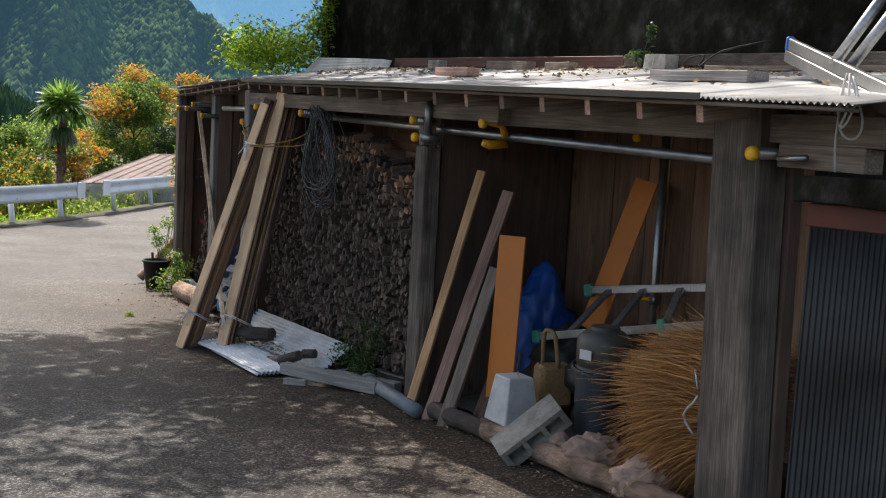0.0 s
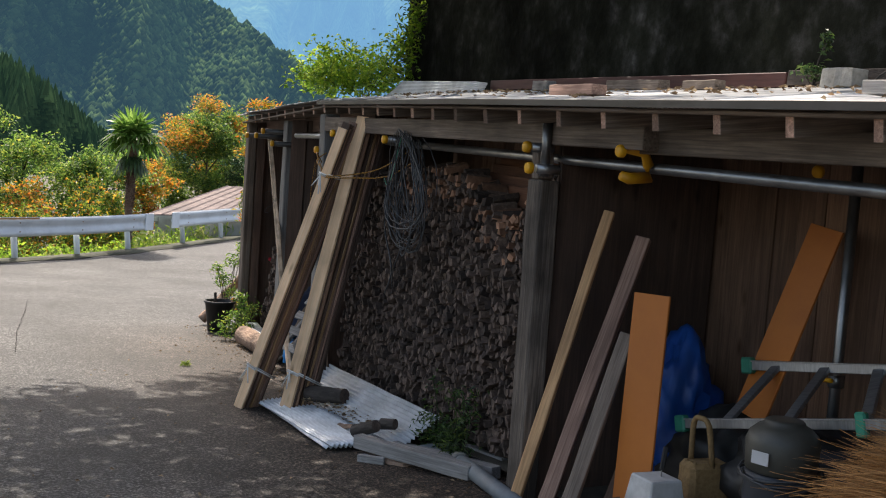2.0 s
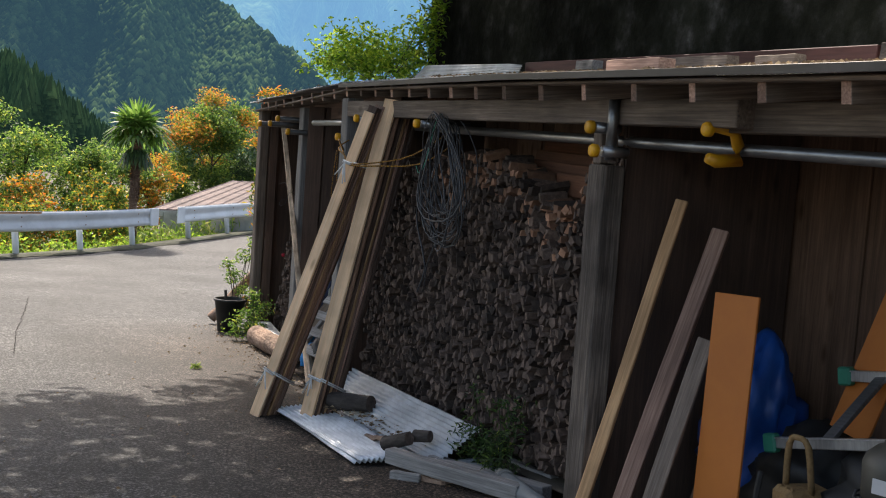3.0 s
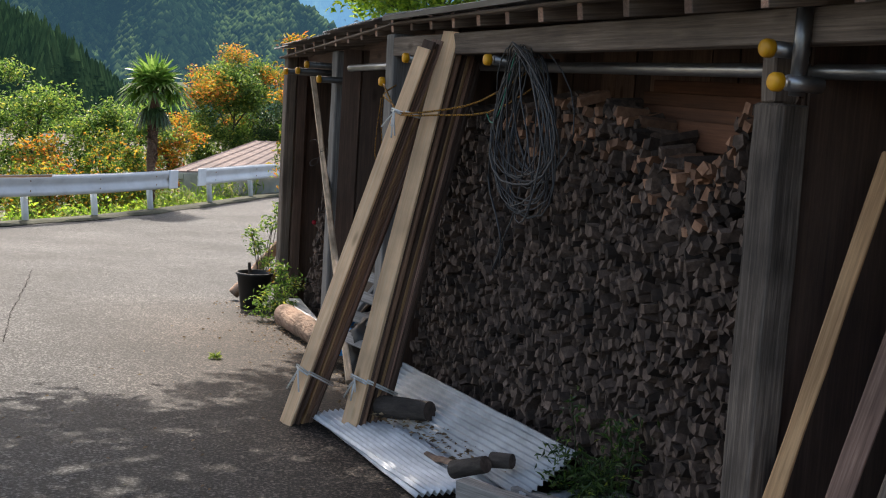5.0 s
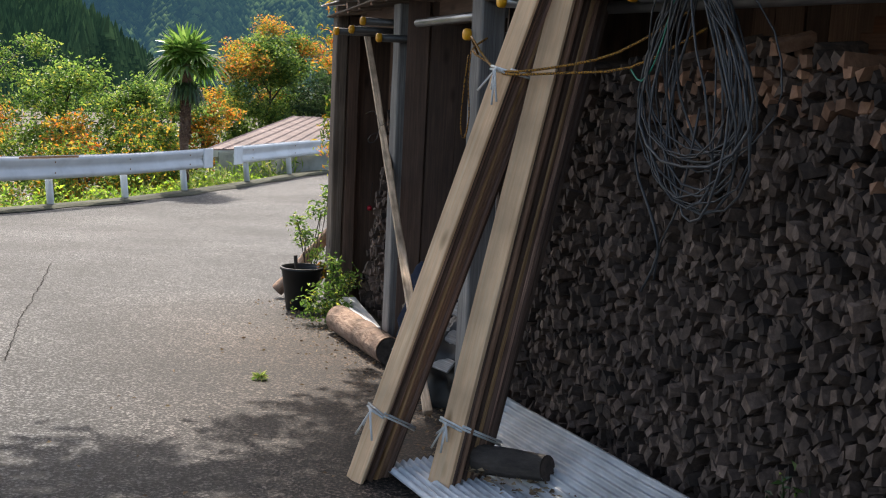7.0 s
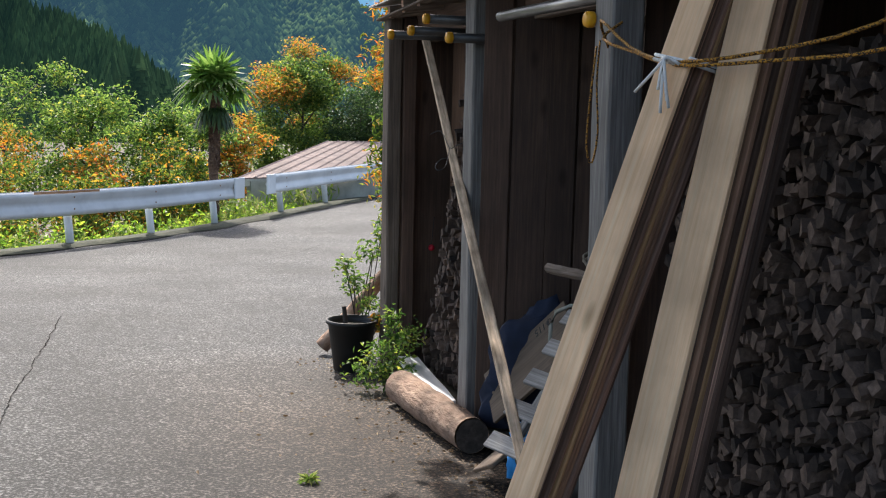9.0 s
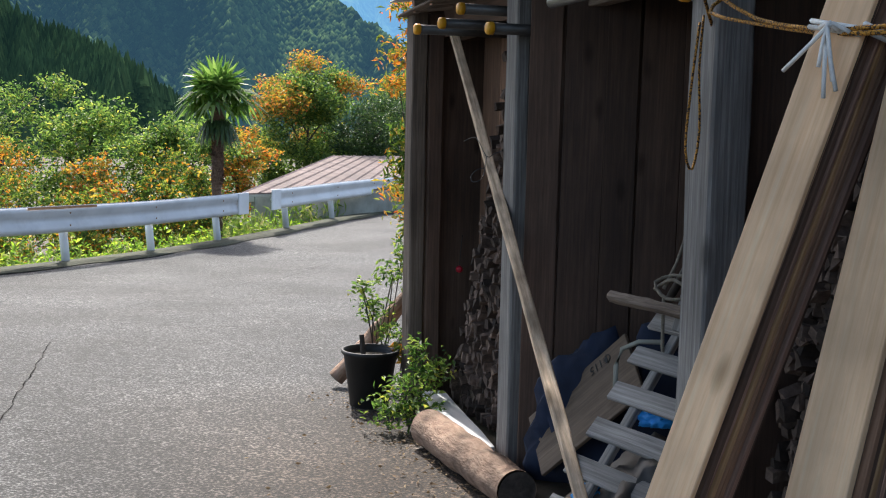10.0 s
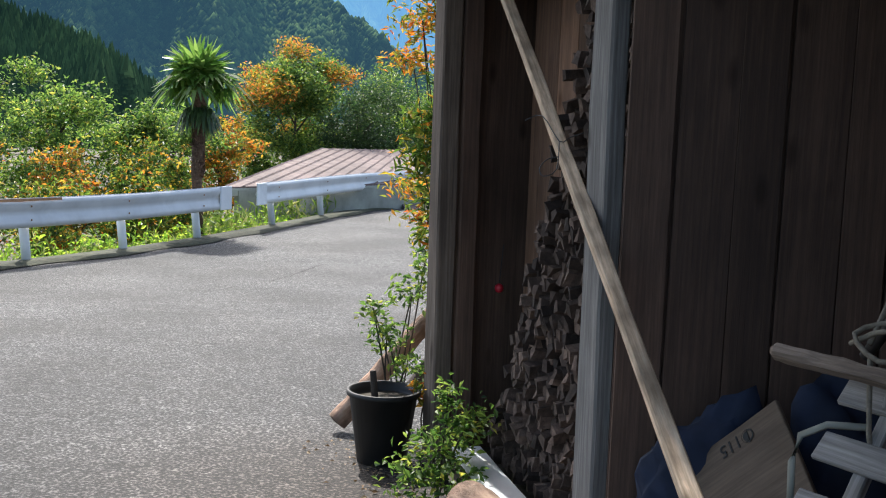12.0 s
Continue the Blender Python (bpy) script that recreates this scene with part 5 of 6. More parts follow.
def shrub(name, at, spec, count, size, mat, label, seed, stems=6, ratio=0.45):
    t = thing(name, at, label, "shrub")
    at = Vector(at)
    cs = [tuple(at + Vector(c)) for c, r in spec]
    part("leaves", leaf_mesh(clumps(cs, [r for c, r in spec], count, seed, 0.15), size, seed, ratio=ratio), M[mat], t)
    for k in range(stems):
        c = Vector(cs[k % len(cs)])
        cord("stem", [at, at.lerp(c, .5) + Vector((.03 * (k % 3 - 1), .02, .03)), c], 0.004, M["dark_bark"], t)
    return t


shrub("shrub", (-0.88, 3.62, -0.14), [((0, 0, .22), (.17, .14, .13)), ((.1, .12, .30), (.14, .12, .12)), ((-.08, -.08, .12), (.15, .12, .10)), ((.13, -.15, .12), (.12, .12, .1)), ((.02, .1, .42), (.08, .08, .08))], 900, 0.04, "leaf_green", "bright green small-leaved shrub by the corner post", 21)
shrub("sapling", (-1.2, 4.45, -0.17), [((-.05, 0, .55), (.14, .12, .10)), ((.05, .1, .75), (.13, .12, .10)), ((-.12, -.02, .68), (.10, .08, .07)), ((.05, 0, .40), (.12, .1, .08)), ((.1, .15, .90), (.10, .1, .08))], 620, 0.04, "leaf_green", "thin leafy sapling behind the plant pot", 22, 8)
shrub("sapling", (-1.02, 4.28, -0.17), [((0, 0, .32), (.09, .07, .08)), ((.05, -.03, .42), (.07, .06, .07))], 160, 0.05, "leaf_orange", "small plant with reddish leaves beside the pot", 23, 3)
shrub("nandina", (-1.07, 6.2, -0.2), [((-.35, .2, 2.25), (.22, .2, .16)), ((-.42, .3, 2.0), (.22, .2, .10)), ((-.2, .2, 2.45), (.2, .2, .15)), ((-.30, .25, 2.6), (.3, .2, .10))], 1100, 0.065, "leaf_orange", "bush with red and orange narrow leaves past the corner", 24, 5, 0.25)
shrub("nandina", (-0.93, 5.9, -0.2), [((-.36, .2, 1.6), (.2, .2, .14)), ((-.42, .2, 1.35), (.2, .2, .14)), ((-.32, .2, 1.1), (.18, .2, .12)), ((-.2, .2, 1.9), (.2, .2, .15)), ((-.3, .1, .9), (.15, .2, .1)), ((-.30, .15, 1.45), (.24, .2, .3))], 1300, 0.08, "leaf_mixed", "bush with long green leaves past the corner", 25, 6, 0.25)
shrub("nandina", (-1.05, 6.6, -0.2), [((-.42, .3, 1.15), (.26, .2, .1)), ((-.36, .3, .95), (.22, .2, .08))], 420, 0.065, "leaf_orange", "spray of yellow-orange leaves past the corner", 26, 3, 0.3)
bead = thing("red_ornament", (-0.71, 4.30, 0.66), "small red ornament hanging on a string", "ornament")
part("bead", lathe([(0.004, -.022), (0.018, -.014), (0.022, 0), (0.018, .014), (0.004, .022)], 12), M["red"], bead, m=Matrix.Translation((-0.71, 4.30, 0.66)), smooth=True)
cord("string", [(-0.71, 4.30, 0.68), (-0.705, 4.31, 0.78), (-0.70, 4.33, 0.86)], 0.002, M["wire"], bead)
tuft = thing("grass_tuft", (-0.84, 1.64, -0.07), "small green grass tuft in the asphalt", "grass")
part("blades", leaf_mesh(clumps([(-.84, 1.64, -.045)], [(.05, .04, .025)], 60, 3, 0.1), 0.04, 3, ratio=0.2), M["grass"], tuft)

# ---- things on the roof ----
def on_roof(s, d, h=0.0):
    return W(s, d, roof_z(s, d) + 0.02 + h)


def plank_on_roof(name, s0, d0, s1, d1, w, h, mat, label, lift=0.0):
    ob = beam(name, on_roof(s0, d0, h / 2 + lift), on_roof(s1, d1, h / 2 + lift), h, w, M[mat], None, (0, 0, 1), cuts=5, jitter=0.003)
    return tagged(ob, label, "timber", "roof timbers")


plank_on_roof("roof_timber", 3.3, 1.33, -0.25, 1.33, 0.1, 0.075, "red_brown", "long oxide-red beam along the back of the roof")
plank_on_roof("roof_timber", -0.3, 1.3, -3.4, 1.3, 0.10, 0.07, "dark_bark", "dark beam along the back of the roof", 0.01)
plank_on_roof("roof_timber", -1.3, 1.12, -3.3, 1.10, 0.1, 0.025, "old_wood", "old plank lying along the roof")
plank_on_roof("roof_timber", -1.85, 0.35, -2.55, 0.33, 0.12, 0.05, "grey_wood", "pale grey timber block on the roof edge")
plank_on_roof("roof_block", 0.62, 0.42, 0.12, 0.40, 0.09, 0.055, "brown_board", "red-brown wooden block weighting the roof")
plank_on_roof("roof_block", 2.15, 1.1, 1.85, 1.05, 0.07, 0.07, "grey_wood", "grey wooden block on the roof")
plank_on_roof("roof_block", 1.15, 1.1, 0.5, 1.05, 0.08, 0.06, "old_wood", "weathered offcut on the roof")
plank_on_roof("roof_block", 0.35, 1.1, 0.05, 1.1, 0.07, 0.05, "old_wood", "small offcut on the roof")
plank_on_roof("roof_block", -0.75, 1.12, -0.95, 1.12, 0.1, 0.09, "cinder", "small stone block on the roof")
v, f, nk = [], [], 24
for i in range(31):
    s_ = 5.5 - 2.25 * i / 30
    for k in range(nk + 1):
        h_ = k / nk
        fl_ = 0.30 * max(0.0, s_ - 4.6) ** 2 * (1 - h_)
        hs = (0.07 + 0.13 * (s_ - 3.25) / 2.0) * (1 if s_ < 5.15 else max(0.1, 1 - (s_ - 5.15) * 2.4))
        for th in (0.0, 0.004):
            p = W(s_ + 0.3 * fl_, 1.20 + 0.03 * h_ - fl_ + 0.005 * math.sin(h_ * 2 * math.pi * 5) + th, 0)
            v.append((p.x, p.y, roof_z(s_, 1.2 - fl_) + 0.02 + hs * h_))
w_ = 2 * (nk + 1)
for i in range(30):
    for k in range(nk):
        for th in (0, 1):
            a = i * w_ + 2 * k + th
            f.append((a, a + 2, a + 2 + w_, a + w_))
me = bpy.data.meshes.new("roof_lap_sheet"); me.from_pydata(v, [], f); me.shade_smooth()
rs = part("roof_lap_sheet", me, M["tin_white"])
tagged(rs, "curved white corrugated sheet against the wall", "corrugated sheet")
bc = thing("black_cable", on_roof(-1.2, 1.2), "black cable looped on the roof", "cable")
cord("strand", [on_roof(-0.95, 1.2, 0.02), on_roof(-1.08, 1.15, 0.07), on_roof(-1.2, 1.15, 0.08), on_roof(-1.22, 1.1, 0.02), on_roof(-1.28, 1.2, 0.10), on_roof(-1.55, 1.3, 0.15)], 0.006, M["black_plastic"], bc)
shrub("roof_weed", on_roof(-0.55, 1.2), [((0, 0, .08), (.09, .08, .05)), ((0.05, 0, .22), (.04, .04, .08))], 160, 0.035, "leaf_dark", "small green weed growing on the roof", 31, 3)
shrub("wall_vine", on_roof(5.6, 1.0), [((.1, .1, .25), (.5, .35, .25)), ((-.1, .5, .35), (.45, .4, .3)), ((.35, -.05, .55), (.28, .22, .3)), ((-.45, .3, .25), (.4, .35, .18)), ((.48, -.1, .85), (.14, .14, .25)), ((-.5, .8, .4), (.35, .35, .3))], 4200, 0.06, "leaf_bright", "bright green vine growing over the roof end", 32, 8)
shrub("wall_vine", W(5.55, 1.40, 2.9), [((0, -.02, .1), (.12, .1, .45)), ((.3, -.2, .3), (.25, .12, .4)), ((.1, -.05, .8), (.2, .12, .4))], 900, 0.05, "leaf_dark", "dark ivy on the wall corner", 33, 4)
shrub("wall_vine", W(-2.4, 1.42, 3.2), [((0, 0, .0), (.6, .12, .35)), ((-.5, -.3, .1), (.5, .12, .3)), ((.6, .3, .15), (.4, .12, .3))], 1500, 0.05, "leaf_dark", "dark ivy hanging on the concrete wall", 34, 4)
# litter of dead leaves on the roof
rngn = np.random.default_rng(77)
pts = [tuple(on_roof(s_, d_, 0.012)) for s_, d_ in zip(rngn.uniform(-3.2, 7.3, 1100), 1.35 - np.abs(rngn.normal(size=1100)) * 0.55) if d_ > -0.2]
lit = part("leaf_litter", leaf_mesh(pts, 0.035, 7, flat=-0.35), M["dead_leaf"])
tagged(lit, "dead brown leaves scattered on the roof sheets", "leaf litter", kind="stuff")
# aluminium ladder and cord at the near roof corner
l2 = thing("roof_ladder", W(-3.026, 0.250, 2.259), "aluminium ladder sections resting on the roof corner", "ladder")
la, lb = W(-2.477, 0.550, 2.370), W(-3.742, -0.050, 2.055)
for k, off in enumerate((0.0, 0.055)):
    beam("rail", la + Vector((0, 0, -off)), lb + Vector((0, 0, -off)), 0.05, 0.025, M["alu"], l2, (0, 0, 1), bevel=0.003, jitter=0, cuts=0)
part("end_cap", box(0.06, 0.035, 0.03, 0.006), M["blue_tarp"], l2, "blue end cap", along(la, la + (lb - la) * .04, (0, 0, 1)))
for p_, q_ in ((W(-2.994, 0.300, 2.242), W(-3.108, 0.450, 2.560)), (W(-3.068, 0.300, 2.219), W(-3.214, 0.450, 2.551))):
    pipe("leg", p_, q_, 0.022, M["alu"], l2)
cd = thing("hanging_cord", W(-3.421, -0.050, 2.138), "white cord looped and hanging from the ladder", "cord")
cord("loop", [W(-3.403, -0.050, 2.176), W(-3.377, -0.050, 2.042), W(-3.409, -0.050, 1.965), W(-3.468, -0.050, 1.957), W(-3.489, -0.050, 2.015), W(-3.448, -0.050, 2.109), W(-3.416, -0.050, 2.166)], 0.0045, M["white_cord"], cd)
cord("loop", [W(-3.415, -0.050, 2.176), W(-3.427, -0.060, 2.061), W(-3.402, -0.060, 1.993), W(-3.432, -0.060, 2.013), W(-3.466, -0.060, 2.099), W(-3.438, -0.060, 2.165)], 0.0045, M["white_cord"], cd)
cord("tail", [W(-3.395, -0.050, 2.157), W(-3.382, -0.050, 2.042), W(-3.378, -0.050, 1.925), W(-3.389, -0.050, 1.838)], 0.0045, M["white_cord"], cd)
# ledge with red board on the end wall
tagged(beam("ledge", W(-3.246, -0.020, 1.770), W(-3.941, -0.250, 1.789), 0.09, 0.12, M["concrete"], None, (0, 0, 1), jitter=0.006, cuts=6), "dark mossy timber ledge on the shed end", "ledge")
tagged(beam("red_board", W(-3.253, 0.000, 1.680), W(-3.927, -0.220, 1.707), 0.085, 0.04, M["red_paint"], None, (0, 0, 1), cuts=2), "red painted board under the ledge", "board")

# ---- guardrail ----
def rail_pt(y, off=0.0, h=0.0):
    dx = rail_x(y + 0.1) - rail_x(y - 0.1)
    nrm = Vector((0.2, -dx, 0)).normalized()
    x = rail_x(y)
    return Vector((x, y, gz(x, y) + h)) + nrm * off, nrm


def guardrail(y0, y1, posts, label, rusty=()):
    p0, _ = rail_pt(y0)
    t = thing("guardrail", p0, label, "guardrail", "roadside guardrails")
    prof = [(0.0, 0.425), (0.035, 0.435), (0.05, 0.47), (0.05, 0.50), (0.015, 0.565), (0.0, 0.60), (0.015, 0.635), (0.05, 0.70), (0.05, 0.73), (0.035, 0.765), (0.0, 0.775)]
    v, f = [], []
    ysr = list(np.linspace(y0, y1, int((y1 - y0) / 0.25) + 2))
    k = len(prof)
    for layer, th in ((0, 0.0), (1, -0.006)):
        for y in ysr:
            for o, z in prof:
                p, _n = rail_pt(y, 0.07 + o + th, z)
                v.append(tuple(p))
    n = len(ysr)
    for layer in (0, 1):
        b = layer * n * k
        for j in range(n - 1):
            for i in range(k - 1):
                q = (b + j * k + i, b + j * k + i + 1, b + (j + 1) * k + i + 1, b + (j + 1) * k + i)
                f.append(q)
    for j in (0, n - 1):
        for i in range(k - 1):
            a = j * k + i
            f.append((a, a + 1, a + 1 + n * k, a + n * k))
    for i in (0, k - 1):
        for j in range(n - 1):
            a = j * k + i
            f.append((a, a + k, a + k + n * k, a + n * k))
    me = bpy.data.meshes.new("beam"); me.from_pydata(v, [], f)
    part("beam", me, M["rail_white"], t, smooth=True)
    for y in posts:
        a, nr = rail_pt(y, 0.0, -0.15)
        b, _ = rail_pt(y, -0.09, 0.66)
        pp = part("post", tube([a, b], 0.057, 16), M["rail_white"], t, smooth=True)
        c, _ = rail_pt(y, 0.0, 0.60)
        part("bracket", box(0.10, 0.16, 0.09, 0.006), M["rail_white"], t, m=Matrix.Translation(c))
        for dy in (-0.06,):
            for z in (0.52, 0.68):
                e, _ = rail_pt(y + dy, 0.125, z)
                part("bolt", box(0.012, 0.022, 0.022, 0.003), M["rust"], t, "rusty bolt", Matrix.Translation(e))
    for (ya, yb, z0, z1, o) in rusty:
        v, f = [], []
        yy = list(np.linspace(ya, yb, 14))
        for q, y in enumerate(yy):
            w = 0.5 + 0.5 * noise.noise(Vector((y * 6, 0, 0)))
            for z in (z0 + (z1 - z0) * (0.2 + 0.4 * w), z1):
                p, _n = rail_pt(y, 0.07 + o, z)
                v.append(tuple(p))
        for q in range(len(yy) - 1):
            f.append((2 * q, 2 * q + 1, 2 * q + 3, 2 * q + 2))
        me = bpy.data.meshes.new("rust_patch"); me.from_pydata(v, [], f)
        part("rust_patch", me, M["rust"], t, "brown rust along the top edge")
    return t


g1 = guardrail(3.0, 15.75, (4.6, 6.35, 8.1, 9.9, 11.67, 13.37, 15.13), "white painted steel guardrail with rust along its top", ((10.9, 12.1, 0.72, 0.772, 0.0535),))
part("end_plate", box(0.03, 0.32, 0.36, 0.01), M["rail_white"], g1, "white end plate", Matrix.Translation(rail_pt(15.72, 0.13, 0.60)[0]) @ Matrix.Rotation(radians(-13), 4, 'Z'))
g2 = guardrail(16.85, 25.6, (17.68, 20.0, 22.0, 24.0), "white steel guardrail section after the gap")
part("end_plate", box(0.03, 0.34, 0.36, 0.01), M["rail_white"], g2, "white end plate", Matrix.Translation(rail_pt(16.95, 0.13, 0.60)[0]) @ Matrix.Rotation(radians(-10), 4, 'Z'))

# ---- house below the road ----
hA, hB, hC, hE = Vector((-6.64, 18.54, 0.12)), Vector((-6.66, 26.20, 0.67)), Vector((-2.52, 32.27, 0.62), ), Vector((-2.12, 26.68, 0.04))
house = thing("house", hA - Vector((0, 0, 3)), "low house with a brown tin roof and greenish plaster walls", "house")
v, f = [], []
nr_ = 180
for layer in (0.0, -0.06):
    for k in range(nr_ + 1):
        a, b = hA.lerp(hE, k / nr_), hB.lerp(hC, k / nr_)
        z = Vector((0, 0, layer + (0.025 if k % 9 == 0 else 0.0)))
        v += [tuple(a + z), tuple(b + z)]
for layer in (0, 1):
    o = layer * 2 * (nr_ + 1)
    for k in range(nr_):
        f.append((o + 2 * k, o + 2 * k + 1, o + 2 * k + 3, o + 2 * k + 2))
w_ = 2 * (nr_ + 1)
for k in range(nr_):
    f.append((2 * k, 2 * k + 2, 2 * k + 2 + w_, 2 * k + w_)); f.append((2 * k + 1, 2 * k + 3, 2 * k + 3 + w_, 2 * k + 1 + w_))
for k in (0, nr_):
    f.append((2 * k, 2 * k + 1, 2 * k + 1 + w_, 2 * k + w_))
me = bpy.data.meshes.new("roof"); me.from_pydata(v, [], f)
part("roof", me, M["tin_rust"], house, "brown seamed tin roof")
cen = (hA + hB + hC + hE) / 4


def house_wall(a, b, name="wall"):
    a2, b2 = a.lerp(cen, 0.04), b.lerp(cen, 0.04)
    nn = Vector((b2 - a2).cross(Vector((0, 0, 1)))).normalized() * 0.12
    bm = bmesh.new()
    vs = [bm.verts.new(q) for q in (a2 - Vector((0, 0, 0.08)), b2 - Vector((0, 0, 0.08)), Vector((b2.x, b2.y, -3.6)), Vector((a2.x, a2.y, -3.6)))]
    vt = [bm.verts.new(q.co + nn) for q in vs]
    bm.faces.new(vs); bm.faces.new(vt[::-1])
    for k in range(4):
        bm.faces.new((vs[k], vs[(k + 1) % 4], vt[(k + 1) % 4], vt[k]))
    return part(name, bm, M["plaster"], house)


for a, b in ((hA, hE), (hA, hB), (hE, hC), (hB, hC)):
    house_wall(a, b)
beam("fascia", hA + Vector((0, 0, -0.10)), hE + Vector((0, 0, -0.10)), 0.14, 0.05, M["plaster"], house, (0, 0, 1), "grey fascia board")
lo = [hA.lerp(hE, 0.55), hA.lerp(hE, 0.98)]
off = Vector((0.35, -0.9, 0)).normalized() * 0.9
bm = bmesh.new()
q = [lo[0] - Vector((0, 0, .42)), lo[1] - Vector((0, 0, .42)), lo[1] + off - Vector((0, 0, .62)), lo[0] + off - Vector((0, 0, .62))]
top = [bm.verts.new(p) for p in q]; bot = [bm.verts.new(p - Vector((0, 0, .05))) for p in q]
bm.faces.new(top); bm.faces.new(bot[::-1])
for k in range(4):
    bm.faces.new((top[k], top[(k + 1) % 4], bot[(k + 1) % 4], bot[k]))
part("lean_to_roof", bm, M["tin_rust"], house, "low brown lean-to roof")

# ---- trees beyond the road ----
def eb(x, y):
    return (x, y, earth(x, y))


def crown_top(x, y, top):
    return top - earth(x, y)


for x, y, top, spread, mat, cnt, seed, lab in (
    (-12.6, 20.5, 2.2, 2.0, "leaf_green", 5200, 41, "leafy green tree on the slope below the road"),
    (-10.2, 19.6, 2.15, 1.8, "leaf_green", 5200, 42, "leafy green tree with pale new leaves below the road"),
    (-8.9, 20.8, 1.8, 1.5, "leaf_green", 4200, 43, "tree with leaves turning yellow and orange"),
    (-8.0, 28.8, 3.5, 1.8, "leaf_green", 9000, 45, "tall tree with green and orange autumn leaves"),
    (-6.6, 30.0, 2.0, 2.4, "leaf_dark", 9000, 46, "dark green tree behind the orange one"),
    (-8.1, 22.8, 1.6, 1.1, "leaf_orange", 2600, 47, "small tree with orange autumn leaves"),
    (-14.8, 19.0, 2.0, 1.9, "leaf_mixed", 3600, 48, "tree with mixed green and yellow leaves"),
    (-9.4, 23.5, 1.9, 1.5, "leaf_green", 3000, 49, "green tree farther down the slope"),
    (-6.4, 35.0, 3.0, 2.7, "leaf_green", 9000, 50, "round green tree behind the house"),
    (-4.6, 37.0, 3.4, 3.0, "leaf_green", 8000, 51, "green tree behind the house roof"),
):
    tree("tree", eb(x, y), crown_top(x, y, top), spread, mat, int(cnt * (4.2 if y > 28 else 2.6)), 0.095, seed, lab, trunk_r=0.07, low=0.18, clump=0.42 if y > 28 else 0.30, tip="leaf_orange" if seed == 45 or mat == "leaf_mixed" else None)
for x, y, top, spread, mat, cnt, seed, lab in (
    (-7.6, 17.2, 0.45, 0.75, "leaf_mixed", 2200, 61, "low orange-leaved bush behind the guardrail"),
    (-8.6, 16.0, 0.35, 0.8, "leaf_mixed", 2200, 62, "low bush with yellow and green leaves"),
    (-7.5, 18.6, 0.8, 0.7, "leaf_mixed", 2000, 63, "orange-leaved bush beside the palm"),
    (-9.6, 14.6, 0.2, 0.9, "leaf_mixed", 2200, 64, "mixed green and orange bush behind the guardrail"),
    (-10.6, 16.4, 0.7, 1.0, "leaf_mixed", 2400, 65, "bush with turning leaves on the slope"),
    (-11.4, 18.4, 1.5, 1.3, "leaf_orange", 2400, 66, "bush with orange and green leaves"),
    (-9.2, 17.9, 1.0, 1.1, "leaf_orange", 2400, 70, "wide orange and green bush below the trees"),
    (-13.6, 13.6, 0.9, 1.3, "leaf_mixed", 2400, 72, "wide green bush on the slope"),
    (-8.3, 19.2, 1.1, 0.9, "leaf_mixed", 2200, 73, "green and yellow bush near the palm"),
    (-10.4, 12.2, -0.1, 0.9, "leaf_mixed", 2000, 67, "low bush below the road edge"),
    (-11.8, 14.3, 0.6, 1.2, "leaf_green", 2600, 68, "green bush on the slope"),
    (-13.0, 16.5, 1.2, 1.3, "leaf_mixed", 2600, 69, "bush with yellow leaves on the slope"),
):
    tree("bush", eb(x, y), crown_top(x, y, top), spread, mat, int(cnt * 1.6), 0.085, seed, lab, "bush", trunk_r=0.03, low=0.1, n_limb=8, clump=0.42)
# undergrowth and grass along the edge
rngn = np.random.default_rng(5)
pts, pts2 = [], []
for y in rngn.uniform(4, 21, 9000):
    off = abs(rngn.normal()) * 0.9 + 0.12
    x = rail_x(y) - off
    hgt = (0.12 + 0.35 * max(0, noise.noise(Vector((x * 1.6, y * 1.6, 2))) + 0.35)) * min(1, off * 2)
    (pts if rngn.uniform() < 0.6 else pts2).append((x, y, max(earth(x, y), gz(x, y) - 0.05 - 0.45 * off) + rngn.uniform(0.0, 1.0) * hgt * 1.6))
tagged(part("undergrowth", leaf_mesh(pts, 0.085, 9), M["leaf_bright"]), "low green undergrowth along the road edge", "undergrowth", kind="stuff")
tagged(part("grass", leaf_mesh(pts2, 0.11, 10, flat=1.2, ratio=0.12), M["grass"]), "grass blades along the road edge", "grass", kind="stuff")
pts = []
for y in rngn.uniform(15.9, 25, 700):
    x = rail_x(y) - rngn.uniform(0.1, 0.6)
    if noise.noise(Vector((y * 1.1, 0, 4))) > -0.05:
        pts.append((x, y, gz(x, y) + rngn.uniform(0, 0.35)))
tagged(part("tall_grass", leaf_mesh(pts, 0.22, 12, flat=1.5, ratio=0.08), M["grass"]), "pale tall grass before the house wall", "grass", kind="stuff")

# palm
pb = Vector((-6.28, 16.1, -0.75))
palm = thing("palm_tree", pb, "fan palm with a shaggy brown trunk", "palm tree")
tr = [pb + Vector((0.02 * math.sin(k), 0.0, 0.26 * k)) for k in range(11)]
rng = random.Random(12)
part("trunk", tube(tr, [0.08, 0.075, 0.075, 0.08, 0.08, 0.09, 0.09, 0.09, 0.10, 0.11, 0.08], 12), M["palm_trunk"], palm, smooth=True)
rng = random.Random(12)
pts = []
for k in range(420):
    a, h = rng.uniform(0, 6.28), rng.uniform(1.2, 2.5)
    pts.append(tuple(pb + Vector((math.cos(a) * 0.09, math.sin(a) * 0.09, h))))
part("fibre", leaf_mesh(pts, 0.13, 14, flat=2.5, ratio=0.15), M["palm_trunk"], palm, "shaggy brown fibre")
ctr = pb + Vector((0, 0, 2.5))


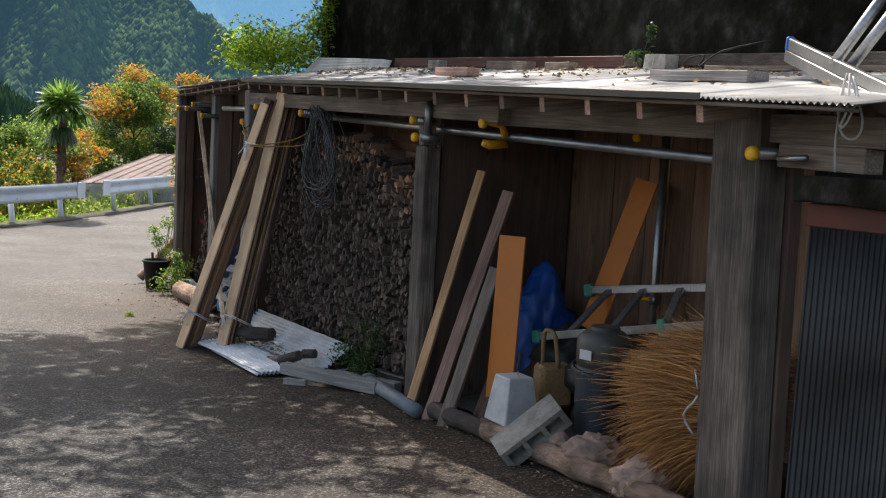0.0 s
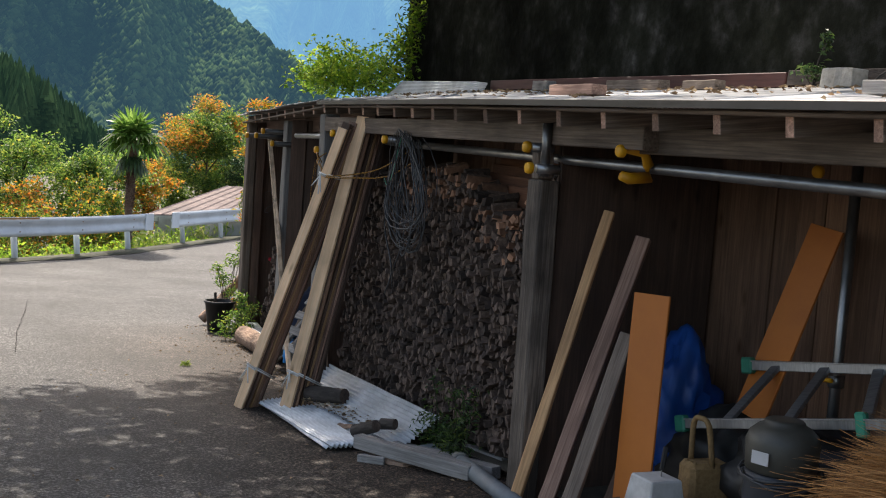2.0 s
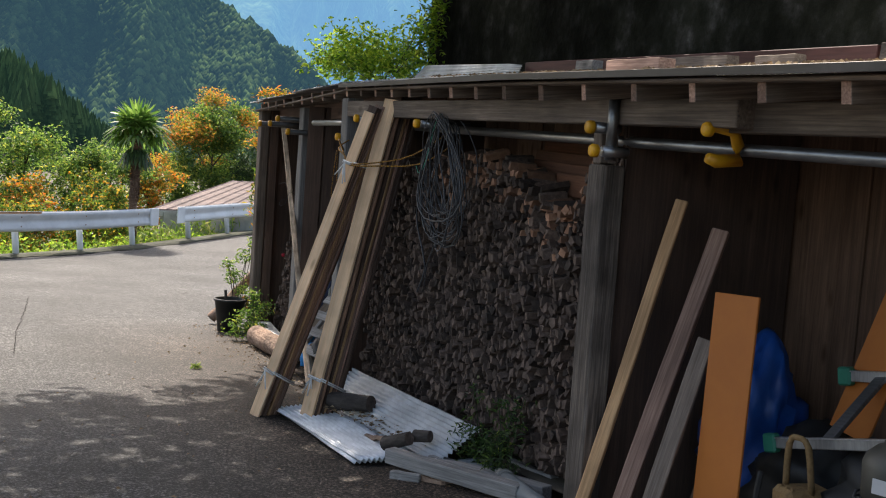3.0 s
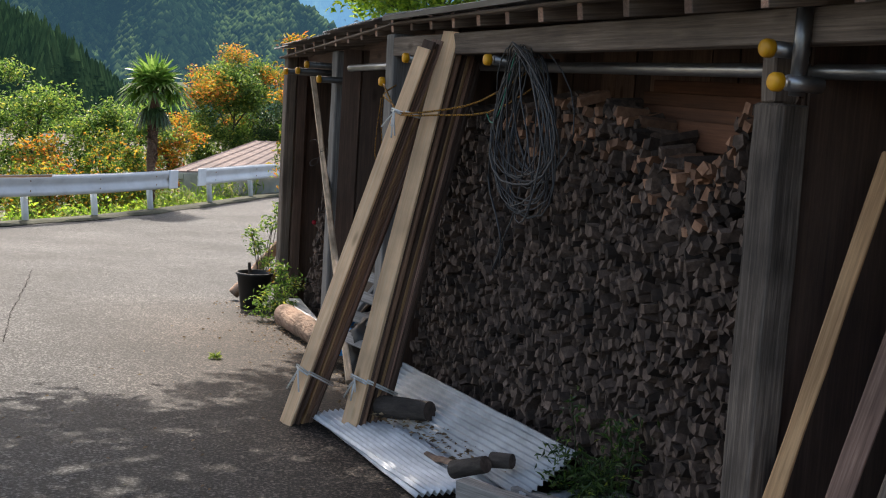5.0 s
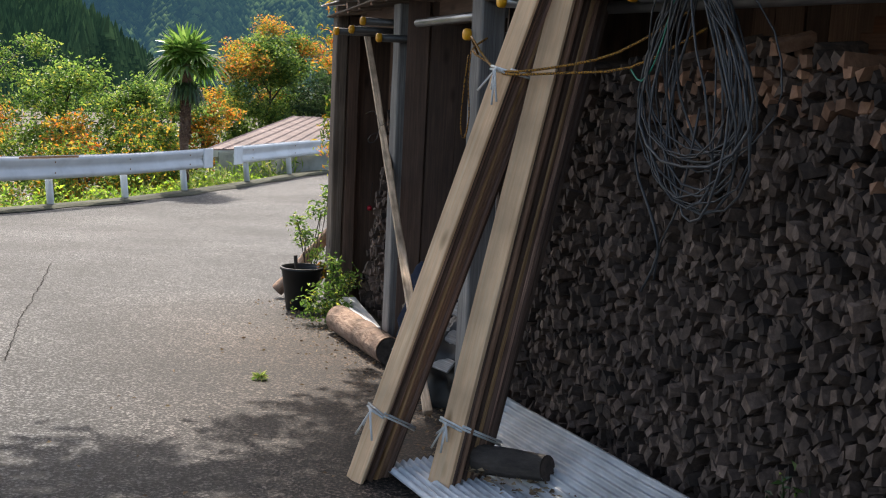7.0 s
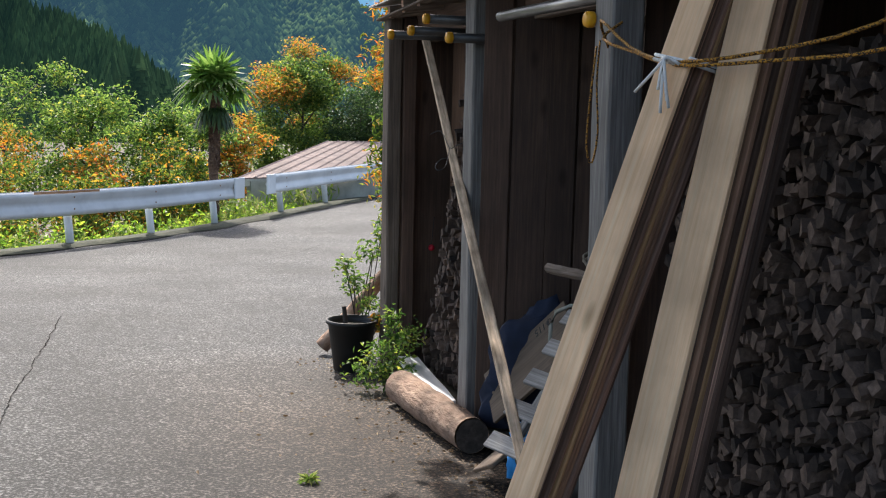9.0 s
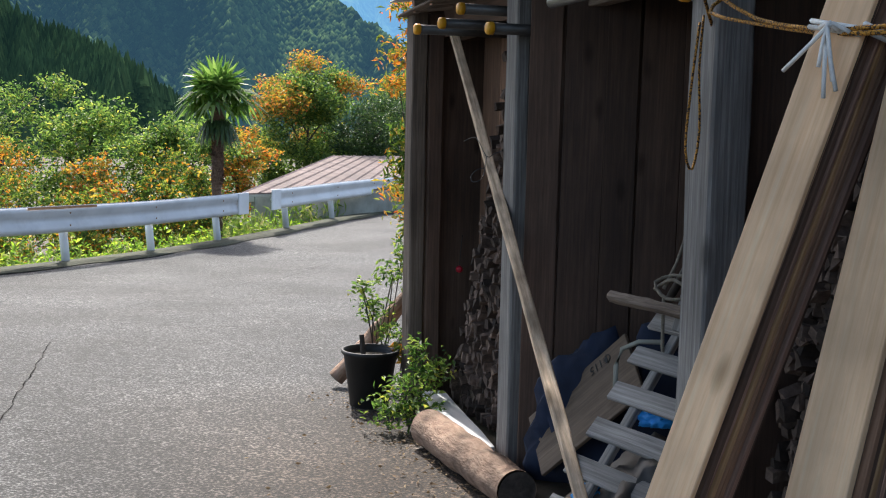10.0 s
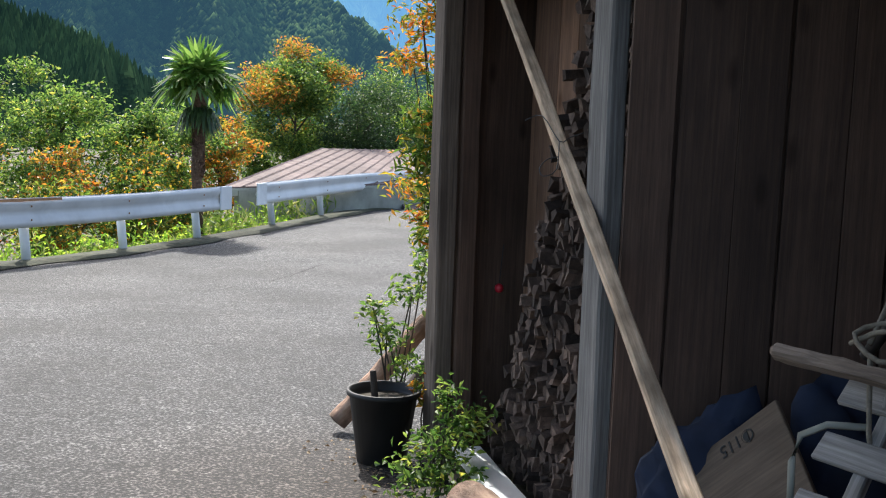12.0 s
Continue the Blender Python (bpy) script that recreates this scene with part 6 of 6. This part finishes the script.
def fan(name, root, direction, reach, size, droop, mat):
    """One fan leaf: a petiole and a pleated half disc of narrow leaflets."""
    d = Vector(direction).normalized()
    tip = Vector(root) + d * reach
    side = d.cross(Vector((0, 0, 1)))
    side = side.normalized() if side.length > .05 else Vector((1, 0, 0))
    upv = side.cross(d)
    v, f = [], []
    for k in range(17):
        a = radians(-125 + 250 * k / 16)
        ray = (d * math.cos(a) + side * math.sin(a)).normalized()
        wv = ray.cross(upv).normalized() * 0.034
        o = len(v)
        L = size * (1 - 0.25 * abs(a) / 2.2) * rng.uniform(.9, 1.08)
        for h, wk, dz in ((0, .4, 0), (.5, 1.0, -.04 * droop), (1.0, .15, -.35 * droop)):
            c = tip + ray * L * h + upv * 0.10 * h * (k % 2 - .5) + Vector((0, 0, dz * L * 1.6))
            v += [tuple(c - wv * wk), tuple(c + wv * wk)]
        for q in range(2):
            f.append((o + 2 * q, o + 2 * q + 1, o + 2 * q + 3, o + 2 * q + 2))
    me = bpy.data.meshes.new(name); me.from_pydata(v, [], f)
    pf = part(name, me, M[mat], palm)
    part("petiole", tube([root, Vector(root).lerp(tip, .5) + Vector((0, 0, .02)), tip], [0.012, .01, .007], 5), M["palm_leaf"], pf)


for k in range(26):
    a = k * 2.4
    el = radians(75 - 80 * (k / 26))
    fan("frond", ctr + Vector((0, 0, rng.uniform(-.05, .1))), (math.cos(a) * math.cos(el), math.sin(a) * math.cos(el), math.sin(el)), rng.uniform(.28, .42), 0.50, 0.12 + 1.15 * k / 26, "palm_leaf")
for k in range(10):
    a = k * 2.0
    fan("dead_frond", ctr + Vector((0, 0, -.12)), (math.cos(a) * .7, math.sin(a) * .7, -0.75), 0.24, 0.28, 1.4, "leaf_dark")

# unseen tree behind the shed, whose high crown shades the road
shade = thing("shade_tree", (1.3, 7.4, -0.3), "unseen leafy tree overhanging the road, its crown widened to cut sky light", "tree")
rng = random.Random(71)
fork = Vector((0.7, 6.6, 4.5))
part("trunk", tube([(1.3, 7.4, -0.5), (1.2, 7.2, 2.0), fork], [0.20, 0.16, 0.12], 12), M["dark_bark"], shade, smooth=True)
cs, rs = [], []
for k in range(46):
    a, q = k * 2.4, math.sqrt((k + 0.5) / 46)
    c = Vector((-0.95 + 3.0 * q * math.cos(a), 1.10 + 3.6 * q * math.sin(a), 4.5 + rng.uniform(-.15, .45)))
    if k % 3 == 0:
        part("limb", tube([fork, fork.lerp(c, .5) + Vector((0, 0, .35)), c], [0.07, 0.045, 0.015], 6), M["dark_bark"], shade, smooth=True)
    r = rng.uniform(0.45, 0.85)
    if c.y < 0.0 and c.x > -2.7:
        if k % 3 == 1:
            continue
        r *= 0.62
    cs.append(c); rs.append((r, r, r * .5))
for x_, y_, r_ in ((-1.25, 5.0, .4), (-0.95, 4.5, .4), (-1.75, 4.4, .4), (-0.65, 5.2, .3), (-2.1, 4.8, .32), (-1.9, 5.3, .28), (-2.35, 4.35, .32), (-2.0, 5.75, .22)):
    cs.append(Vector((x_, y_, 4.5))); rs.append((r_, r_, r_ * .45))
# more clumps added out of view to keep sky light off the road
for k in range(22):
    c = Vector((rng.uniform(-6.6, -3.2), rng.uniform(-2.6, 3.4), 4.7 + rng.uniform(-.2, .5)))
    if k % 3 == 0:
        part("limb", tube([fork, fork.lerp(c, .5) + Vector((0, 0, .5)), c], [0.08, 0.05, 0.015], 6), M["dark_bark"], shade, smooth=True)
    cs.append(c); rs.append((.85, .85, .45))
part("crown", leaf_mesh(clumps(cs, rs, 44000, 71, 0.0), 0.12, 71), M["leaf_opaque"], shade)


# unseen bank and trees added above the retaining wall to block sky light
bank = part("bank", box(16, 6, 0.5, 0.05), M["soil"], m=SHED @ Matrix.Translation((-2.5, 4.9, 4.3)))
tagged(bank, "unseen earth bank added above the retaining wall", "bank", kind="structure")
for k, (s_, d_, hh, sp) in enumerate(((-1.0, 2.6, 5.0, 2.2), (-5.0, 3.2, 5.5, 2.6), (2.6, 3.4, 4.5, 2.0))):
    tree("sky_block_tree", tuple(W(s_, d_, 4.5)), hh, sp, "leaf_dark", 3500, 0.2, 81 + k, "unseen leafy tree added above the shed to block sky light", lean=(-1.2, -0.6), trunk_r=0.14, low=0.35, n_limb=9, clump=0.4, group="bank trees")
side_block_tree = tree("sky_block_tree", tuple(W(-6.5, 2.4, 4.5)), 4.2, 3.4, "leaf_dark", 7000, 0.2, 91, "unseen wide tree added over the road to block sky light", lean=(-3.4, 0.6), trunk_r=0.16, low=0.45, n_limb=11, clump=0.45, group="bank trees")


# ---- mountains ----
def hill_mat(name, stops, haze_glow, strength):
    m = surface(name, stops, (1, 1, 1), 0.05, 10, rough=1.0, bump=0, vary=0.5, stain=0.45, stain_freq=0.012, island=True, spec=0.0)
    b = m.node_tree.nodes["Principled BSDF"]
    # valley haze painted as a faint bluish glow of the slopes
    b.inputs["Emission Color"].default_value = (*haze_glow, 1)
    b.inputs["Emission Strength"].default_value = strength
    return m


def ridge_of(pts):
    def f(az):
        for (a0, e0), (a1, e1) in zip(pts, pts[1:]):
            if az <= a1:
                k = (az - a0) / (a1 - a0)
                return e0 + (e1 - e0) * k
        return pts[-1][1]
    return f


def mountain(name, pts, dist, depth, base_el, mat, label, trees, size, seed, conifer):
    """A wooded slope seen across the valley; az is degrees to the left of the road's line."""
    ridge = ridge_of(pts)
    a0, a1 = pts[0][0], pts[-1][0]
    na, nv = 160, 40

    def at(az, vv):
        el = base_el + (ridge(az) + 0.25 * noise.noise(Vector((az * 1.3, seed, 0))) - base_el) * vv
        fold = 1 + 0.34 * noise.noise(Vector((az * 0.35, vv * 1.5, seed))) + 0.07 * noise.noise(Vector((az * 1.1, vv * 3, seed)))
        r = dist * (1 + depth * vv) * fold
        return Vector((-math.sin(radians(az)) * r, math.cos(radians(az)) * r, 1.5 + math.tan(radians(el)) * r))

    v = [tuple(at(a0 + (a1 - a0) * i / na, j / nv)) for j in range(nv + 1) for i in range(na + 1)]
    f = [(j * (na + 1) + i, j * (na + 1) + i + 1, (j + 1) * (na + 1) + i + 1, (j + 1) * (na + 1) + i) for j in range(nv) for i in range(na)]
    me = bpy.data.meshes.new(name); me.from_pydata(v, [], f); me.shade_smooth()
    ob = part(name, me, mat)
    tagged(ob, label, "mountain", kind="structure")
    if trees:
        rn = np.random.default_rng(seed)
        v, f = [], []
        for k in range(trees):
            p = at(a0 + (a1 - a0) * rn.uniform(), rn.uniform() ** 0.8)
            s = size * rn.uniform(0.6, 1.3)
            o = len(v)
            nside = 5
            rot = rn.uniform(0, 6.28)
            if conifer:
                for q in range(nside):
                    th = rot + q * 2 * math.pi / nside
                    v.append((p.x + math.cos(th) * s * .30, p.y + math.sin(th) * s * .30, p.z - s * 0.1))
                v.append((p.x, p.y, p.z + s))
                f += [(o + q, o + (q + 1) % nside, o + nside) for q in range(nside)]
            else:
                for q in range(nside):
                    th = rot + q * 2 * math.pi / nside
                    v.append((p.x + math.cos(th) * s * .55 * rn.uniform(.7, 1.2), p.y + math.sin(th) * s * .55, p.z + s * rn.uniform(0.0, .3)))
                v.append((p.x + s * rn.uniform(-.2, .2), p.y, p.z + s * .8))
                v.append((p.x, p.y, p.z - s * .4))
                for q in range(nside):
                    f += [(o + q, o + (q + 1) % nside, o + nside), (o + (q + 1) % nside, o + q, o + nside + 1)]
        me = bpy.data.meshes.new("forest"); me.from_pydata(v, [], f)
        if not conifer:
            me.shade_smooth()
        fo = part("forest", me, mat, ob)
        fo["kind"] = "stuff"
    return ob


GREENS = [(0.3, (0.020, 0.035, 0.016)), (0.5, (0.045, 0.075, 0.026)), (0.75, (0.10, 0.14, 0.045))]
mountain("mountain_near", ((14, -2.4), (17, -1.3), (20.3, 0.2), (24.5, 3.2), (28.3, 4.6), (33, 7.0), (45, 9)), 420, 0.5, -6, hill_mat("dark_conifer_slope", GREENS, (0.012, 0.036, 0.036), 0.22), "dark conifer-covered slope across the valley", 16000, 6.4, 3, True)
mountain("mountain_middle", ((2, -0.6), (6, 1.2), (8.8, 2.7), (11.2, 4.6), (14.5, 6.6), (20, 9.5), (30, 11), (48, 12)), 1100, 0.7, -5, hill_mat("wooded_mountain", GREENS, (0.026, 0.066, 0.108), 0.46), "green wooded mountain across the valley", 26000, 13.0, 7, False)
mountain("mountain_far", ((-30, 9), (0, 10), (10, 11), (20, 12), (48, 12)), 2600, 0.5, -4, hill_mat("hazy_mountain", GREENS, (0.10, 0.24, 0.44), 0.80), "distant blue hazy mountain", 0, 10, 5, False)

# cracks in the asphalt
def crack(points, width, name="road_crack"):
    pts, out = [Vector((x, y, 0)) for x, y in points], []
    for a, b in zip(pts, pts[1:]):
        n = max(2, int((b - a).length / 0.08))
        out += [a.lerp(b, k / n) for k in range(n)]
    out.append(pts[-1])
    v, f = [], []
    for k, p in enumerate(out):
        t = (out[min(k + 1, len(out) - 1)] - out[max(k - 1, 0)]).normalized()
        sd = Vector((-t.y, t.x, 0))
        j = sd * 0.02 * noise.noise(Vector((p.x * 4, p.y * 4, 7))) + sd * 0.014 * noise.noise(Vector((p.x * 15, p.y * 15, 7)))
        w = width * (0.5 + abs(noise.noise(Vector((p.x * 9, p.y * 9, 2)))) * 1.5)
        for e in (-1, 1):
            q = p + j + sd * w * e
            v.append((q.x, q.y, road_height(q.x, q.y) + 0.005))
    for k in range(len(out) - 1):
        f.append((2 * k, 2 * k + 1, 2 * k + 3, 2 * k + 2))
    me = bpy.data.meshes.new(name); me.from_pydata(v, [], f)
    return tagged(part(name, me, M["crack"]), "dark crack in the asphalt", "crack", kind="structure")


crack([Vector((-4.017, 5.744, -0.230)).xy[:], Vector((-3.427, 4.271, -0.171)).xy[:], Vector((-3.033, 3.252, -0.130)).xy[:], Vector((-2.813, 2.703, -0.108)).xy[:], Vector((-2.336, 1.591, -0.064)).xy[:]], 0.0035)
crack([Vector((-2.453, 3.094, -0.124)).xy[:], Vector((-2.664, 3.090, -0.124)).xy[:], Vector((-2.857, 3.091, -0.124)).xy[:]], 0.004)
crack([Vector((-3.999, 10.268, -0.400)).xy[:], Vector((-3.705, 11.466, -0.429)).xy[:], Vector((-3.580, 13.134, -0.454)).xy[:]], 0.004)
crack([(-4.3, 6.4), (-3.2, 6.9), (-2.2, 7.7), (-1.4, 8.2)], 0.003)
crack([(-5.6, 9.4), (-4.0, 10.2), (-2.6, 11.6), (-1.2, 12.6)], 0.004)
crack([(-4.9, 12.6), (-3.2, 13.8), (-1.8, 15.2)], 0.004)
# litter along the shed's foot
rngn = np.random.default_rng(31)
pts = []
for k in range(900):
    s_ = rngn.uniform(-2.6, 7.6)
    d_ = -abs(rngn.normal()) * 0.13 + 0.08
    if s_ > 4.5:
        d_ -= 0.02
    p = WG(s_, d_, 0.012)
    pts.append(tuple(p))
for k in range(260):
    x, y = rngn.uniform(-1.6, 2.0), rngn.uniform(-6, 4)
    pts.append((x, y, gz(x, y) + 0.012))
tagged(part("leaf_litter", leaf_mesh(pts, 0.026, 17, flat=-0.35), M["dead_leaf"]), "dead leaves and bark crumbs along the shed foot", "leaf litter", kind="stuff")
pts = []
for k in range(260):
    f_ = rngn.uniform()
    p = Vector((0.3, 0.12, 0.075)).lerp(Vector((1.1, -1.0, 0.12)), f_) + Vector((rngn.uniform(-.05, .25), rngn.uniform(-.02, .15), 0.02 + 0.03 * rngn.uniform()))
    pts.append(tuple(p))
tagged(part("leaf_litter", leaf_mesh(pts, 0.03, 18, flat=-0.35), M["dead_leaf"]), "dead leaves on the white corrugated sheets", "leaf litter", kind="stuff")

# ---- firewood, piece by piece ----
RW = Matrix(((-U.x, N.x, 0), (-U.y, N.y, 0), (0, 0, 1))).to_4x4()
rng = random.Random(17)


def split_piece(seed, size, length):
    """One split log: an irregular three to five sided prism; local y runs inwards."""
    r = random.Random(seed)
    n = r.choice((3, 3, 4, 4, 5))
    a0 = r.uniform(0, 6.28)
    pts = []
    for k in range(n):
        a = a0 + k * 2 * math.pi / n + r.uniform(-.35, .35)
        q = size * r.uniform(0.42, 0.66)
        pts.append((math.cos(a) * q, math.sin(a) * q * 1.15))
    bm = bmesh.new()
    f0 = [bm.verts.new((x, r.uniform(-.006, .006), z)) for x, z in pts]
    f1 = [bm.verts.new((x * 1.03, length, z * 1.03)) for x, z in pts]
    bm.faces.new(f0); bm.faces.new(f1[::-1])
    for k in range(n):
        bm.faces.new((f0[k], f0[(k + 1) % n], f1[(k + 1) % n], f1[k]))
    bmesh.ops.recalc_face_normals(bm, faces=bm.faces)
    me = bpy.data.meshes.new("firewood_piece")
    bm.to_mesh(me); bm.free()
    return me


def woodpile(name, s0, s1, face, z_low, z_top, cell, label, near, mats, cap_parts, size, fresh=None, seed=1):
    t = thing(name, WG((s0 + s1) / 2, face), label, "firewood stack")
    cuts = np.linspace(s0, s1, 9)
    for a_, b_ in zip(cuts, cuts[1:]):
        c_ = (a_ + b_) / 2
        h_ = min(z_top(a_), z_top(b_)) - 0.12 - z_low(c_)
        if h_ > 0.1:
            # dark box fills the stack, so gaps between pieces look dark
            part("inner_wood", box(abs(b_ - a_), 0.16, h_, 0.01), M["dark_bark"], t, "dark fill behind the split pieces", Matrix.Translation(W(c_, face + 0.22, z_low(c_) + h_ / 2)) @ RW)
    shapes = [split_piece(seed * 100 + k, size, 0.16) for k in range(14)]
    fshapes = [split_piece(seed * 100 + 50 + k, size, 0.16) for k in range(5)]
    for me in shapes:
        me.materials.append(M[mats[0]])
    for me in fshapes:
        me.materials.append(M["wood_fresh"])
    verts, faces, done = [], [], 0
    row = 0
    zmin, zmax = min(z_low(s0), z_low(s1)), 1.95
    z = zmin
    while z < zmax:
        s = s0 + (row % 2) * cell * 0.5
        while s < s1:
            ss, zz = s + rng.uniform(-.25, .25) * cell, z + rng.uniform(-.25, .25) * cell
            if z_low(ss) < zz < z_top(ss) + rng.uniform(-.02, .02):
                is_fresh = fresh(ss, zz) if fresh else False
                me = rng.choice(fshapes if is_fresh else shapes)
                m = Matrix.Translation(W(ss, face + rng.uniform(-.065, .055), zz)) @ RW @ Matrix.Rotation(rng.uniform(-.3, .3), 4, 'X') @ Matrix.Rotation(rng.uniform(-.3, .3), 4, 'Z') @ Matrix.Rotation(rng.uniform(-.55, .55), 4, 'Y') @ Matrix.Diagonal((rng.uniform(.6, .95), 1, rng.uniform(.95, 1.35), 1))
                if near(ss, zz) and done < cap_parts or is_fresh:
                    part("firewood_piece", me, None, t, m=m)
                    done += 1
                else:
                    o = len(verts)
                    verts += [tuple(m @ q.co) for q in me.vertices]
                    faces += [tuple(o + i for i in p.vertices) for p in me.polygons]
            s += cell * rng.uniform(0.68, 0.92)
        z += cell * 0.9
        row += 1
    me = bpy.data.meshes.new("firewood_rest"); me.from_pydata(verts, [], faces)
    part("firewood_rest", me, M[mats[1]], t)["kind"] = "stuff"
    return t


TOP = ((0.1, 1.84), (0.42, 1.80), (0.52, 1.62), (0.86, 1.57), (1.05, 1.66), (1.25, 1.75), (1.7, 1.81), (2.2, 1.79), (2.83, 1.72), (3.5, 1.70))


def top_of(s):
    for (a, z0), (b, z1) in zip(TOP, TOP[1:]):
        if s <= b:
            return z0 + (z1 - z0) * (s - a) / (b - a)
    return 1.7


woodpile("firewood_stack", 0.1, 3.46, 0.26, lambda s: WG(s, 0.26, 0.12).z, top_of, 0.0345, "tall stack of grey weathered split firewood", lambda s, z: 0.95 < s < 2.2 and 0.45 < z < 1.6, ("wood_end", "wood_end_stuff"), 290, 0.0435, lambda s, z: s < 2.4 and rng.random() < 0.5 * max(0.0, 1 - (top_of(s) - z) / 0.32), 1)
woodpile("firewood_stack", 5.34, 6.98, 0.46, lambda s: WG(s, 0.5, 0.1).z, lambda s: min(1.88, 1.0 + (6.39 - s) * 2.6), 0.040, "stack of small dark split firewood at the shed end", lambda s, z: 5.4 < s < 6.0 and z < 1.0, ("wood_end", "wood_end_stuff"), 220, 0.047, None, 2)
# loose boards above the stack
for k in range(4):
    tagged(beam("stored_board", W(0.2, 0.42 + .05 * k, 1.66 + 0.055 * k), W(1.6, 0.45 + .05 * k, 1.70 + 0.055 * k), 0.12, 0.022, M["red_cedar"], None, (0, 0, 1), cuts=2), "reddish board stored on top of the firewood", "board", "stored boards")
